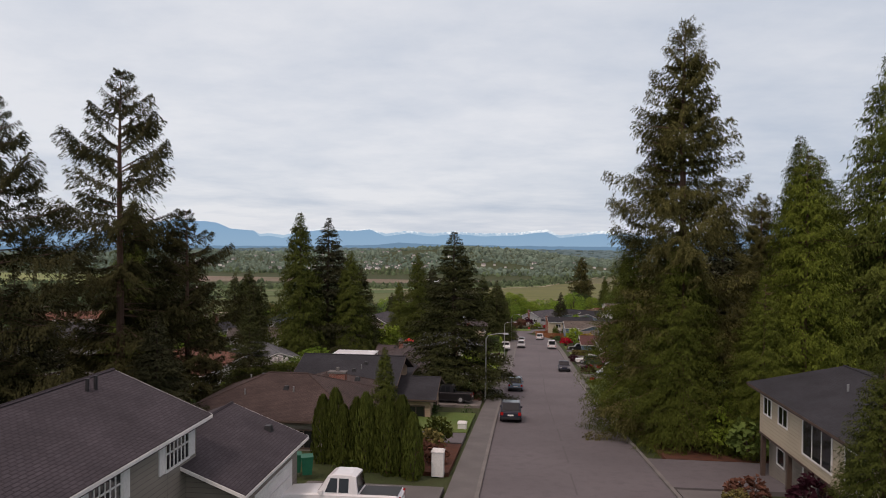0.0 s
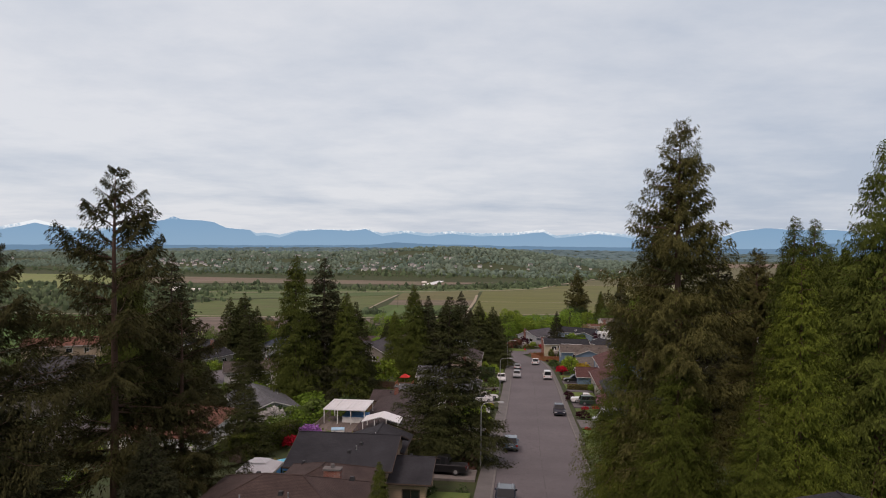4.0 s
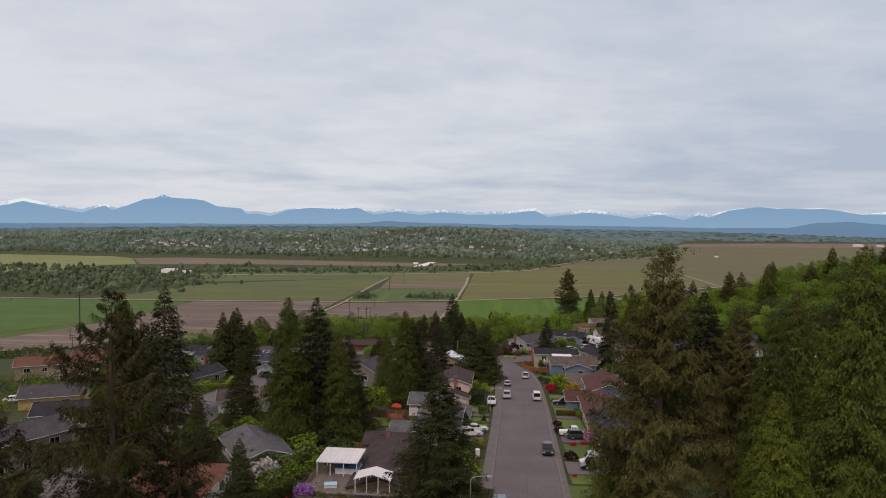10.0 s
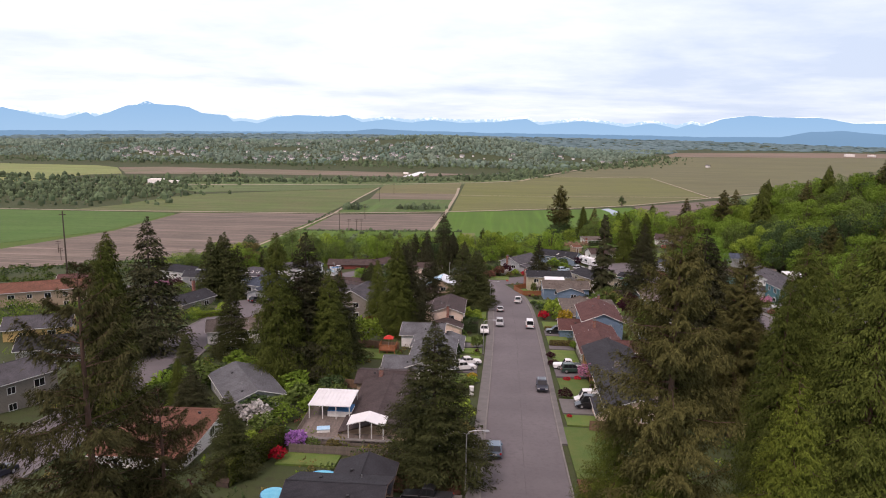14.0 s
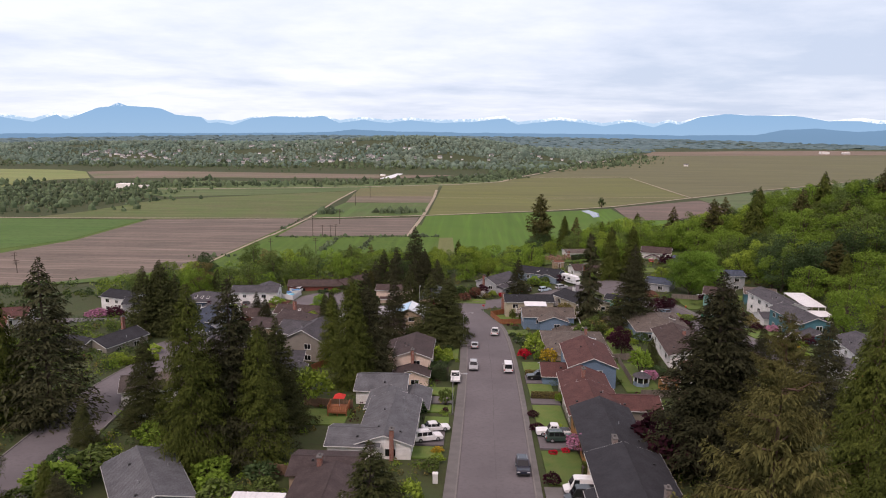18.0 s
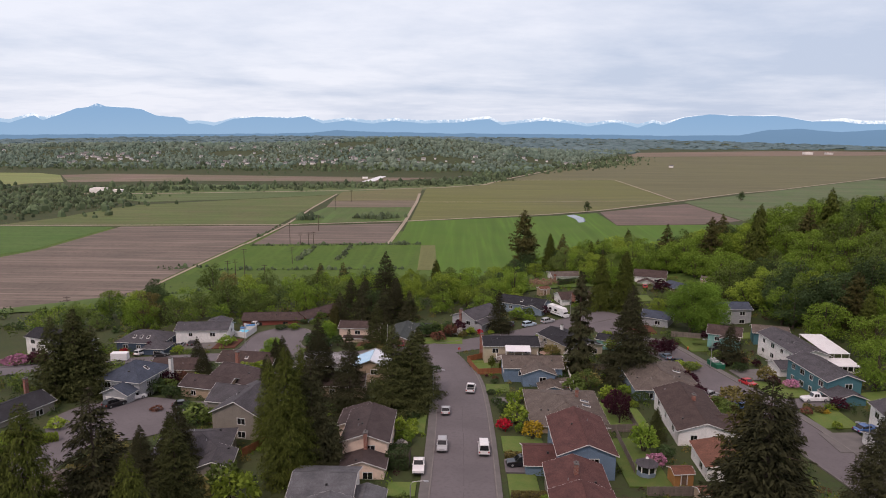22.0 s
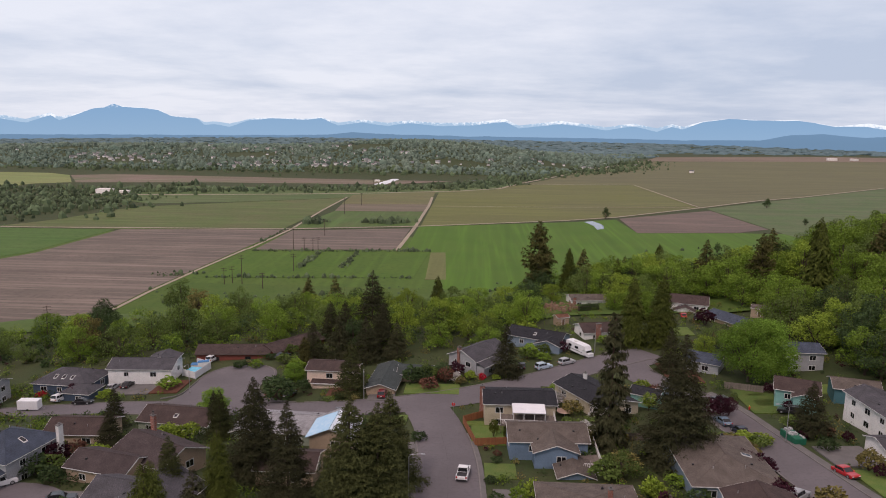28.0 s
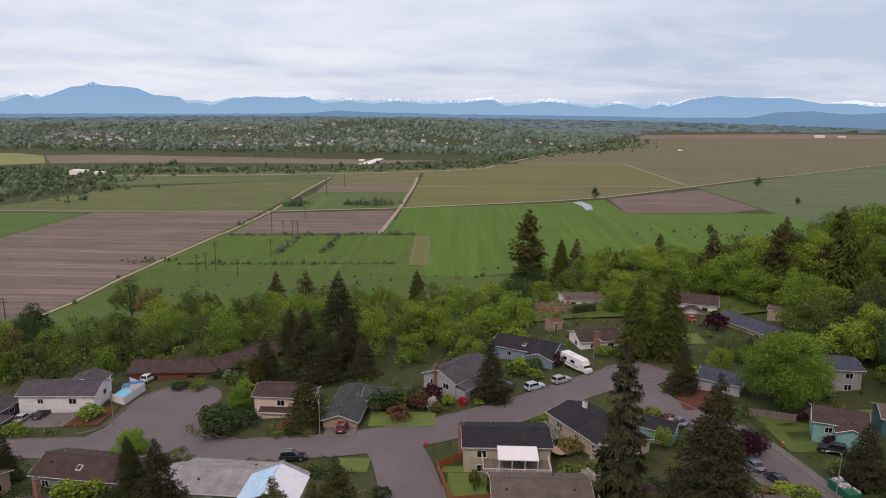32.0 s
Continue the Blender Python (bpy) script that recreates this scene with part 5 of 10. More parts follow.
conifer("fir", 47.0, 90.0, 27.0, 1.0, "tall fir among cedars", "fir_tree")
conifer("narrow", 33.2, 226.5, 9.6, 1.05, "tall narrow drooping spruce", "spruce_tree")
conifer("dark", 44.0, 219.5, 8.0, 1.1, "tall dark spruce with thin top", "spruce_tree")
conifer("cedar", 52.4, 297.6, 0.8, 1.2, "tall green cedar behind the road", "cedar_tree")
conifer("cedar", 60.4, 297.0, 1.6, 1.25, "tall green cedar behind the road", "cedar_tree")
conifer("dark", 57.2, 274.6, -7.2, 1.25, "broad dark conifer inside the road's bend", "spruce_tree")
conifer("dark", 73.0, 233.5, -5.0, 1.5, "broad dark conifer beside the driveway", "spruce_tree")
conifer("dark", 62.0, 150.0, 8.0, 1.1, "dark conifer beside the side street", "spruce_tree")
# left of the street
conifer("fir_open", -31.3, 52.6, 27.9, 0.92, "tall ragged fir with bare trunk showing", "fir_tree")
conifer("fir_open", -27.5, 56.0, 17.0, 1.1, "dark fir beside a taller one", "fir_tree")
conifer("fir_open", -30.0, 37.5, 22.8, 1.05, "tall dark fir with open boughs", "fir_tree")
conifer("dark", -34.5, 45.0, 12.5, 1.6, "dense dark conifer beside the tall firs", "spruce_tree")
conifer("dark", -24.5, 45.5, 9.5, 1.5, "dense dark conifer beside the tall firs", "spruce_tree")
conifer("dark", -70.5, 139.0, 18.4, 1.05, "tall dark spruce beside the houses", "spruce_tree")
conifer("cedar", -78.0, 137.0, 15.6, 1.0, "tall green cedar beside the houses", "cedar_tree")
conifer("cedar_tall", -57.5, 100.0, 20.5, 1.0, "tall green cedar beside the houses", "cedar_tree")
conifer("spruce", -58.4, 127.5, -1.5, 1.3, "small green conifer at the road's edge", "spruce_tree")
conifer("dark", -44.6, 99.0, 2.8, 1.7, "rounded dark conifer beside the grey house", "spruce_tree")
conifer("spruce", -42.2, 162.0, 0.0, 1.1, "green spruce beside the turning circle", "spruce_tree")
conifer("spruce", -31.5, 80.0, 7.0, 1.1, "small conifer beside the yard", "spruce_tree")
conifer("cedar", -38.5, 121.0, 19.0, 1.02, "tall dense yellow-green cedar", "cedar_tree")
conifer("dark", -35.0, 127.0, 18.2, 1.12, "tall dark spruce between cedars", "spruce_tree")
conifer("cedar", -30.2, 124.5, 12.2, 1.12, "dense green cedar among its neighbours", "cedar_tree")
conifer("spruce", -80.5, 204.0, 4.6, 1.1, "green conifer with layered boughs", "spruce_tree")
conifer("spruce", -85.0, 212.5, 2.2, 1.1, "green conifer with layered boughs", "spruce_tree")
conifer("spruce", -53.5, 138.0, 5.7, 1.05, "blue-grey spruce beside the turning circle", "spruce_tree")
conifer("spruce_near", -7.6, 82.5, 15.6, 1.45, "broad green spruce on the front lawn", "spruce_tree")
conifer("cedar", -23.4, 162.5, 11.0, 1.05, "tall dense green cedar beside the houses", "cedar_tree")
conifer("dark", -20.6, 167.0, 8.0, 1.0, "dark spruce with bare stem", "spruce_tree")
conifer("dark", -18.9, 196.0, 3.4, 0.85, "green conifer between houses", "spruce_tree")
conifer("spruce", -10.0, 197.0, 4.2, 1.2, "green spruce beside the street", "spruce_tree")
conifer("spruce", -5.6, 209.0, 0.2, 1.3, "broad olive-green pine beside the street", "pine_tree")
conifer("spruce", -6.3, 199.0, 2.4, 1.25, "green spruce beside the street", "spruce_tree")
conifer("dark", -27.9, 209.0, 1.8, 1.15, "tall dark spruce beside the houses", "spruce_tree")
conifer("spruce", -31.8, 139.5, 9.0, 1.1, "green spruce between the gardens", "spruce_tree")
conifer("dark", -46.0, 160.0, -1.5, 1.3, "dark broad conifer beside the turning circle", "spruce_tree")
conifer("cedar", -30.5, 178.0, 3.0, 1.1, "green cedar behind the two-storey house", "cedar_tree")
conifer("dark", -58.0, 219.0, -9.0, 1.4, "small dark conifer beside the road", "spruce_tree")
conifer("spruce", -41.0, 228.0, -8.5, 1.2, "olive conifer beside the road", "spruce_tree")
conifer("spruce", -20.8, 258.5, -7.6, 1.25, "light green layered conifer beside the pink house", "spruce_tree")
conifer("dark", 15.9, 272.0, -6.5, 1.1, "slim dark conifer beside the road", "spruce_tree")
conifer("cedar", -48.0, 102.0, 2.5, 1.3, "rounded green conifer behind the rust-roofed house", "cedar_tree")
conifer("spruce", -35.1, 193.0, -1.1, 1.00, "green layered conifer behind the grey roof", "spruce_tree")
conifer("cedar", -28.5, 194.0, -0.4, 1.10, "olive-green cedar behind the grey roof", "cedar_tree")
conifer("spruce", -84.2, 202.0, 3.3, 1.20, "tall green conifer with layered boughs", "spruce_tree")
conifer("spruce", -82.9, 207.0, 2.7, 1.20, "tall green conifer with layered boughs", "spruce_tree")
conifer("spruce", -77.2, 205.0, 0.5, 1.20, "tall green conifer with layered boughs", "spruce_tree")
conifer("dark", -42.6, 166.0, -0.1, 1.25, "broad dense dark conifer beside the turning circle", "spruce_tree")
conifer("fir", 44.3, 152.0, 10.1, 1.20, "tall olive-brown fir beside the side street", "fir_tree")
conifer("cedar", 114.7, 262.0, 0.9, 1.20, "tall dark conifer at the wood's edge", "conifer")
conifer("fir", 112.6, 250.0, 5.2, 1.20, "tall dark conifer at the wood's edge", "conifer")
conifer("cedar", 110.7, 240.0, 3.1, 1.20, "tall dark conifer at the wood's edge", "conifer")
conifer("cedar", 124.4, 290.0, -6.5, 1.20, "tall dark conifer at the wood's edge", "conifer")
conifer("woods", -21.6, 375.0, -25.6, 1.20, "dark conifer among the trees of the slope", "conifer")
conifer("woods", -17.1, 380.0, -25.8, 1.20, "dark conifer among the trees of the slope", "conifer")
# beyond the upper road
conifer("dark", -23.9, 313.0, -2.6, 1.25, "tall dark spire-shaped conifer", "spruce_tree")
conifer("dark", -30.0, 300.0, -9.0, 1.35, "dark conifer in a clump", "spruce_tree")
conifer("dark", -19.0, 302.0, -10.0, 1.3, "dark conifer in a clump", "spruce_tree")
conifer("dark", -36.0, 308.0, -11.5, 1.3, "dark conifer in a clump", "spruce_tree")
conifer("fir", 33.4, 386.5, 3.7, 1.15, "tall broad dark fir above the slope", "fir_tree")
conifer("cedar", 46.0, 388.0, -7.5, 1.15, "green cedar beside the tall fir", "cedar_tree")
conifer("fir", 105.4, 343.5, 7.2, 1.0, "tall dark fir above the woods", "fir_tree")
conifer("cedar", 60.0, 360.0, -6.0, 0.95, "green cedar at the wood's edge", "cedar_tree")
for i, (x, y, top) in enumerate(((128, 352, 12), (137, 330, 14), (120, 372, 5), (150, 340, 20), (163, 318, 24), (178, 330, 26), (118, 330, 12), (158, 300, 22), (190, 300, 30), (205, 330, 30), (140, 300, 12), (176, 285, 24),
                                 (66, 376, -8), (54, 402, -10), (96, 372, 0), (84, 395, -6), (-70, 420, -30), (-60, 432, -32), (-8, 395, -22), (70, 440, -24))):
    conifer("woods" if i % 3 else "woods_cedar", x, y, top, 1.25, "dark conifer in the hillside woods", "conifer")
big_maple = plant("maple_tree", BROAD["maple"], 73.6, 266.5, 15.8, 1.08, "large round bright green maple beside the road", "tree")
plant("maple_tree", BROAD["maple"], 79.0, 269.5, 15.0, 1.0, "large round bright green maple beside the road", "tree")

def slope_end(x):
    """How far down the slope the woods reach: open meadow lies below them on the west."""
    return np.interp(x, (-100, -88, -62, -32, 0, 40), (326, 334, 392, 470, 600, 660))


# the woods on the slope and the hill: broadleaf trees with their own crowns
rw = random.Random(77)
kinds = ["maple_far"] * 5 + ["alder_far"] * 6 + ["lime_far"] * 3 + ["alder"] * 2 + ["box_far"] * 2
kinds_hill = ["maple_far"] * 7 + ["alder_far"] * 4 + ["lime_far"] * 2 + ["box_far"] * 2
made = 0
tries = 0
spots = []
while made < 310 and tries < 14000:
    tries += 1
    if made < 160:
        x, y = rw.uniform(-135, 66), 286 + 270 * rw.random() ** 1.5
        if y < 288 or y > slope_end(x):
            continue
        if -75 < x < 66 and y < (307 if x < -38 else 294 if x < 12 else 318 if x < 30 else 366) and not (54 < x < 64 and y > 324):
            continue
    else:
        x, y = rw.uniform(56, 185), rw.uniform(205, 425)
        if x < 108 - 0.0 * y and y < 262 or x < 100 and 262 <= y < 300 or x < 97 and 300 <= y < 354:
            continue
    if any((x - a) ** 2 + (y - b) ** 2 < 40 for a, b in spots):
        continue
    spots.append((x, y))
    h = rw.uniform(12, 18) if made >= 160 else rw.uniform(7, 13) * (1 + max(0.0, y - 400) / 400)
    plant("broadleaf_tree", BROAD[rw.choice(kinds if made < 160 else kinds_hill)], x, y, h, rw.uniform(0.95, 1.25), "spring-green broadleaf tree in the hillside woods", "tree", "trees of the hillside woods")
    made += 1


def thicket(name, lumps, area, radius, per, colours, label, seed, keep, high, size=0.7):
    """Undergrowth or canopy that nobody could count: rounded leafy heads crowding one another over a stretch of land."""
    r = np.random.default_rng(seed)
    for lf in colours:
        x, y = r.uniform(area[0], area[1], lumps), r.uniform(area[2], area[3], lumps)
        ok = keep(x, y)
        x, y = x[ok], y[ok]
        rad = r.uniform(radius[0], radius[1], len(x))
        z = land(x, y) + r.uniform(high[0], high[1], len(x)) * (0.55 + 0.45 * np.sin(x * 0.09 + 1.5 * np.sin(y * 0.05)))
        k = np.repeat(np.arange(len(x)), per)
        n = r.normal(0, 1, (len(k), 3)); n[:, 2] = np.abs(n[:, 2]) * 1.1 - 0.35
        n /= np.linalg.norm(n, axis=1, keepdims=True)
        lump = 1 + 0.22 * np.sin(n[:, 0] * 4 + k) * np.sin(n[:, 1] * 5 + k * 1.7)
        c = np.stack([x[k], y[k], z[k]], 1) + n * (rad[k] * lump * r.uniform(0.78, 1.06, len(k)))[:, None]
        ln = r.uniform(0.6, 1.3, len(k)) * size
        me = blades(name, c, n * 0.5 + r.normal(0, 0.8, n.shape), n + r.normal(0, 0.45, n.shape), ln, ln * r.uniform(0.5, 0.8, len(k)), LEAF[lf], 0.1)
        tagged(new(name, me), label, "undergrowth", kind="stuff")


def slope_keep(x, y):
    edge = np.where(x < -75, 281, np.where(x < -38, 296, np.where(x < 0, 287, np.where(x < 14, 291, np.where(x < 30, 310, np.where(x < 53, 358, np.where(x < 66, 318, 362)))))))
    clear = np.ones(len(x), bool)
    for inv, a, b in FOOT:
        u, v = inv[0][0] * x + inv[0][1] * y + inv[0][3], inv[1][0] * x + inv[1][1] * y + inv[1][3]
        clear &= ~((np.abs(u) < a + 2.2) & (np.abs(v) < b + 2.2))
    return clear & (y > edge) & (y + 12 * np.sin(x * 0.2) < slope_end(x))


thicket("undergrowth", 1050, (-150, 90, 285, 660), (1.4, 3.8), 105, ("alder", "maple", "lime", "box"), "tangled green shrubs and saplings on the slope", 5, slope_keep, (0.5, 7.0), 0.55)
thicket("woods_canopy", 760, (56, 300, 190, 500), (2.0, 4.4), 140, ("alder", "spring", "maple"), "dense leafy canopy of the hillside woods", 6,
        lambda x, y: (x > np.where(y < 262, 110, np.where(y < 330, 102, np.where(y < 352, 96, 56)))), (2.0, 11.0), 0.6)
thicket("undergrowth", 420, (-260, -100, 215, 420), (1.0, 2.4), 45, ("alder", "box"), "rough green shrubs along the hillside's edge", 8, lambda x, y: ((y > 285) & (y < 330)) | ((x < -150) & (y < 330)), (0.2, 2.2), 0.8)

# ---------------------------------------------------------------- vehicles
def car(kind, x, y, turn, colour, label, on=None):
    """A parked vehicle; its length runs along x, its nose at +x."""
    name = {"suv": "suv", "sedan": "car", "van": "van", "pickup": "pickup_truck", "wagon": "car"}[kind]
    ln, wd, ht = {"suv": (4.7, 1.88, 1.75), "sedan": (4.6, 1.8, 1.45), "van": (5.2, 1.98, 2.1), "pickup": (5.6, 1.95, 1.85), "wagon": (4.5, 1.78, 1.5)}[kind]
    e = 1.2
    dx, dy = math.cos(radians(turn)) * e, math.sin(radians(turn)) * e
    z0, z1 = gz(x - dx, y - dy), gz(x + dx, y + dy)
    sx, sy = -dy, dx
    za, zb = gz(x - sx * 0.6, y - sy * 0.6), gz(x + sx * 0.6, y + sy * 0.6)
    m = Matrix.Translation((x, y, (z0 + z1) / 2 + (0.11 if on is None else on))) @ Matrix.Rotation(radians(turn), 4, "Z") @ Matrix.Rotation(-math.atan2(z1 - z0, 2 * e), 4, "Y") @ Matrix.Rotation(math.atan2(zb - za, 1.44), 4, "X")
    RECTS.append((x - 2.6, y - 2.6, x + 2.6, y + 2.6))
    t = thing(name, m, label, "car" if kind != "pickup" else "pickup truck", "parked vehicles")
    hl, hw = ln / 2, wd / 2
    belt = ht * (0.56 if kind != "van" else 0.5)
    mat = PAINTS[colour]

    def section(outline, half, tuck, name_, material, parent):
        """The side outline drawn across the width, its ends drawn in a little like pressed sheet."""
        n = len(outline)
        mm = Mesher()
        ys = (-half, -half * 0.93, half * 0.93, half)
        for j, yy in enumerate(ys):
            for px_, pz in outline:
                q = tuck if j in (0, 3) else 0.0
                mm.v.append((px_ * (1 - q * 0.02), yy * (1 - max(0.0, (pz - belt)) * 0.13), pz - (q * 0.06 if pz > belt * 0.9 else 0)))
        for j in range(3):
            for i in range(n):
                a, b = j * n + i, j * n + (i + 1) % n
                mm.f.append((a, b, b + n, a + n))
        mm.f += [tuple(range(n)), tuple(reversed(range(3 * n, 4 * n)))]
        return mm.ob(name_, material, parent)

    lo = 0.28
    nose = {"van": 0.62, "suv": 0.9, "pickup": 0.95, "sedan": 0.78, "wagon": 0.78}[kind]
    body = section([(-hl, lo + 0.1), (-hl + 0.12, lo), (hl - 0.15, lo), (hl, lo + 0.15), (hl - 0.02, nose * 0.86), (hl - 0.25, nose), (hl * 0.42, belt), (-hl + 0.18, belt), (-hl, belt * 0.85)], hw, 1, "body", mat, t)
    if kind == "pickup":
        roofline = [(0.95, belt - 0.02), (0.45, ht - 0.06), (0.25, ht), (-0.55, ht), (-0.8, ht - 0.08), (-0.92, belt - 0.02)]
    elif kind == "van":
        roofline = [(hl - 0.75, belt - 0.02), (hl - 1.35, ht - 0.08), (hl - 1.6, ht), (-hl + 0.15, ht), (-hl + 0.03, belt - 0.02)]
    elif kind == "suv":
        roofline = [(hl * 0.42, belt - 0.02), (hl * 0.1, ht - 0.07), (-0.1, ht), (-hl + 0.45, ht - 0.03), (-hl + 0.1, belt - 0.02)]
    else:
        roofline = [(hl * 0.42, belt - 0.02), (hl * 0.05, ht - 0.06), (-0.25, ht), (-hl * 0.5, ht - 0.07), (-hl * (0.82 if kind == "sedan" else 0.95), belt - 0.02)]
    cab = section(roofline, hw * 0.93, 0.5, "cabin", mat, t)
    # glass: windscreen, rear window and side panes, just proud of the cabin
    (ax, az), (bx, bz) = roofline[0], roofline[1]
    k = hw * 0.93

    def pane(p, q, name_, f0=0.12, f1=0.92, out=0.02):
        (x0, y0), (x1, y1) = p, q
        d = Vector((x1 - x0, 0, y1 - y0)); nn = Vector((-d.z, 0, d.x)).normalized() * out
        if nn.z < 0:
            nn = -nn
        a, b = Vector((x0, 0, y0)) + d * f0 + nn, Vector((x0, 0, y0)) + d * f1 + nn
        wa, wb = k * (1 - max(0, a.z - belt) * 0.13) * 0.9, k * (1 - max(0, b.z - belt) * 0.13) * 0.88
        pts = [(a.x, -wa, a.z), (a.x, wa, a.z), (b.x, wb, b.z), (b.x, -wb, b.z)]
        mm = Mesher()
        mm.slab(pts if (Vector(pts[1]) - Vector(pts[0])).cross(Vector(pts[2]) - Vector(pts[1])).z > 0 else pts[::-1], 0.015)
        mm.ob(name_, GLASS, cab)

    pane(roofline[0], roofline[1], "windscreen")
    pane(roofline[-1], roofline[-2], "rear_window")
    for s in (-1, 1):
        x0, x1 = roofline[-1][0] + 0.3, roofline[0][0] - 0.35
        cuts = [x0 + (x1 - x0) * i / 3 for i in range(4)] if kind not in ("pickup",) else [x0 + 0.1, (x0 + x1) / 2, x1]
        if kind == "van":
            cuts = [x1 - 0.95, x1]
        for a, b in zip(cuts, cuts[1:]):
            zl, zh = belt + 0.06, ht - 0.16
            ql, qh = hw * 0.93 * (1 - 0.06 * 0.13) + 0.012, hw * 0.93 * (1 - (zh - belt) * 0.13) + 0.012
            fx = lambda v, z: v - (0.22 if v > x1 - 0.05 else -0.12 if v < x0 + 0.05 else 0.0) * (z - zl) / (zh - zl)
            pts = [(a + 0.04, s * ql, zl), (b - 0.04, s * ql, zl), (fx(b, zh) - 0.04, s * qh, zh), (fx(a, zh) + 0.04, s * qh, zh)]
            mm = Mesher()
            mm.v += pts + [(p[0], p[1] - s * 0.02, p[2]) for p in pts]
            mm.f += [(0, 1, 2, 3) if s < 0 else (3, 2, 1, 0), (0, 4, 5, 1), (1, 5, 6, 2), (2, 6, 7, 3), (3, 7, 4, 0)]
            mm.ob("side_window", GLASS, cab)
        Mesher().box(x1 + 0.05, s * (hw + 0.02) - 0.08, belt - 0.02, x1 + 0.2, s * (hw + 0.02) + 0.08, belt + 0.14).ob("mirror", mat, t)
        Mesher().box(hl - 0.12, s * hw * 0.72 - 0.2, nose * 0.7, hl + 0.012, s * hw * 0.72 + 0.2, nose * 0.85).ob("headlight", LAMP_CLEAR, t)
        Mesher().box(-hl - 0.012, s * hw * 0.82 - 0.12, belt * 0.66, -hl + 0.12, s * hw * 0.82 + 0.12, belt * 0.92).ob("tail_light", LAMP_RED, t)
        for wx in (hl * 0.62, -hl * 0.6):
            w = Mesher().wheel((wx, s * (hw - 0.1), 0.34), 0.34, 0.23).ob("wheel", BLACK, t)
            Mesher().wheel((wx, s * (hw + 0.012), 0.34), 0.21, 0.03, 12).ob("rim", METAL, w)
    Mesher().box(hl - 0.14, -hw * 0.9, lo + 0.02, hl + 0.05, hw * 0.9, lo + 0.2).ob("front_bumper", PLASTIC_BLACK, t)
    Mesher().box(-hl - 0.05, -hw * 0.9, lo + 0.02, -hl + 0.14, hw * 0.9, lo + 0.2).ob("rear_bumper", PLASTIC_BLACK, t)
    Mesher().box(-hl - 0.03, -0.26, belt * 0.6, -hl + 0.02, 0.26, belt * 0.6 + 0.13).ob("number_plate", TRIM, t)
    if kind == "pickup":
        Mesher().box(-hl + 0.12, -hw * 0.85, belt - 0.01, -0.98, hw * 0.85, belt + 0.012).ob("bed_liner", PLASTIC_BLACK, t)
    if kind == "suv":
        for s in (-1, 1):
            Mesher().tube([(-hl + 0.6, s * hw * 0.66, ht + 0.03), (0.1, s * hw * 0.66, ht + 0.05)], 0.025, 5).ob("roof_rail", METAL, t)
    return t


PAINTS = {k: paint(k, c) for k, c in {"white": (0.72, 0.72, 0.72), "navy": (0.012, 0.016, 0.03), "black": (0.012, 0.012, 0.014), "silver": (0.36, 0.37, 0.38), "steel": (0.13, 0.19, 0.25), "teal": (0.07, 0.11, 0.12),
                                      "red": (0.4, 0.012, 0.015), "green": (0.03, 0.055, 0.045), "blue": (0.05, 0.12, 0.3), "grey": (0.1, 0.11, 0.12), "maroon": (0.16, 0.012, 0.016), "pale": (0.4, 0.5, 0.58)}.items()}
car("suv", -0.6, 64.3, 90, "navy", "dark blue SUV parked at the kerb")
car("suv", -0.3, 91.5, 90, "steel", "blue-grey SUV parked at the kerb")
car("suv", 7.9, 123.5, -90, "navy", "dark blue SUV parked at the kerb")
car("van", 8.2, 176.5, 90, "white", "white van parked at the kerb")
car("suv", 0.7, 177.5, -90, "silver", "silver SUV with a load on its roof, parked at the kerb")
car("sedan", 0.9, 197.0, 90, "silver", "silver car parked at the kerb")
car("pickup", 6.4, 213.0, 84, "white", "white pickup truck parked at the kerb")
car("pickup", -7.9, 31.0, 182, "white", "white pickup truck with black bed cover in the driveway", 0.45)
car("pickup", -7.6, 75.0, 175, "black", "black pickup truck on the driveway", 0.25)
car("suv", -6.4, 134.0, 20, "white", "white SUV on the driveway", 0.25)
car("sedan", -5.4, 138.6, 15, "white", "white car on the driveway", 0.25)
car("pickup", -3.0, 168.0, -88, "white", "white truck standing on the pavement", 0.25)
car("suv", 14.2, 170.4, 185, "black", "black SUV in the driveway", 0.25)
car("suv", 14.6, 135.4, 5, "green", "dark green SUV in the driveway", 0.25)
car("pickup", 13.8, 138.0, 180, "white", "white pickup truck with a red cargo bed in the driveway", 0.25)
car("van", 15.2, 113.5, 180, "black", "black van with white markings in the driveway", 0.25)
car("van", 15.4, 116.6, 180, "white", "white van in the driveway", 0.25)
car("sedan", 70.0, 214.0, -75, "red", "small red car at the kerb")
car("sedan", 62.2, 197.0, 96, "blue", "blue car at the kerb")
car("sedan", 59.0, 240.5, 100, "steel", "grey-blue car at the kerb")
car("sedan", 60.4, 235.0, 100, "navy", "dark blue car at the kerb")
car("suv", 62.6, 252.5, 110, "black", "black SUV at the kerb")
car("pickup", 78.5, 200.5, 178, "white", "white pickup truck in the driveway", 0.2)
car("suv", 74.5, 245.6, 150, "black", "black car in the driveway", 0.2)
car("sedan", 80.0, 184.5, 15, "blue", "blue car in the driveway", 0.2)
car("suv", 57.0, 201.0, 40, "maroon", "dark red car beside the house", 0.1)
car("suv", 58.3, 205.0, 40, "silver", "silver car beside the house", 0.1)
car("suv", 26.0, 278.3, 30, "pale", "pale blue SUV at the kerb")
car("suv", 32.4, 281.9, 32, "silver", "silver SUV at the kerb")
car("sedan", 17.0, 277.5, 85, "black", "black car in the driveway", 0.1)
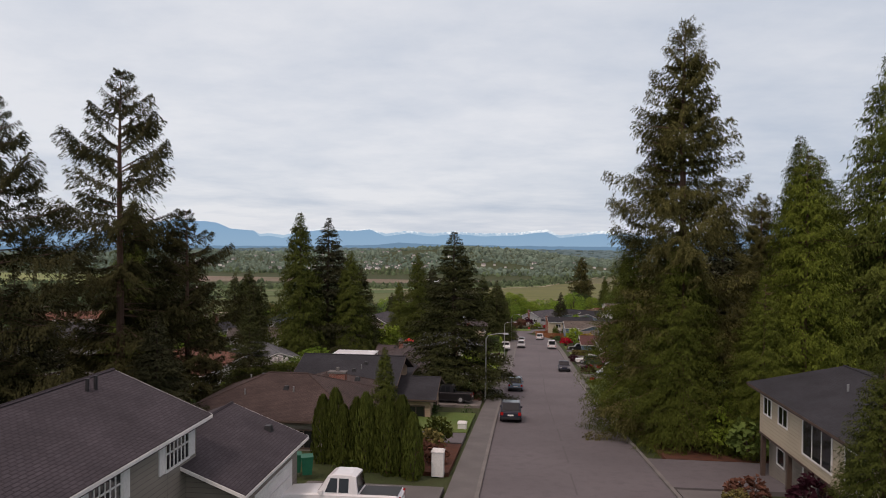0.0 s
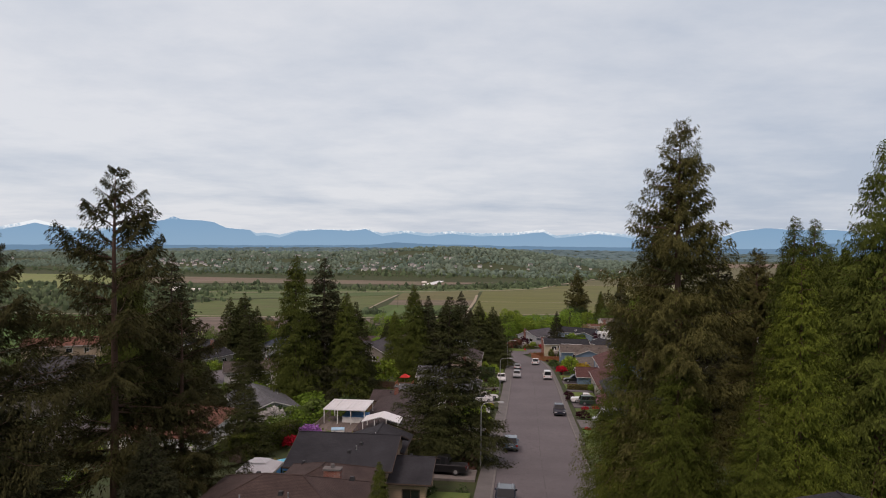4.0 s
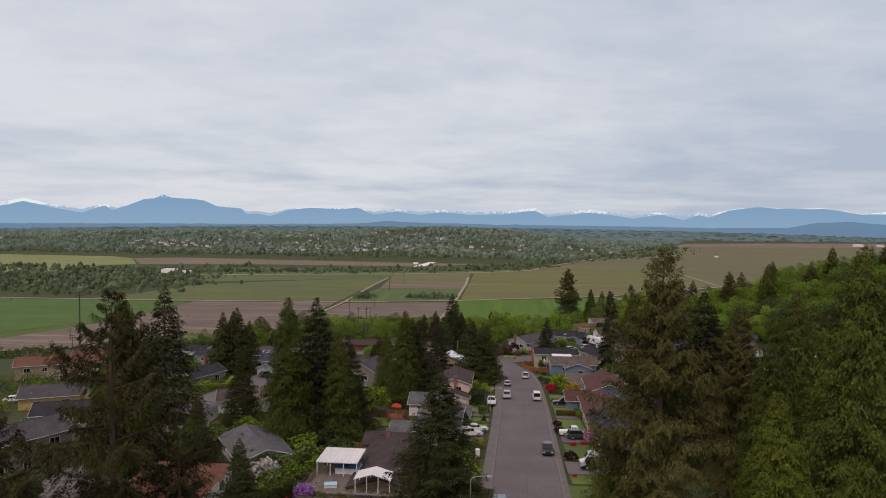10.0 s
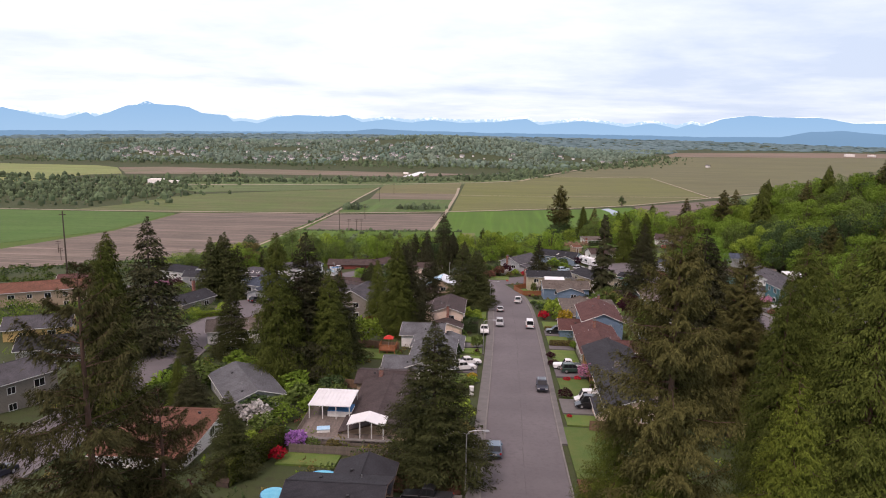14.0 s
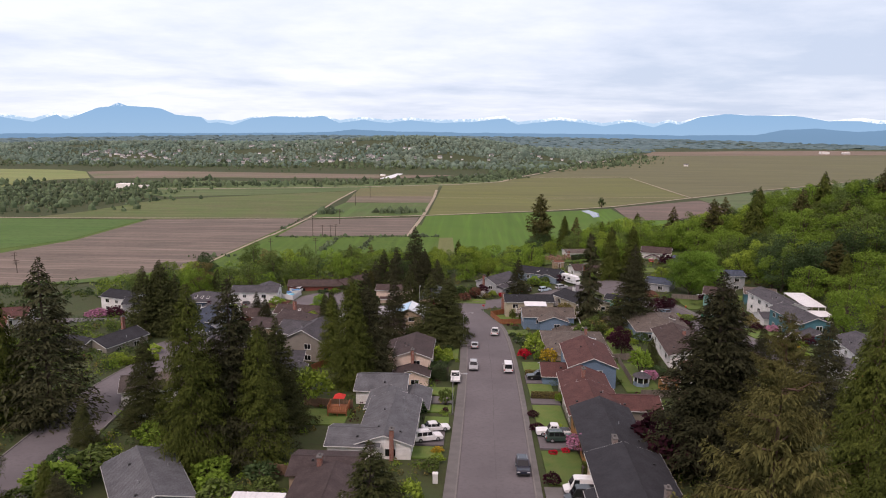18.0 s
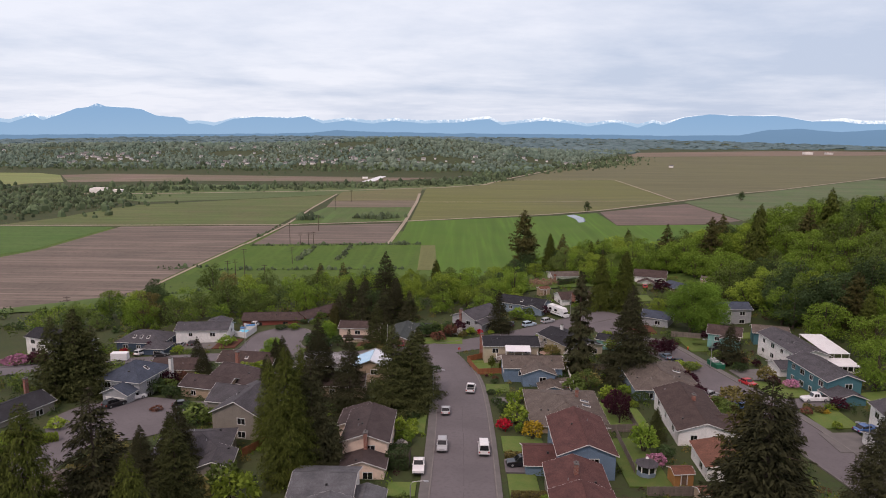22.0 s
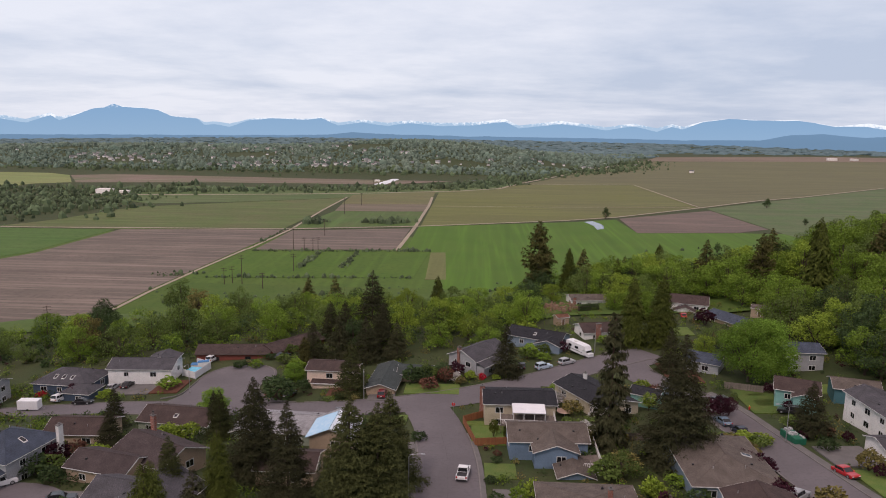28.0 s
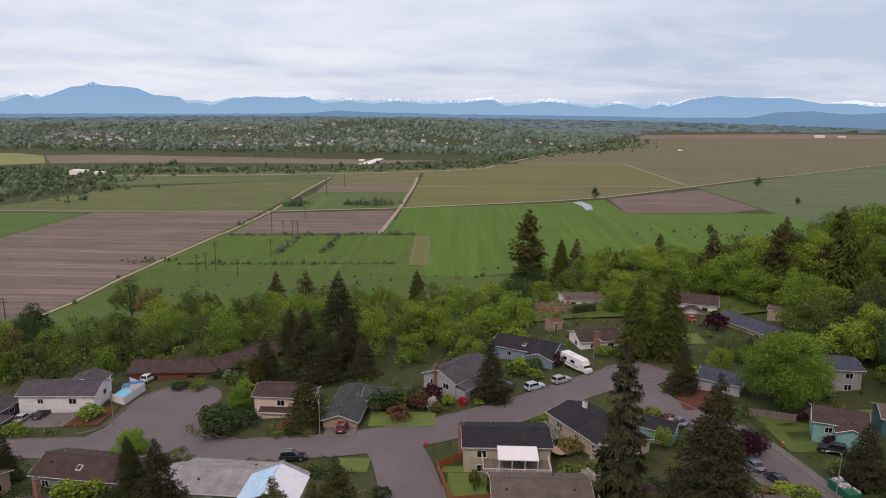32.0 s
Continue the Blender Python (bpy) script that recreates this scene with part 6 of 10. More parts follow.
car("sedan", 20.4, 279.3, 85, "navy", "dark car in the driveway", 0.1)
car("sedan", 51.5, 259.0, 120, "steel", "grey-blue car at the kerb")
car("sedan", 75.0, 325.5, 80, "red", "red car in front of the garage", 0.1)
car("suv", 78.5, 322.0, 60, "black", "dark car in the driveway", 0.1)
car("suv", -19.8, 243.8, 3, "navy", "dark estate car at the kerb")
car("sedan", -83.0, 266.5, 88, "silver", "silver car in the driveway", 0.1)
car("sedan", -79.8, 268.0, 88, "black", "black car in the driveway", 0.1)
car("suv", -92.0, 259.0, 75, "white", "white car in the driveway", 0.1)
car("sedan", -84.5, 255.5, 4, "black", "black car at the kerb")
car("suv", -65.5, 288.0, 80, "white", "white car under the carport", 0.1)
car("sedan", -46.0, 289.5, 50, "navy", "dark car in the driveway", 0.1)
car("sedan", -36.0, 259.5, 70, "grey", "grey car beside the shrubs", 0.1)
car("suv", -69.0, 197.0, 60, "black", "black SUV in the turning circle")
car("suv", -67.0, 202.0, 50, "white", "white car in the driveway", 0.1)
car("sedan", -54.5, 197.5, 20, "black", "black car in the driveway", 0.1)
car("sedan", -54.0, 138.5, 85, "white", "white car in the turning circle")
car("suv", -57.5, 75.5, 80, "navy", "dark blue car at the kerb")
car("suv", -13.2, 256.5, 88, "maroon", "dark red car under the carport", 0.1)
car("sedan", -109.0, 152.0, 20, "maroon", "red car in the driveway", 0.1)
car("sedan", -112.0, 149.5, 20, "white", "white car in the driveway", 0.1)


def motorhome(x, y, turn):
    t = thing("motorhome", place(x, y, gz(x, y) + 0.2, turn), "long white motorhome with a cab-over bunk, parked beside the house", "motorhome")
    Mesher().hexa([(-4.6, -1.22), (2.2, -1.22), (2.2, 1.22), (-4.6, 1.22)], 0.55, 3.15, [(-4.5, -1.15), (2.2, -1.15), (2.2, 1.15), (-4.5, 1.15)]).ob("body", WHITE_METAL, t)
    Mesher().hexa([(2.2, -1.2), (3.5, -1.1), (3.5, 1.1), (2.2, 1.2)], 2.05, 3.1, [(2.2, -1.15), (3.0, -1.0), (3.0, 1.0), (2.2, 1.15)]).ob("bunk", WHITE_METAL, t)
    Mesher().hexa([(2.2, -1.0), (4.6, -0.95), (4.6, 0.95), (2.2, 1.0)], 0.5, 1.35).hexa([(2.2, -0.98), (3.6, -0.93), (3.6, 0.93), (2.2, 0.98)], 1.35, 2.05).ob("cab", WHITE_METAL, t)
    Mesher().hexa([(3.6, -0.85), (3.66, -0.85), (3.66, 0.85), (3.6, 0.85)], 1.42, 2.0).ob("windscreen", GLASS, t)
    for s in (-1, 1):
        Mesher().box(-3.4, s * 1.23 - 0.02, 1.7, -2.2, s * 1.23 + 0.02, 2.4).ob("side_window", GLASS, t)
        Mesher().box(-0.8, s * 1.23 - 0.02, 1.7, 0.6, s * 1.23 + 0.02, 2.4).ob("side_window", GLASS, t)
        Mesher().box(-4.4, s * 1.23 - 0.015, 1.15, 2.1, s * 1.23 + 0.015, 1.3).ob("stripe", PAINTS["grey"], t)
        for wx in (-2.6, 3.4):
            Mesher().wheel((wx, s * 1.0, 0.36), 0.38, 0.26).ob("wheel", BLACK, t)
    Mesher().box(-2.2, -0.5, 3.15, -1.2, 0.5, 3.42).ob("air_conditioner", TRIM, t)


motorhome(37.0, 290.2, -58)


def box_trailer(x, y, turn, l, h, label):
    t = thing("trailer", place(x, y, gz(x, y) + 0.1, turn), label, "trailer")
    Mesher().box(-l / 2, -1.05, 0.45, l / 2, 1.05, h).ob("body", WHITE_METAL, t)
    for s in (-1, 1):
        Mesher().wheel((0, s * 1.08, 0.32), 0.32, 0.2).ob("wheel", BLACK, t)
    Mesher().tube([(l / 2, 0, 0.5), (l / 2 + 1.1, 0, 0.42)], 0.05, 6).ob("tow_bar", METAL, t)


box_trailer(-94.5, 251.0, 5, 4.6, 2.5, "white box trailer parked at the roadside")


def garden_canopy(x, y):
    """A dark-framed garden canopy with a white two-tier fabric top."""
    t = thing("garden_canopy", place(x, y, gz(x, y) + 0.05), "garden canopy with white fabric top and dark frame", "canopy")
    for sx in (-1.6, 1.6):
        for sy in (-1.5, 1.5):
            Mesher().box(sx - 0.06, sy - 0.06, -0.3, sx + 0.06, sy + 0.06, 2.2).ob("post", PLASTIC_BLACK, t)
    sq = lambda r: [(-r, -r * 0.94), (r, -r * 0.94), (r, r * 0.94), (-r, r * 0.94)]
    Mesher().hexa(sq(1.78), 2.0, 2.2).ob("valance", WHITE_METAL, t)
    Mesher().hexa(sq(1.78), 2.2, 2.75, sq(0.75)).ob("top", WHITE_METAL, t)
    Mesher().hexa(sq(0.85), 2.8, 3.05, sq(0.12)).ob("vent_top", WHITE_METAL, t)


garden_canopy(-24.0, 64.9)


def street_lamp(x, y, turn, h=7.4):
    t = thing("street_lamp", place(x, y, gz(x, y) + 0.15, turn), "tall galvanised street lamp with a curved arm", "street lamp", "street lamps")
    Mesher().tube([(0, 0, -0.3), (0, 0, h - 0.5)], [0.1, 0.06], 8).ob("pole", METAL, t)
    Mesher().tube([(0, 0, h - 0.55), (0.25, 0, h - 0.15), (0.8, 0, h), (2.0, 0, h + 0.12)], [0.05, 0.045, 0.04, 0.035], 6).ob("arm", METAL, t)
    hd = Mesher().hexa([(1.85, -0.12), (2.55, -0.1), (2.55, 0.1), (1.85, 0.12)], h + 0.02, h + 0.16, [(1.9, -0.06), (2.45, -0.05), (2.45, 0.05), (1.9, 0.06)]).ob("head", METAL, t)
    Mesher().box(1.98, -0.08, h - 0.02, 2.45, 0.08, h + 0.02).ob("lens", LAMP_CLEAR, hd)
    Mesher().box(-0.17, -0.17, -0.3, 0.17, 0.17, 0.1).ob("base", CONCRETE, t)


for x, y, tn in ((-3.6, 78.8, 0), (-2.9, 147.5, 0), (-2.0, 203.5, 0), (-17.3, 254.6, -80), (41.2, 291.3, -60), (66.9, 229.6, 180), (-61.5, 262.5, -90), (73.0, 172.0, 180)):
    street_lamp(x, y, tn)


def stop_sign(x, y, turn):
    t = thing("stop_sign", place(x, y, gz(x, y) + 0.1, turn), "red octagonal stop sign on a metal post", "road sign")
    Mesher().tube([(0, 0, -0.2), (0, 0, 2.6)], 0.035, 6).ob("post", METAL, t)
    ring = [(0.38 * math.cos(math.pi / 8 + i * math.pi / 4), 0.38 * math.sin(math.pi / 8 + i * math.pi / 4)) for i in range(8)]
    pl = Mesher(); pl.v = [(a, -0.05, 2.2 + b) for a, b in ring] + [(a, -0.03, 2.2 + b) for a, b in ring]
    pl.f = [tuple(range(8)), tuple(reversed(range(8, 16)))] + [(i, 8 + i, 8 + (i + 1) % 8, (i + 1) % 8) for i in range(8)]
    plate = pl.ob("plate", SIGN_RED, t)
    Mesher().box(-0.26, -0.062, 2.12, 0.26, -0.05, 2.28).ob("lettering", TRIM, plate)


stop_sign(3.6, 245.5, 180)


def hydrant(x, y):
    t = thing("fire_hydrant", place(x, y, gz(x, y) + 0.15), "yellow and red fire hydrant on the verge", "hydrant")
    Mesher().tube([(0, 0, -0.1), (0, 0, 0.55), (0, 0, 0.6)], [0.14, 0.14, 0.18], 10).ob("barrel", SIGN_RED, t)
    Mesher().tube([(0, 0, 0.6), (0, 0, 0.72), (0, 0, 0.82)], [0.17, 0.14, 0.04], 10).ob("bonnet", node_material("hydrant_yellow", (0.6, 0.4, 0.02), (0.5, 0.33, 0.02), 5, 0.5), t)
    Mesher().tube([(-0.25, 0, 0.42), (0.25, 0, 0.42)], 0.07, 8).ob("outlet", SIGN_RED, t)


hydrant(67.3, 248.5)


def fence(pts, h, mat, label, gap=0.0, board=0.16, group=""):
    """A board fence along a line: posts, rails and single boards that follow the ground."""
    line = resample(pts, 2.4)
    t = thing("fence", Matrix.Translation((line[0][0], line[0][1], gz(*line[0]))), label, "fence", group)
    ox, oy, oz = t.matrix_world.translation
    cnt = 0
    post = Mesher().box(-0.05, -0.05, -0.4, 0.05, 0.05, h + 0.08).mesh("post", mat)
    for p in line:
        o = new("post", post); o.parent = t; o.location = (p[0] - ox, p[1] - oy, gz(*p) - oz)
    for a, b in zip(line, line[1:]):
        d = math.dist(a, b)
        ang = math.atan2(b[1] - a[1], b[0] - a[0])
        za, zb = gz(*a), gz(*b)
        n = max(1, int(d / 0.3))
        plank = Mesher().box(-d / n * 0.465, -0.025, 0.04, d / n * 0.465, 0.025, h).mesh("board", mat)
        for i in range(n):
            u = (i + 0.5) / n
            o = new("board", plank)
            o.parent = t
            o.location = (a[0] + (b[0] - a[0]) * u - ox, a[1] + (b[1] - a[1]) * u - oy, za + (zb - za) * u - oz + 0.03 * ((i * 7) % 3 - 1))
            o.rotation_euler = (0, 0, ang)
        for zz in (0.35, h - 0.3):
            Mesher().tube([(a[0] - ox, a[1] - oy, za - oz + zz), (b[0] - ox, b[1] - oy, zb - oz + zz)], 0.05, 4).ob("rail", mat, t)
    return t


fence([(5.8, 240.5), (8.4, 227.6)], 1.6, WOOD_RED, "reddish cedar board fence round the corner garden")
fence([(8.4, 227.6), (14.5, 228.8)], 1.6, WOOD_RED, "reddish cedar board fence round the corner garden")
fence([(5.8, 240.5), (10.0, 244.2)], 1.6, WOOD_RED, "reddish cedar board fence round the corner garden")
fence([(27.5, 186), (38.0, 186.5), (38.5, 205)], 1.6, WOOD_GREY, "weathered grey board fence between gardens")
fence([(33.0, 160), (44.0, 160.5)], 1.6, WOOD_GREY, "weathered grey board fence between gardens")
fence([(33, 168), (33.5, 184)], 1.6, WOOD_GREY, "weathered grey board fence between gardens")
fence([(30, 232), (44, 231), (56, 229)], 1.6, WOOD_GREY, "weathered grey board fence between gardens")
fence([(66.5, 262), (74, 258.5), (79, 262)], 1.7, WOOD_GREY, "weathered board fence behind the lawn")
fence([(-28, 120), (-22, 118.5)], 1.6, WOOD, "brown board fence behind the house")
fence([(-30, 150), (-21, 149)], 1.6, WOOD, "brown board fence behind the house")
fence([(-27, 88.5), (-14, 88)], 1.2, WOOD_GREY, "weathered fence below the deck")
fence([(13.5, 102.5), (24, 102)], 1.7, WOOD, "brown board fence beside the driveway")
fence([(-34, 172), (-30, 181)], 1.6, WOOD_RED, "reddish board fence beside the taupe house")
for s in ((-69.0, 275.8, -64.3, 272.8), (-64.3, 272.8, -63.4, 281.2), (-63.4, 281.2, -68.8, 285.2)):
    fence([(s[0], s[1]), (s[2], s[3])], 1.9, WHITE_METAL, "white vinyl fence round the pool yard")


def shrub(key, x, y, h, wide, label, group=""):
    if len(label.split()) < 4:
        label += " in a front garden"
    t = plant("shrub", BUSH[key], x, y, h, wide, label, "shrub", group, None, ("foliage", "stem"))
    return t


def hedge(x0, y0, x1, y1, h, w, key, label):
    """A clipped hedge: a box of leaf blades along a line."""
    r = np.random.default_rng(int(abs(x0 * 13 + y0 * 7)) + 1)
    L = math.dist((x0, y0), (x1, y1))
    n = int(90 * (L * h * 2 + L * w))
    u, k = r.uniform(0, L, n), r.integers(0, 3, n)
    v = np.where(k == 0, -w / 2, np.where(k == 1, w / 2, r.uniform(-w / 2, w / 2, n))) + r.normal(0, 0.06, n)
    z = np.where(k == 2, h, r.uniform(0.05, h, n)) + r.normal(0, 0.06, n)
    c, s = (x1 - x0) / L, (y1 - y0) / L
    x, y = x0 + c * u - s * v, y0 + s * u + c * v
    pts = np.stack([x - x0, y - y0, z + land(x, y) - gz(x0, y0)], 1)
    nrm = np.where((k == 2)[:, None], np.array([0, 0, 1.0]), np.stack([-s * np.sign(v), c * np.sign(v), np.zeros(n)], 1))
    ln = r.uniform(0.16, 0.32, n)
    me = blades("foliage", pts, nrm * 0.6 + r.normal(0, 0.7, pts.shape), nrm + r.normal(0, 0.4, pts.shape), ln, ln * 0.65, LEAF[key], 0.05)
    t = thing("hedge", Matrix.Translation((x0, y0, gz(x0, y0))), label, "hedge")
    new("foliage", me).parent = t
    core = Mesher()
    q = w * 0.4
    core.hexa([(s * q, -c * q), (c * L + s * q, s * L - c * q), (c * L - s * q, s * L + c * q), (-s * q, c * q)], min(0, gz(x1, y1) - gz(x0, y0)) - 0.1, h * 0.8 + min(0, gz(x1, y1) - gz(x0, y0))).ob("stem", BARK, t)


# lawns, drives and beds
for a in ((-10.6, 55.6, -4.0, 67.0), (-9, 93, -4.1, 112), (-8.5, 127, -3.9, 131.5), (-7.6, 140, -3.4, 145.5), (-8.3, 148, -3.2, 152), (-7.5, 158, -3, 163), (-7.5, 185, -2.9, 196),
          (10.5, 104.5, 16.2, 109.5), (11.2, 119, 16.8, 131), (11.6, 141.5, 16.8, 153.5), (11.7, 158.5, 16.5, 167), (11.7, 176.5, 19.3, 184), (31, 163, 38, 183), (33, 188, 41, 204), (54, 185, 60, 199), (56.5, 208, 59, 226),
          (6.6, 239.2, 13.3, 241.5), (7.6, 228.4, 14.2, 239.0), (10.0, 212.5, 15.5, 219.0), (9.7, 84.3, 16.0, 103.5), (67.5, 246, 76, 261), (71.5, 203.5, 80, 216), (73, 186, 80, 195), (-8.5, 257.8, 4.5, 264.5), (-12, 238.5, -6, 244), (88, 196, 100, 206), (70, 250, 74, 258),
          (-27.5, 84.0, -20, 88), (-30, 140, -21, 148), (84, 258, 100, 264), (66.5, 306, 73, 314), (-82, 204, -76, 222)):
    x0, y0, x1, y1 = a
    apron("lawn", min(x0, x1), y0, max(x0, x1), y1, LAWN, "mown green front lawn", 0.17)
for a, mt, lb in (((-11.4, 27.0, -3.9, 37.5), CONCRETE, "concrete driveway with a parked pickup"), ((-10.6, 50.8, -4.0, 55.2), ASPHALT, "grey asphalt driveway before the lawn"), ((-7.8, 41, -4.0, 50.4), BARKDUST, "bed of bark mulch beside the evergreens"), ((-10.0, 72.5, -3.9, 77.5), GRAVEL, "gravel driveway beside the lawn"), ((-8.2, 132.3, -3.8, 139.6), ASPHALT, "dark driveway beside the lawn"),
                  ((-12, 153, -3.2, 157), CONCRETE, "pale concrete driveway"), ((10.4, 110.2, 18, 118), CONCRETE, "pale concrete driveway with parked vans"), ((11.2, 132.2, 17, 140.6), ASPHALT, "dark driveway beside the lawn"),
                  ((11.6, 154.2, 17, 157.6), ASPHALT, "dark driveway beside the lawn"), ((11.6, 167.6, 19.6, 173), ASPHALT, "dark driveway beside the lawn"), ((11.3, 204, 16.6, 208), CONCRETE, "concrete driveway beside the lawn"), 
                  ((70.5, 217.5, 79, 227), CONCRETE, "pale concrete driveway"), ((72, 196.5, 81.5, 202.5), ASPHALT, "dark driveway beside the lawn"), ((71, 176, 78, 184), CONCRETE, "concrete driveway beside the lawn"), ((-16.6, 253.4, -10.4, 258.5), CONCRETE, "concrete driveway under the carport"),
                  ((9.9, 48.2, 18.5, 52.5), BARKDUST, "bed of red-brown bark mulch under the trees"), ((8.6, 40.0, 19.0, 48.0), ASPHALT, "grey asphalt driveway before the house"), ((9.9, 52.7, 14, 62), BARKDUST, "bed of bark mulch under the trees"), ((9.6, 62.2, 15, 84), BARKDUST, "bed of red-brown bark mulch under the cedars"), ((-13, 77.8, -4.1, 88), BARKDUST, "bare earth under the spruce"),
                  ((8.7, 30, 13, 39.5), CONCRETE, "concrete driveway beside the lawn"), ((-82, 262, -72, 269.3), CONCRETE, "concrete driveway beside the lawn"), ((-72, 262.5, -64.8, 271.8), BARKDUST, "raised bed of bark mulch"), ((-42.4, 258.5, -35, 265), BARKDUST, "planted island of bark mulch"),
                  ((-57, 196, -47, 201), CONCRETE, "concrete driveway beside the lawn"), ((55.2, 265.5, 63.5, 281), BARKDUST, "bare bed inside the road's bend"), ((-27, 258, -20, 263.5), BARKDUST, "planted bed before the house")):
    apron("driveway" if "drive" in lb else "bed", *a, mt, lb, 0.19)
# the bare earth bank below the far house
bank = Mesher()
rb = random.Random(4)
for i in range(60):
    x, y = rb.uniform(33, 43), rb.uniform(336, 350)
    r0 = rb.uniform(0.5, 1.6)
    z = gz(x, y)
    bank.hexa([(x + r0 * math.cos(k) * rb.uniform(0.7, 1.2), y + r0 * math.sin(k) * rb.uniform(0.7, 1.2)) for k in (0, 1.2, 2.4, 3.6, 4.9)], z - 0.5, z + rb.uniform(0.3, 1.8),
              [(x + 0.5 * r0 * math.cos(k), y + 0.5 * r0 * math.sin(k)) for k in (0, 1.2, 2.4, 3.6, 4.9)])
tagged(bank.ob("earth_bank", EARTH), "heaps of bare orange-brown earth below the far house", "earth", kind="stuff")

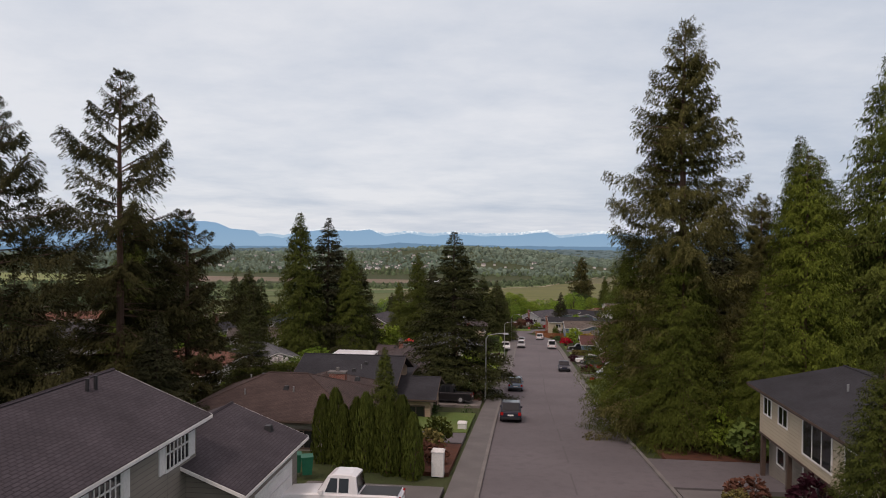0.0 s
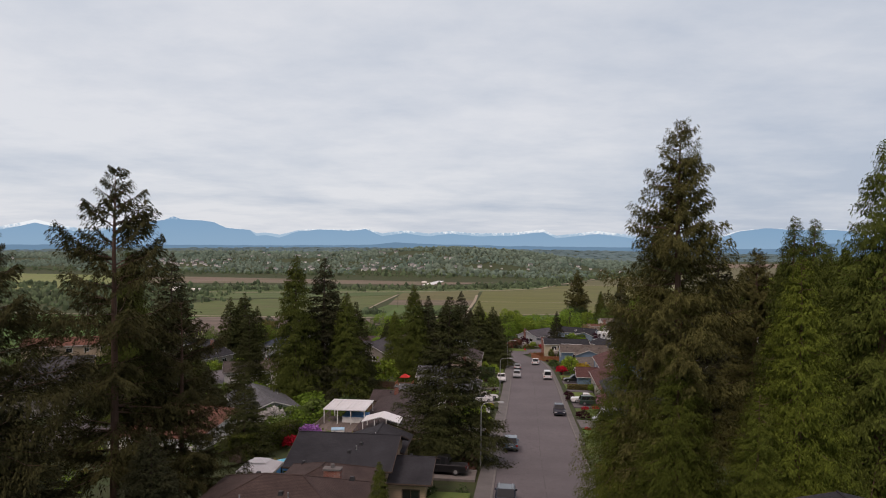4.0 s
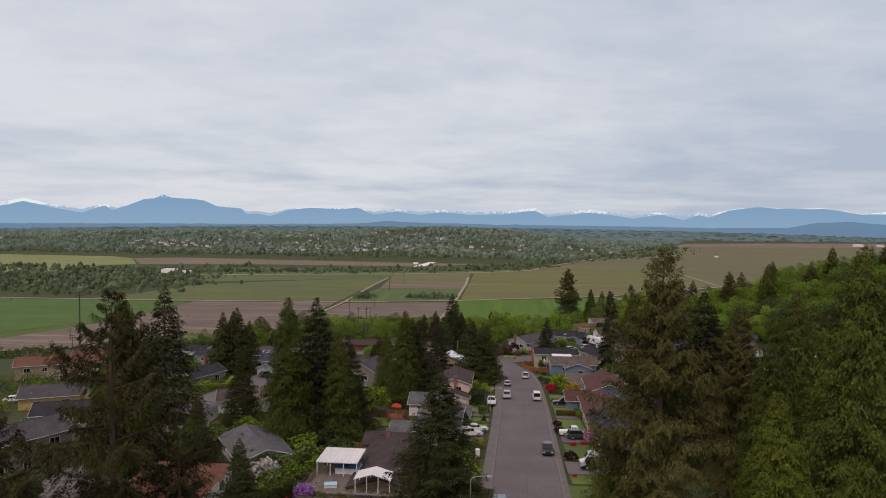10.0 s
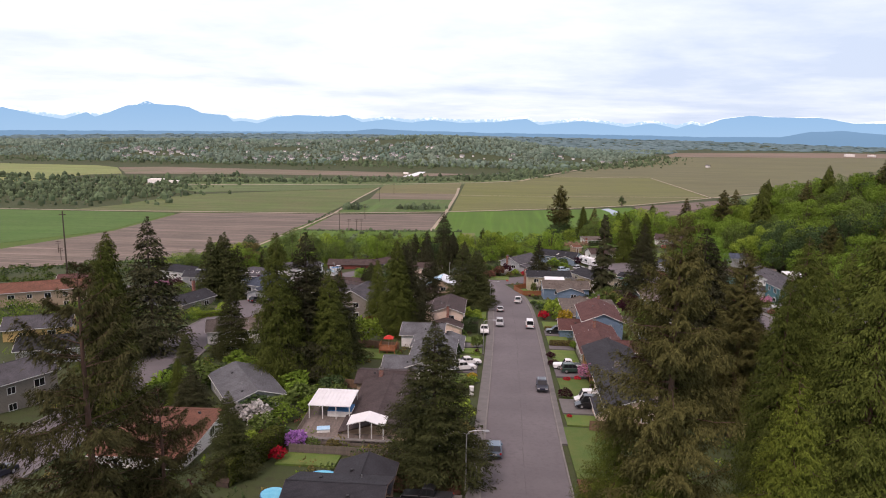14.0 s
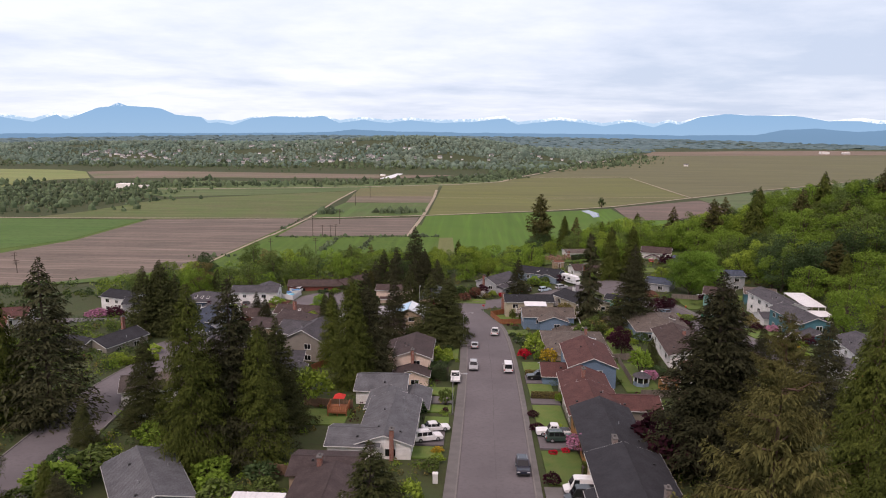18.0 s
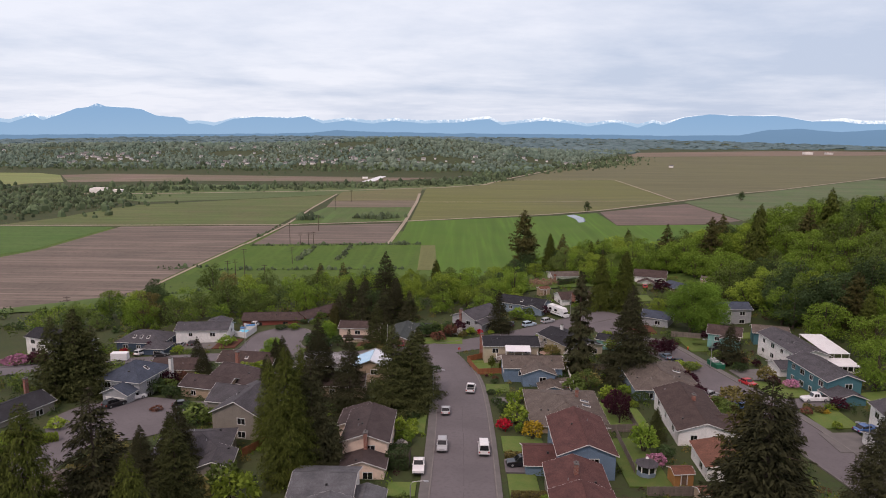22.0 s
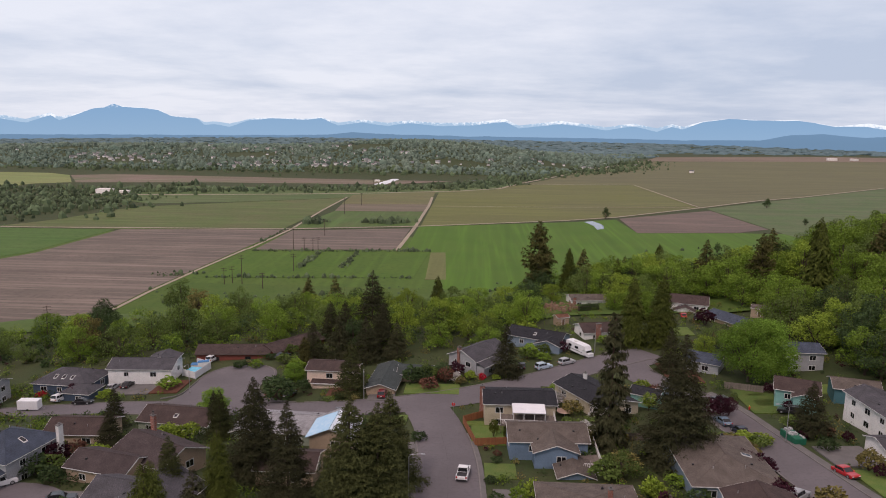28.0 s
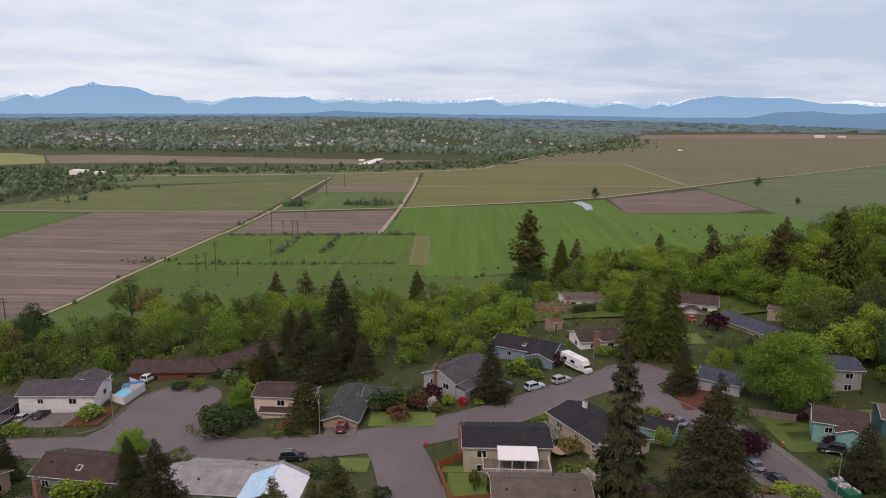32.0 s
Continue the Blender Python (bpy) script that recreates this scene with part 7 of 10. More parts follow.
# shrubs and small trees of the gardens
for key, x, y, h, w, lb in (
        ("plum", 11.6, 111.0 + 8.6, 1.7, 1.5, "round clipped dark purple barberry"), ("plum", 11.3, 147.2, 1.3, 1.6, "round clipped dark purple barberry"), ("plum", 11.4, 140.6, 1.3, 2.0, "clipped dark purple hedge shrub"),
        ("pink", 17.0, 131.0, 3.6, 1.05, "large rhododendron in pink bloom"), ("red", 13.0, 130.3, 0.8, 1.8, "low azalea in red bloom"), ("red", 15.0, 131.2, 0.8, 1.8, "low azalea in red bloom"), ("red", 11.2, 108.5, 0.7, 1.3, "low red flowering shrub"),
        ("lime", 15.0, 141.2, 1.2, 1.4, "bright green shrub"), ("maple", 17.0, 156.0, 1.8, 1.2, "green shrub by the wall"), ("red", 12.4, 187.5, 2.6, 1.15, "azalea covered in red bloom"), ("gold", 17.6, 183.0, 4.0, 0.95, "bright golden-yellow shrub"),
        ("lime", 15.0, 191.0, 4.8, 1.1, "round lime-green shrub tree"), ("box", 13.2, 199.0, 2.2, 1.3, "round clipped green shrub"), ("maple", 15.2, 203.0, 3.0, 1.0, "green shrub"), ("box", 11.8, 203.5, 1.8, 1.3, "round clipped green shrub"),
        ("lime", 17.5, 205.5, 3.2, 1.0, "bright green shrub"), ("box", 13.0, 195.0, 1.4, 1.5, "low green shrub"), ("maple", 15.5, 186.6, 2.0, 1.2, "green shrub"), ("box", 11.0, 211.0, 1.3, 1.6, "low green shrub"), ("thuja", 14.5, 231.0, 3.4, 0.45, "slim upright evergreen"),
        ("box", 12.2, 219.5, 1.4, 1.4, "low green shrub"), ("rust", 12.5, 223, 1.2, 1.4, "reddish shrub"),
        ("box", -8.6, 65.4, 1.5, 1.8, "rounded clipped green shrub"), ("olive", -7.6, 47.6, 1.2, 1.5, "yellow-flowering low shrub"), ("gold", -7.0, 49.4, 1.1, 1.5, "low yellow-flowering shrub"), ("thuja", -5.6, 49.2, 2.5, 0.8, "conical green shrub"),
        ("olive", -5.8, 46.2, 2.0, 1.2, "rounded brownish-green shrub"), ("rust", -5.4, 43.5, 1.8, 1.2, "bronze shrub"), ("white", -5.6, 92.0, 3.4, 1.15, "tall shrub in white bloom"), ("lime", -6.2, 103.0, 4.6, 1.2, "feathery yellow-green tree"),
        ("olive", -5.0, 97.0, 2.6, 1.3, "yellow-green shrub"), ("lime", -7.2, 109.5, 4.2, 1.1, "feathery yellow-green tree"), ("alder", -5.2, 122.0, 2.2, 1.3, "green shrub"), ("lime", -4.4, 126.0, 1.4, 1.6, "clipped yellow-green shrub"), ("gold", -4.6, 129.6, 1.0, 1.8, "clipped golden shrub"),
        ("box", -9.0, 145.6, 3.0, 1.2, "rounded dark green shrub"), ("alder", -4.3, 152.8, 3.2, 0.9, "small green tree on the verge"), ("plum", -4.2, 148.6, 1.0, 1.2, "low purple shrub"), ("lime", -5.2, 184.0, 2.0, 1.4, "bright green shrub"), ("white", -6.6, 177.5, 1.8, 1.3, "shrub in white bloom"),
        ("alder", -6.6, 181.0, 2.2, 1.3, "green shrub"), ("lime", -5.4, 187.2, 2.4, 1.0, "upright lime-green shrub"), ("box", -6.0, 193.0, 2.0, 1.6, "green shrub"),
        ("lilac", -26.6, 90.3, 2.6, 1.1, "rhododendron in lilac bloom"), ("red", -27.6, 85.6, 1.9, 1.2, "azalea in red bloom"), ("alder", -24.6, 90.3, 1.5, 1.5, "green shrub below the deck"), ("box", -28.6, 91.8, 2.4, 1.2, "green shrub"), ("olive", -21.8, 90.6, 1.3, 1.6, "low olive shrub below the deck"), ("alder", -33.0, 96.0, 2.8, 1.4, "green shrub"), ("maple", -31.5, 101.0, 2.6, 1.5, "green shrub"),
        ("alder", -33.5, 104.0, 3.0, 1.4, "green shrub"), ("white", -35.0, 99.5, 3.2, 1.4, "shrub with scattered white flowers"), ("maple", -29.0, 106.0, 2.4, 1.6, "green shrub"), ("box", -31.0, 84.5, 2.4, 1.3, "green shrub"), ("lime", -33.5, 90.0, 2.2, 1.5, "yellow-green shrub"),
        ("alder", -26.0, 112.0, 2.8, 1.5, "green shrub"), ("box", -28.0, 117.0, 3.0, 1.4, "green shrub"), ("maple", -33.0, 112.0, 3.2, 1.3, "green shrub"),
        ("alder", 17.5, 46.5, 3.4, 1.3, "spreading green shrub"), ("lime", 14.2, 51.5, 3.6, 1.0, "light green small tree"), ("box", 18.8, 50.2, 3.6, 1.3, "dark green laurel"), ("alder", 15.8, 49.0, 3.2, 1.2, "green shrub"), ("rust", 12.0, 38.0, 1.6, 1.3, "bronze shrub"),
        ("olive", 10.9, 36.2, 1.2, 1.4, "yellowish shrub"), ("plum", 14.4, 35.6, 2.2, 1.1, "bare reddish shrub"), ("box", 13.2, 31.0, 1.8, 1.4, "green shrub"), ("maple", 16.0, 57.0, 3.8, 1.2, "green shrub"), ("alder", 20.5, 56.5, 3.6, 1.3, "green shrub"),
        ("maple", -68.5, 266.5, 3.0, 1.9, "low spreading bright green maple"), ("box", -39.8, 261.5, 4.6, 1.55, "dense rounded dark shrub"), ("box", -37.6, 256.8, 4.6, 1.6, "dense rounded dark shrub"), ("box", -33.0, 261.5, 3.6, 1.0, "dense rounded dark shrub"),
        ("maple", -38.5, 276.0, 4.2, 1.3, "bright green shrub"), ("lime", -52.0, 290.5, 1.8, 1.6, "green shrub before the red house"), ("box", -49.0, 288.5, 1.8, 1.8, "green shrub before the red house"), ("alder", -44.5, 294.0, 2.8, 1.5, "green shrub before the red house"),
        ("rust", 1.0, 266.0, 4.2, 1.0, "copper-leaved small tree"), ("alder", -3.5, 266.5, 4.6, 1.2, "dark green shrub"), ("box", -7.0, 265.5, 4.8, 1.1, "dark green conical shrub"), ("white", 3.2, 267.0, 2.6, 1.3, "shrub in pale bloom"), ("red", 10.0, 270.2, 1.4, 1.4, "red flowering shrub"),
        ("lime", 7.0, 269.0, 2.4, 1.3, "yellow-green shrub"), ("olive", 4.6, 265.4, 2.0, 1.4, "olive shrub"), ("white", 25.5, 251.5, 4.2, 1.0, "tree in white bloom"), ("alder", 23.8, 256.0, 3.2, 1.4, "green shrub"), ("maple", 26.5, 259.5, 2.6, 1.4, "green shrub"),
        ("alder", 27.5, 236.0, 3.4, 1.5, "green shrub"), ("white", 30.0, 232.5, 3.6, 1.3, "shrub in cream bloom"), ("olive", 28.0, 228.5, 4.4, 1.3, "yellow-green shrub"), ("lime", 37.0, 205.0, 3.0, 1.2, "bright yellow-green shrub"), ("alder", 30.5, 213.0, 4.0, 1.4, "green shrub"),
        ("olive", 34.0, 216.0, 3.8, 1.4, "yellow-green shrub"), ("plum", 35.5, 196.0, 5.2, 1.0, "dark purple-leaved small tree"), ("plum", 56.5, 214.5, 3.6, 1.3, "purple-leaved small maple"), ("lime", 40.5, 200.0, 1.8, 1.3, "bright green shrub"), ("maple", 36.8, 177.0, 5.4, 0.9, "green garden tree"),
        ("pink", 37.5, 171.0, 2.6, 1.3, "shrub in pale pink bloom"), ("box", 40.0, 175.0, 2.2, 1.4, "green shrub"), ("plum", 55.5, 204.0, 3.2, 1.3, "purple-leaved shrub"), ("alder", 58.5, 195.0, 2.8, 1.4, "green shrub at the kerb"), ("alder", 57.5, 199.0, 2.6, 1.4, "green shrub at the kerb"),
        ("olive", 57.5, 223.0, 2.6, 1.8, "yellow-green hedge shrub"), ("olive", 56.0, 227.0, 2.8, 1.8, "yellow-green hedge shrub"), ("plum", 57.0, 243.0, 5.0, 1.0, "purple-leaved street tree"), ("lime", 47.5, 262.0, 2.6, 1.4, "yellow-green shrub"), ("lime", 60.5, 281.5, 4.4, 1.3, "bright yellow-green tree"),
        ("plum", 79.0, 316.5, 5.2, 1.2, "purple-leaved tree before the house"), ("plum", 33.0, 293.0, 3.2, 1.3, "purple-leaved shrub beside the motorhome"), ("alder", 27.0, 291.0, 3.2, 1.4, "green shrub"), ("maple", 23.0, 288.5, 4.0, 1.3, "green shrub"),
        ("plum", 75.5, 213.5, 2.2, 1.4, "round purple shrub"), ("pink", 78.2, 210.5, 2.4, 1.4, "azalea in pale pink bloom"), ("plum", 80.8, 195.6, 2.6, 1.4, "round purple shrub"), ("olive", 75.0, 196.5, 1.2, 1.8, "low yellow-green shrub"), ("gold", 77.0, 193.5, 1.0, 1.8, "low yellow shrub"),
        ("red", 80.5, 170.5, 2.6, 1.3, "red-leaved shrub"), ("lime", 75.5, 186.0, 1.6, 1.3, "bright green shrub"), ("box", 72.5, 225.5, 2.6, 1.4, "green shrub beside the drive"), ("plum", 70.5, 231.0, 1.8, 1.3, "purple shrub"), ("rust", 76.0, 233.0, 2.2, 1.4, "bronze shrub"),
        ("lime", -47.0, 226.5, 3.4, 1.4, "lime-green small tree"), ("rust", -62.0, 214.0, 3.4, 1.3, "dark copper shrub"), ("alder", -62.5, 208.0, 3.4, 1.3, "green shrub"), ("box", -60.0, 204.0, 3.0, 1.3, "green shrub"), ("lime", -57.5, 213.5, 2.6, 1.3, "yellow-green shrub"),
        ("red", -98.5, 261.5, 1.8, 1.6, "red flowering shrub"), ("plum", -90.0, 261.5, 3.4, 1.3, "purple-leaved small tree"), ("pink", -121.0, 244.5, 4.0, 1.6, "tree in pink blossom"), ("plum", -118.0, 250.0, 4.4, 1.4, "purple-leaved tree"), ("lime", -73.5, 183.5, 2.4, 1.6, "bright green shrub"),
        ("lime", -78.5, 176.5, 2.2, 1.6, "bright green shrub"), ("maple", -46.5, 127.0, 3.2, 1.6, "bright green shrub"), ("lime", -52.0, 122.0, 2.6, 1.5, "bright green shrub"), ("maple", -50.0, 131.0, 3.0, 1.6, "bright green shrub"), ("white", -45.5, 125.0, 1.8, 1.4, "white flowering shrub"),
        ("lime", -28.5, 152.0, 6.6, 0.95, "bright green small tree"), ("alder", -32.5, 158.0, 5.4, 1.0, "grey-green small tree"), ("olive", -34.5, 152.0, 6.0, 0.8, "yellow-brown small tree"), ("olive", -52.0, 155.0, 6.5, 1.1, "pale yellow-green small tree"), ("plum", -20.5, 171.0, 3.4, 1.2, "purple shrub"),
        ("plum", 28.8, 131.0, 7.0, 1.15, "large purple-leaved plum tree"), ("plum", 29.5, 124.0, 7.0, 1.1, "large purple-leaved plum tree"), ("maple", -42.0, 192.5, 2.4, 2.0, "green hedge shrub"), ("box", -45.0, 195.0, 2.2, 1.8, "green hedge shrub"), ("rust", -48.0, 199.0, 1.4, 2.0, "reddish groundcover shrub")):
    shrub(key, x, y, h, w, lb)
hedge(11.8, 157.9, 18.0, 158.0, 1.2, 1.3, "olive", "clipped golden-green hedge beside the drive")
hedge(11.8, 174.3, 18.2, 174.3, 0.9, 0.9, "olive", "clipped hedge beside the drive")
hedge(-8.6, 170.0, -4.6, 170.0, 3.0, 4.5, "box", "tall clipped dark green hedge")
hedge(-31.2, 76.5, -29.0, 90.5, 2.8, 1.9, "thuja", "tall green hedge along the garden")
hedge(16.0, 121.4, 20.0, 121.6, 2.4, 1.2, "thuja", "green hedge between houses")
hedge(-79.5, 171.5, -70.0, 178.0, 1.4, 1.8, "lime", "clipped green hedge along the turning circle")
hedge(43.0, 336.0, 50.0, 338.0, 2.4, 1.2, "box", "clipped green hedge beside the lawn")
hedge(-23.5, 257.5, -18.5, 257.0, 0.9, 1.0, "olive", "low hedge before the house")
# the row of upright evergreens beside the pickup
for i in range(9):
    x, y = -12.2 + i * 0.78, 43.2 - i * 0.42 + 0.5 * (i % 2)
    plant("thuja", BUSH["column"], x, y, 4.3 + 0.5 * math.sin(i * 2.1), 0.34, "tall narrow evergreen in a clipped row", "shrub", "row of upright evergreens", None, ("foliage", "stem"))
conifer("cedar", -8.9, 46.5, 7.6, 0.9, "small young conifer behind the evergreen row", "spruce_tree")

# trees round the houses above the bend
for key, x, y, h, w, lb in (("maple_far", 61, 329, 11, 1.2, "bright green tree beside the white house"), ("alder_far", 66, 345, 12, 1.2, "green tree behind the white house"), ("lime_far", 58, 342, 9, 1.2, "yellow-green tree behind the white house"),
                            ("maple_far", 98, 338, 13, 1.2, "bright green tree at the wood's edge"), ("maple_far", 102, 312, 14, 1.2, "bright green tree at the wood's edge"), ("alder_far", 104, 296, 14, 1.2, "green tree at the wood's edge"),
                            ("lime_far", 99, 287, 12, 1.2, "yellow-green tree behind the grey house"), ("maple_far", 84, 292, 9, 1.1, "green tree between the grey houses"), ("alder_far", 74, 294, 8, 1.2, "green tree beside the lawn"),
                            ("maple_far", 92, 355, 14, 1.2, "bright green tree behind the white house"), ("alder_far", 78, 358, 13, 1.2, "green tree behind the white house"), ("lime_far", 36, 357, 8, 1.3, "yellow-green tree beside the earth bank"),
                            ("lime_far", 24, 334, 8, 1.4, "yellow-green tree above the black-roofed house"), ("maple_far", 16, 322, 9, 1.3, "green tree above the black-roofed house"), ("alder_far", 12, 305, 8, 1.2, "green tree behind the grey house"),
                            ("maple_far", 104, 248, 13, 1.2, "bright green tree behind the teal house"), ("alder_far", 107, 268, 14, 1.2, "green tree behind the grey house"), ("maple_far", 106, 228, 13, 1.2, "bright green tree behind the patio roof"),
                            ("lime_far", 103, 206, 10, 1.2, "yellow-green tree behind the teal house")):
    plant("broadleaf_tree", BROAD[key], x, y, h, w, lb, "tree")

for key, x, y, h, w, lb in (("maple", -54.0, 112.0, 4.0, 1.8, "green bushes beside the side road"), ("alder", -51.5, 117.0, 4.2, 1.7, "green bushes beside the side road"), ("box", -56.0, 118.5, 3.4, 1.6, "dark green bush beside the side road"),
                            ("alder", -53.5, 106.0, 3.4, 1.6, "green bushes beside the side road"), ("red", -60.5, 108.0, 3.0, 1.2, "dark red shrub at the road's edge"), ("maple", -34.5, 116.0, 3.6, 1.6, "green bush behind the grey house"),
                            ("alder", -31.0, 109.5, 3.4, 1.6, "green bush behind the grey house"), ("box", -36.5, 103.5, 3.0, 1.8, "dark green bush behind the grey house"), ("white", -38.0, 100.5, 2.6, 1.5, "bush flecked with white flowers")):
    shrub(key, x, y, h, w, lb)
plant("tree", BROAD["olive"], -52.8, 163.5, 7.5, 1.1, "wispy yellow-green tree coming into leaf", "tree")

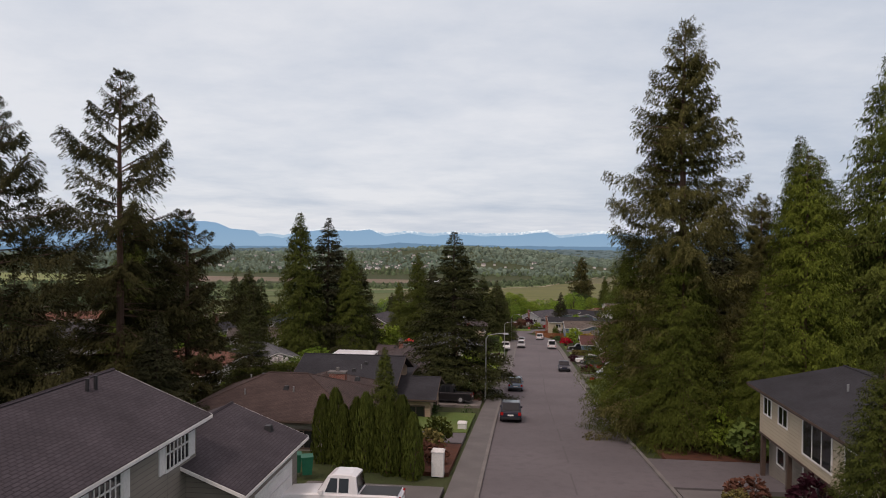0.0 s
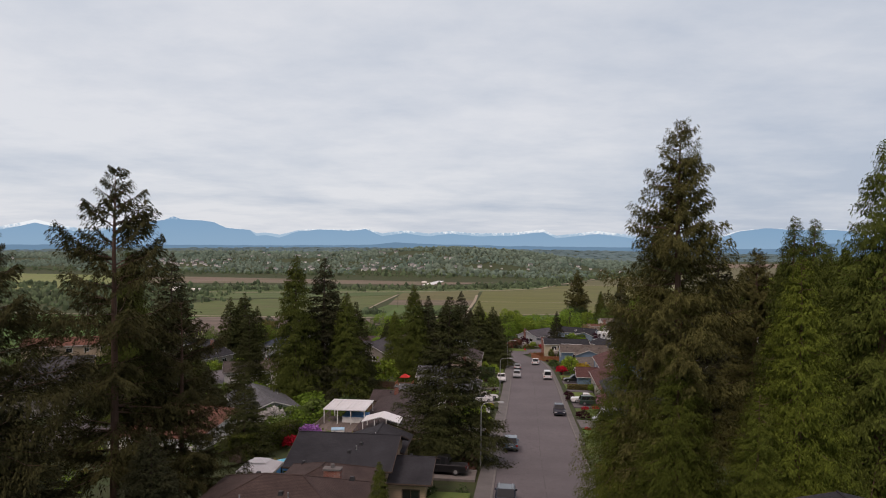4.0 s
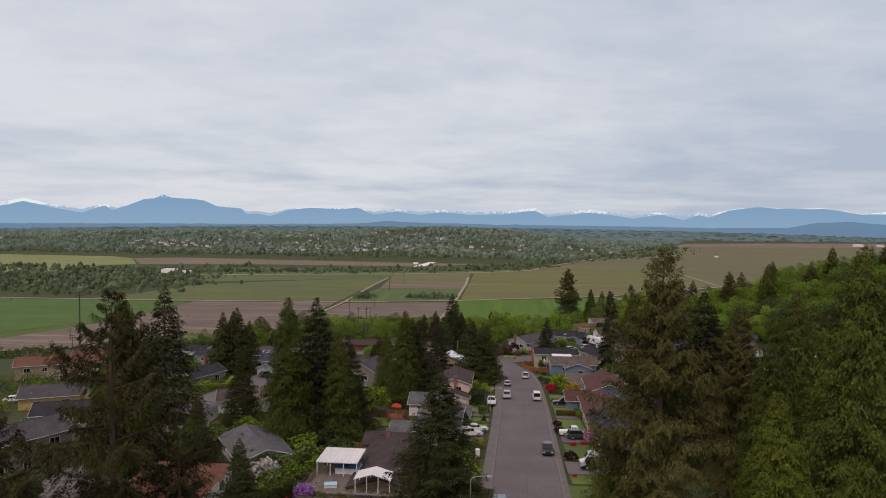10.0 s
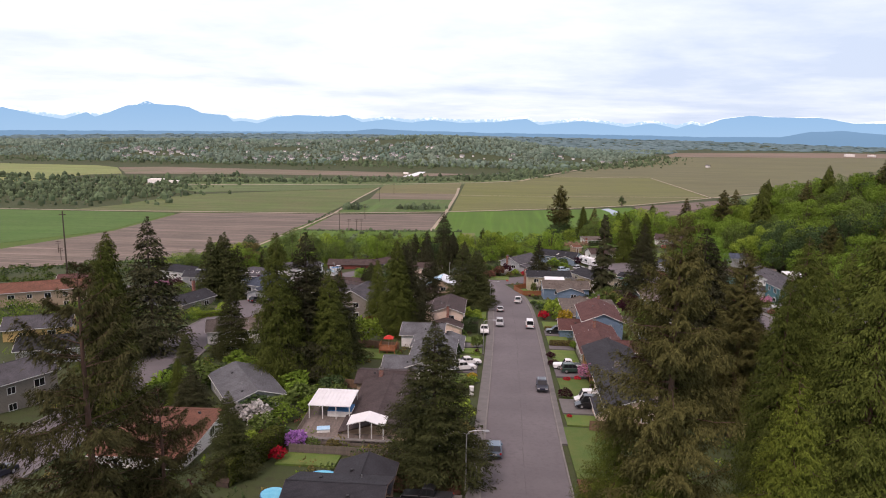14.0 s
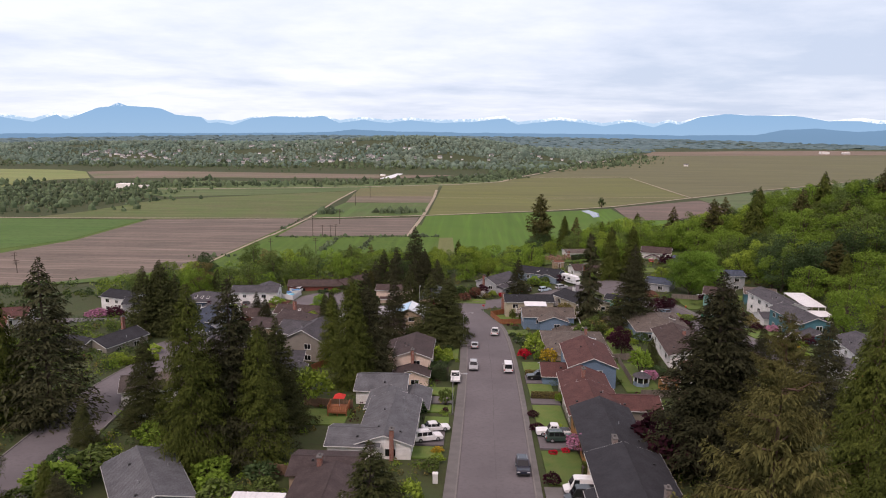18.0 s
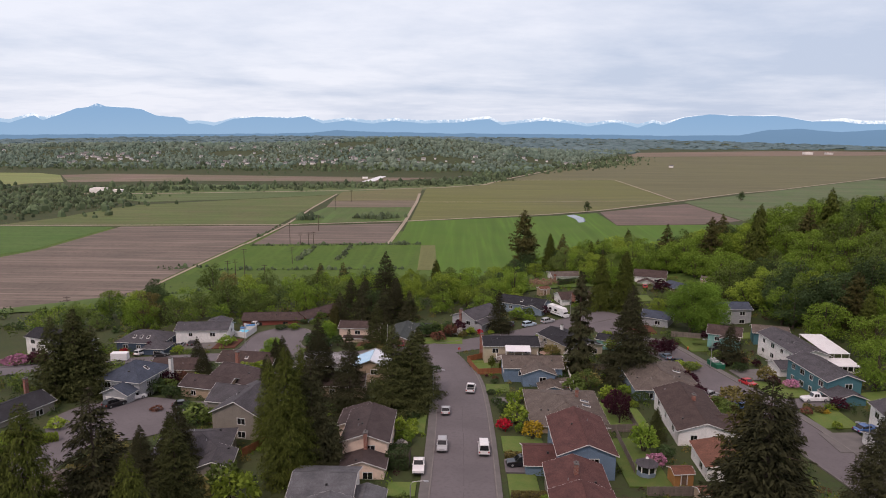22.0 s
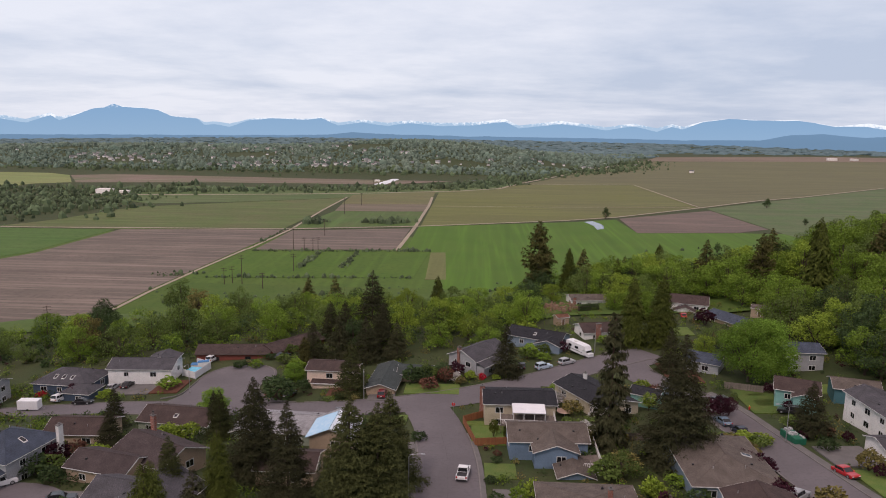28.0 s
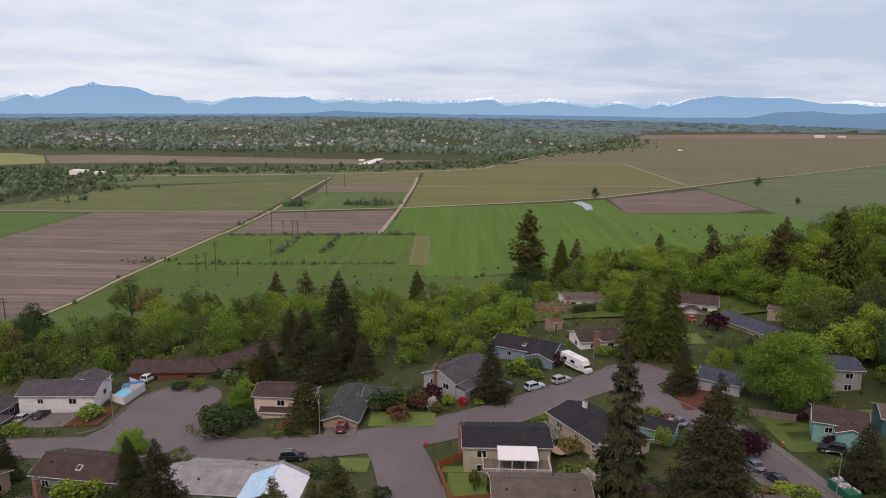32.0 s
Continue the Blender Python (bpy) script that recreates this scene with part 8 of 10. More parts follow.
# more garden plants and trees: kind, leaf, place, height, breadth
for kind_, key, x, y, h, w, lb in (
        ("C", "dark", -99.0, 240.0, 7.5, 1.2, "rounded dark conifer beside the road"), ("S", "box", -64.7, 207.0, 4, 1.3, "dark green shrub beside the driveway"),
        ("S", "plum", -63.2, 210.7, 4.5, 1.1, "dark copper-leaved shrub by the house"), ("S", "alder", -47.6, 188.3, 4.2, 1.7, "spreading dark green bush beside the drive"),
        ("S", "box", -50.9, 192.1, 3.2, 1.6, "dark green bush beside the drive"), ("S", "alder", -44.4, 187.8, 3.6, 1.4, "green bush by the taupe house"),
        ("S", "lime", -57.8, 214.7, 2.8, 1.4, "yellow-green shrub below the chimney"), ("S", "lime", -49.6, 224.5, 3.2, 1.4, "bright lime-green shrub between roofs"),
        ("S", "lime", -7.7, 185.3, 3.2, 0.9, "conical lime-green shrub on the verge"), ("S", "maple", -6.4, 180.0, 2.6, 1.5, "green shrub on the verge"),
        ("S", "plum", -105.4, 251.9, 3.5, 1.3, "purple-leaved tree in front of the house"), ("S", "rust", -2.6, 260.8, 3.4, 1.3, "bronze shrub beside the grey-green roof"),
        ("S", "rust", -59.1, 195.0, 1.2, 2.2, "low russet ground cover by the drive"), ("S", "box", -69.4, 202.3, 2.4, 1.6, "green shrubs beside the parked cars"),
        ("B", "maple", -47.0, 240.5, 7.5, 1.0, "round mid-green tree behind the low house"), ("B", "alder", -38.7, 240.1, 4.6, 1.2, "round green tree behind the sage house"),
        ("C", "dark", -44.4, 234.0, 8.5, 1.1, "dark conifer behind the low house"), ("S", "box", -4.4, 265.3, 4.6, 1.1, "dense dark shrub beside the carport house"),
        ("S", "box", 0.1, 268.6, 4.4, 1.2, "dense dark shrub beside the carport house"), ("S", "plum", 3.6, 270.8, 4, 1.1, "copper-leaved shrub by the grey house"),
        ("S", "alder", -25.4, 254.8, 1.3, 2.0, "low clipped green shrub before the house"), ("S", "olive", -19.8, 255.2, 1.2, 2.2, "low clipped olive shrub before the house"),
        ("S", "box", -23.1, 255.9, 1.6, 1.4, "small green shrub before the house"), ("B", "maple", -37.4, 269.5, 5.2, 1.2, "bright green round tree beside the pink house"),
        ("C", "dark", -36.1, 285.2, 12, 1.3, "broad dark conifer behind the pink house"), ("C", "dark", -28.8, 284.9, 14, 1.3, "broad dark conifer behind the pink house"),
        ("C", "dark", -21.4, 283.7, 13, 1.35, "broad dark conifer behind the pink house"), ("C", "dark", -13.2, 285.5, 11, 1.4, "broad dark conifer behind the carport house"),
        ("C", "dark", -18.5, 293.2, 14, 1.3, "broad dark conifer behind the carport house"), ("C", "fir", -37.4, 280.5, 9, 1.3, "olive conifer at the clump's edge"),
        ("S", "maple", -50.9, 281.1, 2.2, 1.8, "clipped green shrub before the red-roofed house"), ("S", "box", -55.4, 281.3, 2.0, 2.0, "clipped green shrub before the red-roofed house"),
        ("S", "alder", -44.0, 284.4, 2.8, 1.7, "green bush at the end of the red-roofed house"), ("S", "lime", -81.3, 259.6, 2.4, 1.6, "yellow-green bush beside the drive"),
        ("S", "lime", -51.5, 227.6, 2.8, 1.5, "lime-green shrub before the low house"), ("C", "dark", -65.1, 234.0, 9, 1.1, "dark conifer beside the road"),
        ("S", "box", -2.6, 229.4, 2.0, 1.5, "green shrub at the verge"), ("B", "olive", -106.6, 297.6, 13, 0.9, "tall brownish tree coming into leaf on the slope"),
        ("C", "dark", -100.9, 297.3, 9, 1.2, "dark conifer on the slope behind the houses"), ("B", "alder_far", -80.8, 305.9, 15, 1.05, "tall grey-green broadleaf tree on the slope"),
        ("B", "alder_far", -71.8, 308.8, 10, 1.1, "grey-green broadleaf tree on the slope"), ("B", "lime_far", -2.9, 311.1, 13, 1.2, "yellow-green broadleaf tree on the slope"),
        ("B", "maple_far", -14.6, 313.9, 10, 1.2, "bright green broadleaf tree on the slope"), ("B", "alder", 32.5, 212.1, 6, 1.2, "spreading olive-green garden tree"),
        ("S", "lime", 36.5, 206.5, 3.2, 1.2, "yellow-green shrub in the back garden"), ("B", "plum", 35.5, 190.7, 7.5, 0.95, "dark purple-leaved plum in the back garden"),
        ("C", "spruce", 40.2, 181.8, 7, 1.1, "young conifer in the back garden"), ("S", "box", 43.0, 204.0, 2.6, 1.5, "green shrubs beside the fence"),
        ("B", "plum", 54.1, 216.2, 4.5, 1.0, "purple-leaved tree before the low house"), ("S", "olive", 61.1, 200.9, 4, 1.3, "wispy olive-green shrub at the kerb"),
        ("S", "plum", 55.8, 206.2, 3, 1.3, "purple-leaved shrub beside the parked cars"), ("B", "plum", 61.7, 183.2, 5, 1.0, "purple-leaved tree at the kerb"),
        ("C", "dark", 64.0, 181.3, 9.5, 1.2, "dark conifer beside the side street"), ("S", "alder", 55.4, 229.1, 2, 2.6, "clipped green hedge shrub along the fence"),
        ("S", "lime", 58.7, 228.8, 2.2, 2.4, "clipped green hedge shrub along the fence"), ("S", "alder", 61.1, 227.2, 2.4, 1.6, "clipped green hedge shrub along the fence"),
        ("B", "maple_far", 101.5, 268.0, 13.0, 1.1, "large spring-green maple below the woods"), ("B", "maple_far", 110.0, 272.0, 15.0, 1.1, "large spring-green maple below the woods"),
        ("B", "lime_far", 104.0, 288.0, 15.0, 1.0, "large fresh green tree at the wood's edge"), ("B", "maple_far", 94.9, 207.5, 13.5, 0.9, "tall leafy green tree beside the long house"),
        ("B", "blossom", 33.9, 241.7, 4.6, 1.1, "tree in white blossom between gardens"), ("B", "blossom", 28.7, 256.0, 4.4, 1.2, "tree in pale blossom beside the corner house"),
        ("B", "plum", 59.6, 244.0, 5.4, 1.0, "purple-leaved tree at the kerb"), ("S", "olive", 74.7, 215.8, 4, 1.1, "brownish-green small tree before the white house"),
        ("S", "rust", 73.4, 193.4, 1.6, 1.6, "bronze shrub in the front bed"), ("S", "lime", 79.3, 195.3, 1.4, 1.8, "low yellow-green shrub in the front bed"),
        ("S", "olive", 76.3, 194.0, 1.4, 1.8, "low olive shrub in the front bed"), ("S", "plum", 78.4, 229.9, 2, 1.2, "purple shrub beside the driveway"),
        ("S", "maple", 41.5, 210.4, 2, 1.8, "green shrub in the back garden"), ("S", "box", 28.5, 223.2, 2.4, 1.6, "green shrub beside the deck steps"),
        ("S", "alder", 33.0, 228.2, 3, 1.6, "green shrub between the gardens"), ("S", "thuja", 12.0, 232.7, 4, 0.45, "slim upright evergreen beside the fence"),
        ("S", "olive", 29.2, 247.8, 3, 1.5, "yellow-green shrub behind the deck"), ("B", "lime", 46.0, 248.7, 4.4, 1.2, "bright lime-green shrub tree beside the mint house"),
        ("S", "rust", 49.5, 257.5, 3, 1.2, "reddish small tree at the kerb"), ("B", "lime", 68.8, 284.9, 7, 1.15, "bright lime-green tree behind the road"),
        ("C", "dark", 78.1, 292.2, 7, 1.3, "dark rounded conifer behind the road"), ("S", "alder", 71.1, 237.3, 3, 1.2, "green bush beside the kerb"),
        ("S", "lime", 59.8, 230.3, 2, 2.2, "yellow-green clipped shrub along the kerb"), ("S", "lime", 62.3, 229.6, 2, 2.2, "yellow-green clipped shrub along the kerb"),
        ("S", "alder", 22.4, 287.8, 3.2, 1.5, "green shrub before the black-roofed house"), ("S", "maple", 26.6, 285.1, 2.4, 1.7, "bright green shrub before the black-roofed house"),
        ("S", "box", 11.1, 275.5, 4.2, 1.1, "dark green conical shrub by the grey house"), ("S", "olive", 7.0, 270.0, 1.6, 1.8, "olive shrub in the front bed"),
        ("S", "red", 9.9, 268.8, 1.0, 1.5, "low shrub in red bloom"), ("S", "lime", 13.5, 269.8, 1.3, 1.8, "low green shrub in the front bed"),
        ("S", "alder", 25.5, 255.1, 2.6, 1.5, "green shrub beside the corner house"), ("S", "lime", 29.0, 238.2, 2.0, 2.2, "low yellow-green hedge shrub by the fence"),
        ("S", "alder", 32.4, 239.6, 2.2, 2.0, "low green hedge shrub by the fence"), ("B", "blossom", 30.0, 232.6, 4, 1.1, "pale blossoming shrub beside the fence"),
        ("S", "plum", 75.3, 258.9, 2.2, 1.3, "purple shrub beside the fence"), ("S", "plum", 75.4, 248.2, 2.2, 1.2, "dark purple shrub at the porch"),
        ("B", "plum", 61.8, 245.1, 4.6, 1.0, "purple-leaved tree at the kerb"), ("S", "maple", 45.1, 299.3, 3, 1.4, "green shrub beside the brick chimney"),
        ("B", "olive", 123.3, 655.0, 9, 0.8, "yellowish upright tree behind the pale house"), ("B", "lime_far", 11.8, 312.4, 8, 1.3, "bright green tree above the earth bank"),
        ("S", "lime", 24.4, 316.7, 3, 2.4, "bright green scrub above the earth bank"), ("S", "maple", 19.9, 309.4, 3, 2.4, "bright green scrub above the earth bank")):
    if kind_ == "C":
        conifer(key, x, y, gz(x, y) + h, w, lb, "conifer")
    elif kind_ == "B":
        plant("tree", BROAD[key], x, y, h, w, lb, "tree")
    else:
        shrub(key, x, y, h, w, lb)

# decks, patios, sheds and other garden things
def patio_roof(x0, y0, x1, y1, z, floor, label, posts=4, tilt=0.0):
    t = thing("patio_cover", Matrix.Translation(((x0 + x1) / 2, (y0 + y1) / 2, floor)), label, "patio cover")
    a, b, h = (x1 - x0) / 2, (y1 - y0) / 2, z - floor
    r = Mesher().slab([(-a, -b, h), (a, -b, h), (a, b, h + tilt), (-a, b, h + tilt)], 0.12).ob("roof", WHITE_METAL, t)
    n = int((x1 - x0) / 0.6)
    for i in range(n):
        u = -a + (i + 0.5) * 2 * a / n
        Mesher().slab([(u - 0.03, -b, h + 0.05), (u + 0.03, -b, h + 0.05), (u + 0.03, b, h + tilt + 0.05), (u - 0.03, b, h + tilt + 0.05)], 0.05).ob("rib", WHITE_METAL, r)
    for i in range(posts):
        u = -a + 0.15 + i * (2 * a - 0.3) / (posts - 1)
        Mesher().box(u - 0.06, -b + 0.1, -1.0, u + 0.06, -b + 0.22, h - 0.1).ob("post", TRIM, t)
        if i in (0, posts - 1):
            Mesher().box(u - 0.06, b - 0.22, -1.0, u + 0.06, b - 0.1, h + tilt - 0.12).ob("post", TRIM, t)
    return t


def deck(x0, y0, x1, y1, z, label, rail=True, material=None, railmat=None, sides="swe", skirt=0.0):
    material, railmat = material or WOOD, railmat or WOOD
    t = thing("deck", Matrix.Translation((x0, y0, z)), label, "deck")
    w, d = x1 - x0, y1 - y0
    n = int(w / 0.3)
    for i in range(n):
        Mesher().box(i * w / n, 0, -0.06, (i + 0.94) * w / n, d, 0).ob("plank", material, t)
    for x, y in ((0.1, 0.1), (w - 0.1, 0.1), (0.1, d - 0.1), (w - 0.1, d - 0.1), (w / 2, 0.1)):
        Mesher().box(x - 0.08, y - 0.08, -4.5, x + 0.08, y + 0.08, -0.06).ob("post", material, t)
    Mesher().box(0, -0.04, -0.3, w, 0, -0.05).ob("beam", material, t)
    if skirt:
        # upright boards below the front edge, and a broad pale bench along it
        board = Mesher().box(0.006, -0.075, -skirt, 0.19, -0.045, -0.32).mesh("skirt_board", WOOD)
        for i in range(int(w / 0.2)):
            o = new("skirt_board", board)
            o.parent = t
            o.location = (i * 0.2, 0, 0)
        for i in range(4):
            Mesher().box(0.02, -0.07 + i * 0.17, 0.42, w - 0.02, 0.08 + i * 0.17, 0.47).ob("bench_board", KERB, t)
        for i in range(8):
            Mesher().box(0.2 + i * (w - 0.5) / 7, 0.0, 0, 0.3 + i * (w - 0.5) / 7, 0.5, 0.42).ob("bench_leg", material, t)
    if rail:
        runs = [p for k, p in (("s", ((0, 0), (w, 0))), ("w", ((0, 0), (0, d))), ("e", ((w, 0), (w, d)))) if k in sides]
        bal = Mesher().box(-0.03, -0.03, 0, 0.03, 0.03, 0.95).mesh("baluster", railmat)
        for a, b in runs:
            m = max(2, int(math.dist(a, b) / 0.3))
            for i in range(m + 1):
                o = new("baluster", bal)
                o.parent = t
                o.location = (a[0] + (b[0] - a[0]) * i / m, a[1] + (b[1] - a[1]) * i / m, 0)
            Mesher().tube([(a[0], a[1], 0.97), (b[0], b[1], 0.97)], 0.06, 4).ob("handrail", railmat, t)
    return t


deck(-27.4, 92.0, -14.0, 103.5, -5.0, "weathered raised timber deck behind the house", material=WOOD_GREY, railmat=WOOD_GREY, sides="w", skirt=1.6)
patio_roof(-27.4, 99.2, -21.2, 105.6, -2.9, -5.0, "white ribbed metal patio roof on posts")
gz_can = thing("canopy", Matrix.Translation((-17.8, 94.6, -5.0)), "small white gabled canopy over the deck door", "canopy")
Mesher().slab([(-2.6, -1.6, 2.2), (-2.6, 1.6, 2.2), (0, 1.6, 2.95), (0, -1.6, 2.95)][::-1], 0.1).slab([(2.6, 1.6, 2.2), (2.6, -1.6, 2.2), (0, -1.6, 2.95), (0, 1.6, 2.95)][::-1], 0.1).ob("roof", WHITE_METAL, gz_can)
for sx in (-2.4, -0.8, 0.8, 2.4):
    Mesher().box(sx - 0.06, -1.5, 0, sx + 0.06, -1.38, 2.85 - abs(sx) * 0.27).ob("post", TRIM, gz_can)
    Mesher().box(sx - 0.06, 1.4, 0, sx + 0.06, 1.5, 2.85 - abs(sx) * 0.27).ob("post", TRIM, gz_can)


def spa(x, y, z, turn, mat, label, l=2.2, w=2.0, h=0.85):
    t = thing("hot_tub", place(x, y, z, turn), label, "hot tub")
    Mesher().hexa([(-l / 2, -w / 2), (l / 2, -w / 2), (l / 2, w / 2), (-l / 2, w / 2)], 0, h, [(-l / 2 + 0.05, -w / 2 + 0.05), (l / 2 - 0.05, -w / 2 + 0.05), (l / 2 - 0.05, w / 2 - 0.05), (-l / 2 + 0.05, w / 2 - 0.05)]).ob("shell", TRIM, t)
    Mesher().hexa([(-l / 2, -w / 2), (l / 2, -w / 2), (l / 2, w / 2), (-l / 2, w / 2)], h, h + 0.12).ob("cover", mat, t)


spa(-23.0, 101.5, -5.0, 0, CANVAS_BLUE, "hot tub with a blue cover on the deck", 3.6, 2.6)
spa(-24.2, 95.4, -5.0, 12, TARP_BLUE, "small light blue paddling tub on the deck", 1.8, 1.2, 0.35)


def paddling_pool(x, y, r, label):
    t = thing("paddling_pool", place(x, y, gz(x, y) + 0.12), label, "pool")
    ring = lambda q: [(q * math.cos(k * math.pi / 12), q * math.sin(k * math.pi / 12)) for k in range(24)]
    Mesher().hexa(ring(r), 0, 0.7).ob("wall", CANVAS_BLUE, t)
    Mesher().hexa(ring(r * 0.94), 0.7, 0.72).ob("water", POOL, t)


paddling_pool(-20.2, 78.6, 2.0, "round above-ground pool with turquoise water behind the house")
paddling_pool(-24.4, 73.8, 1.4, "round turquoise pool behind the house")
spa(-66.2, 277.6, gz(-66.2, 277.6) + 0.1, -8, POOL, "rectangular pool with bright blue water in the fenced yard", 4.2, 3.8, 0.8)
spa(-65.6, 281.8, gz(-65.6, 281.8) + 0.1, 25, CANVAS_BLUE, "blue water slide and pool toys", 3.0, 1.6, 1.8)
spa(-68.0, 282.4, gz(-68.0, 282.4) + 0.1, 10, CANVAS_BLUE, "blue covered tub in the pool yard", 2.4, 2.0, 0.9)
deck(13.4, 234.6, 24.4, 239.6, -16.6, "white-railed timber deck on the corner house", material=WOOD_GREY, railmat=TRIM)
patio_roof(15.8, 235.2, 22.4, 239.5, -14.35, -16.6, "white metal awning over the deck", tilt=0.25)
deck(27.2, 216.5, 30.5, 227.5, -16.2, "white-railed deck with steps beside the blue house", material=WOOD_GREY, railmat=TRIM, sides="se")
st = thing("steps", Matrix.Translation((28.8, 216.2, -16.3)), "white-railed outdoor steps down from the deck", "steps")
for i in range(9):
    Mesher().box(-0.7, -0.28 * (i + 1), -0.19 * (i + 1), 0.7, -0.28 * i, -0.19 * (i + 1) + 0.05).ob("tread", WOOD_RED, st)
for s in (-0.75, 0.75):
    Mesher().tube([(s, 0, 0.9), (s, -2.5, -0.8)], 0.05, 4).ob("handrail", TRIM, st)
    Mesher().tube([(s, 0, 0.05), (s, -2.5, -1.7)], 0.1, 4).ob("stringer", TRIM, st)
deck(-24.6, 144.2, -21.2, 147.6, -9.6, "small red-stained deck behind the house", material=WOOD_RED, railmat=WOOD_RED)
um = thing("parasol", Matrix.Translation((-22.8, 146.2, -9.6)), "closed-in red canvas canopy on the deck", "parasol")
Mesher().hexa([(-1.0, -1.0), (1.0, -1.0), (1.0, 1.0), (-1.0, 1.0)], 2.0, 2.6, [(-0.15, -0.15), (0.15, -0.15), (0.15, 0.15), (-0.15, 0.15)]).ob("canopy", CANVAS_RED, um)
Mesher().tube([(0, 0, 0), (0, 0, 2.1)], 0.04, 6).ob("pole", METAL, um)
patio_roof(93.4, 226.0, 99.2, 240.3, -10.4, gz(96, 233), "broad white patio roof behind the long house", tilt=0.5)
sunroom = thing("sunroom", Matrix.Translation((95.8, 222.8, gz(95.8, 222.8))), "white-framed glazed sunroom behind the house", "sunroom")
hs = -11.6 - gz(95.8, 222.8)
Mesher().slab([(-3, -2.6, hs), (3, -2.6, hs), (3, 2.6, hs + 0.3), (-3, 2.6, hs + 0.3)], 0.15).ob("roof", WHITE_METAL, sunroom)
Mesher().box(-2.8, -2.4, -0.5, 2.8, 2.4, 0.9).ob("base_wall", TRIM, sunroom)
for i in range(5):
    x = -2.7 + i * 1.35
    Mesher().box(x - 0.1, -2.45, 0.9, x + 0.1, -2.3, hs - 0.1).ob("post", TRIM, sunroom)
Mesher().box(-2.7, -2.36, 0.9, 2.7, -2.33, hs - 0.1).ob("glazing", GLASS, sunroom)
Mesher().box(-2.7, 2.0, 0.9, 2.7, 2.2, hs).ob("back_wall", TRIM, sunroom)
# the tarpaulin on the pale roof
TARP_WHITE = node_material("white_sheeting", (0.66, 0.7, 0.73), (0.56, 0.62, 0.67), 0.5, 0.45, (0.5, 0.56, 0.62), 2, 0.4, 3)
tp = HOUSES["TARP"]
tz = -13.4 - gz(-17.6, 223.5)
tagged(Mesher().slab([(3.5, -4.5, tz + 0.0), (3.5, -0.2, tz + 1.93), (-4.9, -0.2, tz + 1.93), (-4.9, -4.5, tz + 0.0)], 0.04).ob("tarpaulin", TARP_WHITE, tp), "white plastic sheeting fixed over the roof")
tagged(Mesher().slab([(-4.9, 4.4, tz + 0.02), (-4.9, -0.2, tz + 1.9), (3.5, -0.2, tz + 1.9), (3.5, 4.4, tz + 0.02)], 0.04).ob("tarpaulin", TARP_BLUE, tp), "pale blue tarpaulin fixed over the roof")


def gazebo(x, y):
    t = thing("gazebo", place(x, y, gz(x, y) + 0.05), "small blue-grey eight-sided garden pavilion", "gazebo")
    ring = lambda r: [(r * math.cos(k * math.pi / 4), r * math.sin(k * math.pi / 4)) for k in range(8)]
    Mesher().hexa(ring(1.6), 0, 0.9).ob("base_wall", WALLS["bluegrey"], t)
    for k in range(8):
        px_, py_ = ring(1.55)[k]
        Mesher().box(px_ - 0.08, py_ - 0.08, 0.9, px_ + 0.08, py_ + 0.08, 2.1).ob("post", TRIM, t)
    Mesher().hexa(ring(1.42), 0.9, 2.1).ob("glazing", GLASS, t)
    Mesher().hexa(ring(1.95), 2.1, 3.0, ring(0.25)).ob("roof", ROOFS["mid"], t)
    Mesher().hexa(ring(0.3), 3.0, 3.3, ring(0.05)).ob("finial", TRIM, t)


gazebo(34.8, 167.5)


def shed(x, y, turn, l, w, h, roof, wall, label):
    t = thing("shed", place(x, y, gz(x, y), turn), label, "shed")
    block(t, Matrix.Identity(4), l, w, h, ROOFS[roof], WALLS[wall], "gable", 0.4, 0.2, 0.6)
    door(t, on_wall(Matrix.Identity(4), l / 2, w / 2, "s", 0, 0.1), WOOD, 0.9, 1.85)


shed(39.6, 165.0, 8, 3.2, 2.6, 2.1, "rust", "cedar", "small cedar garden shed with tan roof")
shed(41.5, 158.0, 8, 3.0, 2.6, 2.0, "rust", "tan", "small tan garden shed")
shed(98.5, 324.0, -30, 5, 4, 2.6, "taupe", "tan", "tan garden shed at the wood's edge")
shed(35.5, 322.0, 20, 4, 3, 2.4, "rust", "tan", "small rust-roofed outbuilding by the earth bank")


def dumpster(x, y, turn):
    t = thing("skip_container", place(x, y, gz(x, y) + 0.12, turn), "dark green steel skip heaped with pale rubbish at the kerb", "skip")
    Mesher().hexa([(-2.4, -1.1), (2.4, -1.1), (2.4, 1.1), (-2.4, 1.1)], 0.1, 1.3).ob("body", GREEN_STEEL, t)
    for i in range(6):
        for s in (-1, 1):
            Mesher().box(-2.2 + i * 0.85, s * 1.1 - 0.05, 0.15, -2.1 + i * 0.85, s * 1.1 + 0.05, 1.3).ob("rib", GREEN_STEEL, t)
    r = random.Random(2)
    for i in range(14):
        a, b, c = r.uniform(-2, 2), r.uniform(-0.8, 0.8), r.uniform(0.2, 0.5)
        Mesher().hexa([(a - c, b - c * 0.6), (a + c, b - c * 0.7), (a + c * 0.8, b + c * 0.6), (a - c * 0.9, b + c * 0.5)], 1.2, 1.35 + r.uniform(0.1, 0.4)).ob("rubbish", RUBBISH, t)


dumpster(68.6, 230.5, 100)


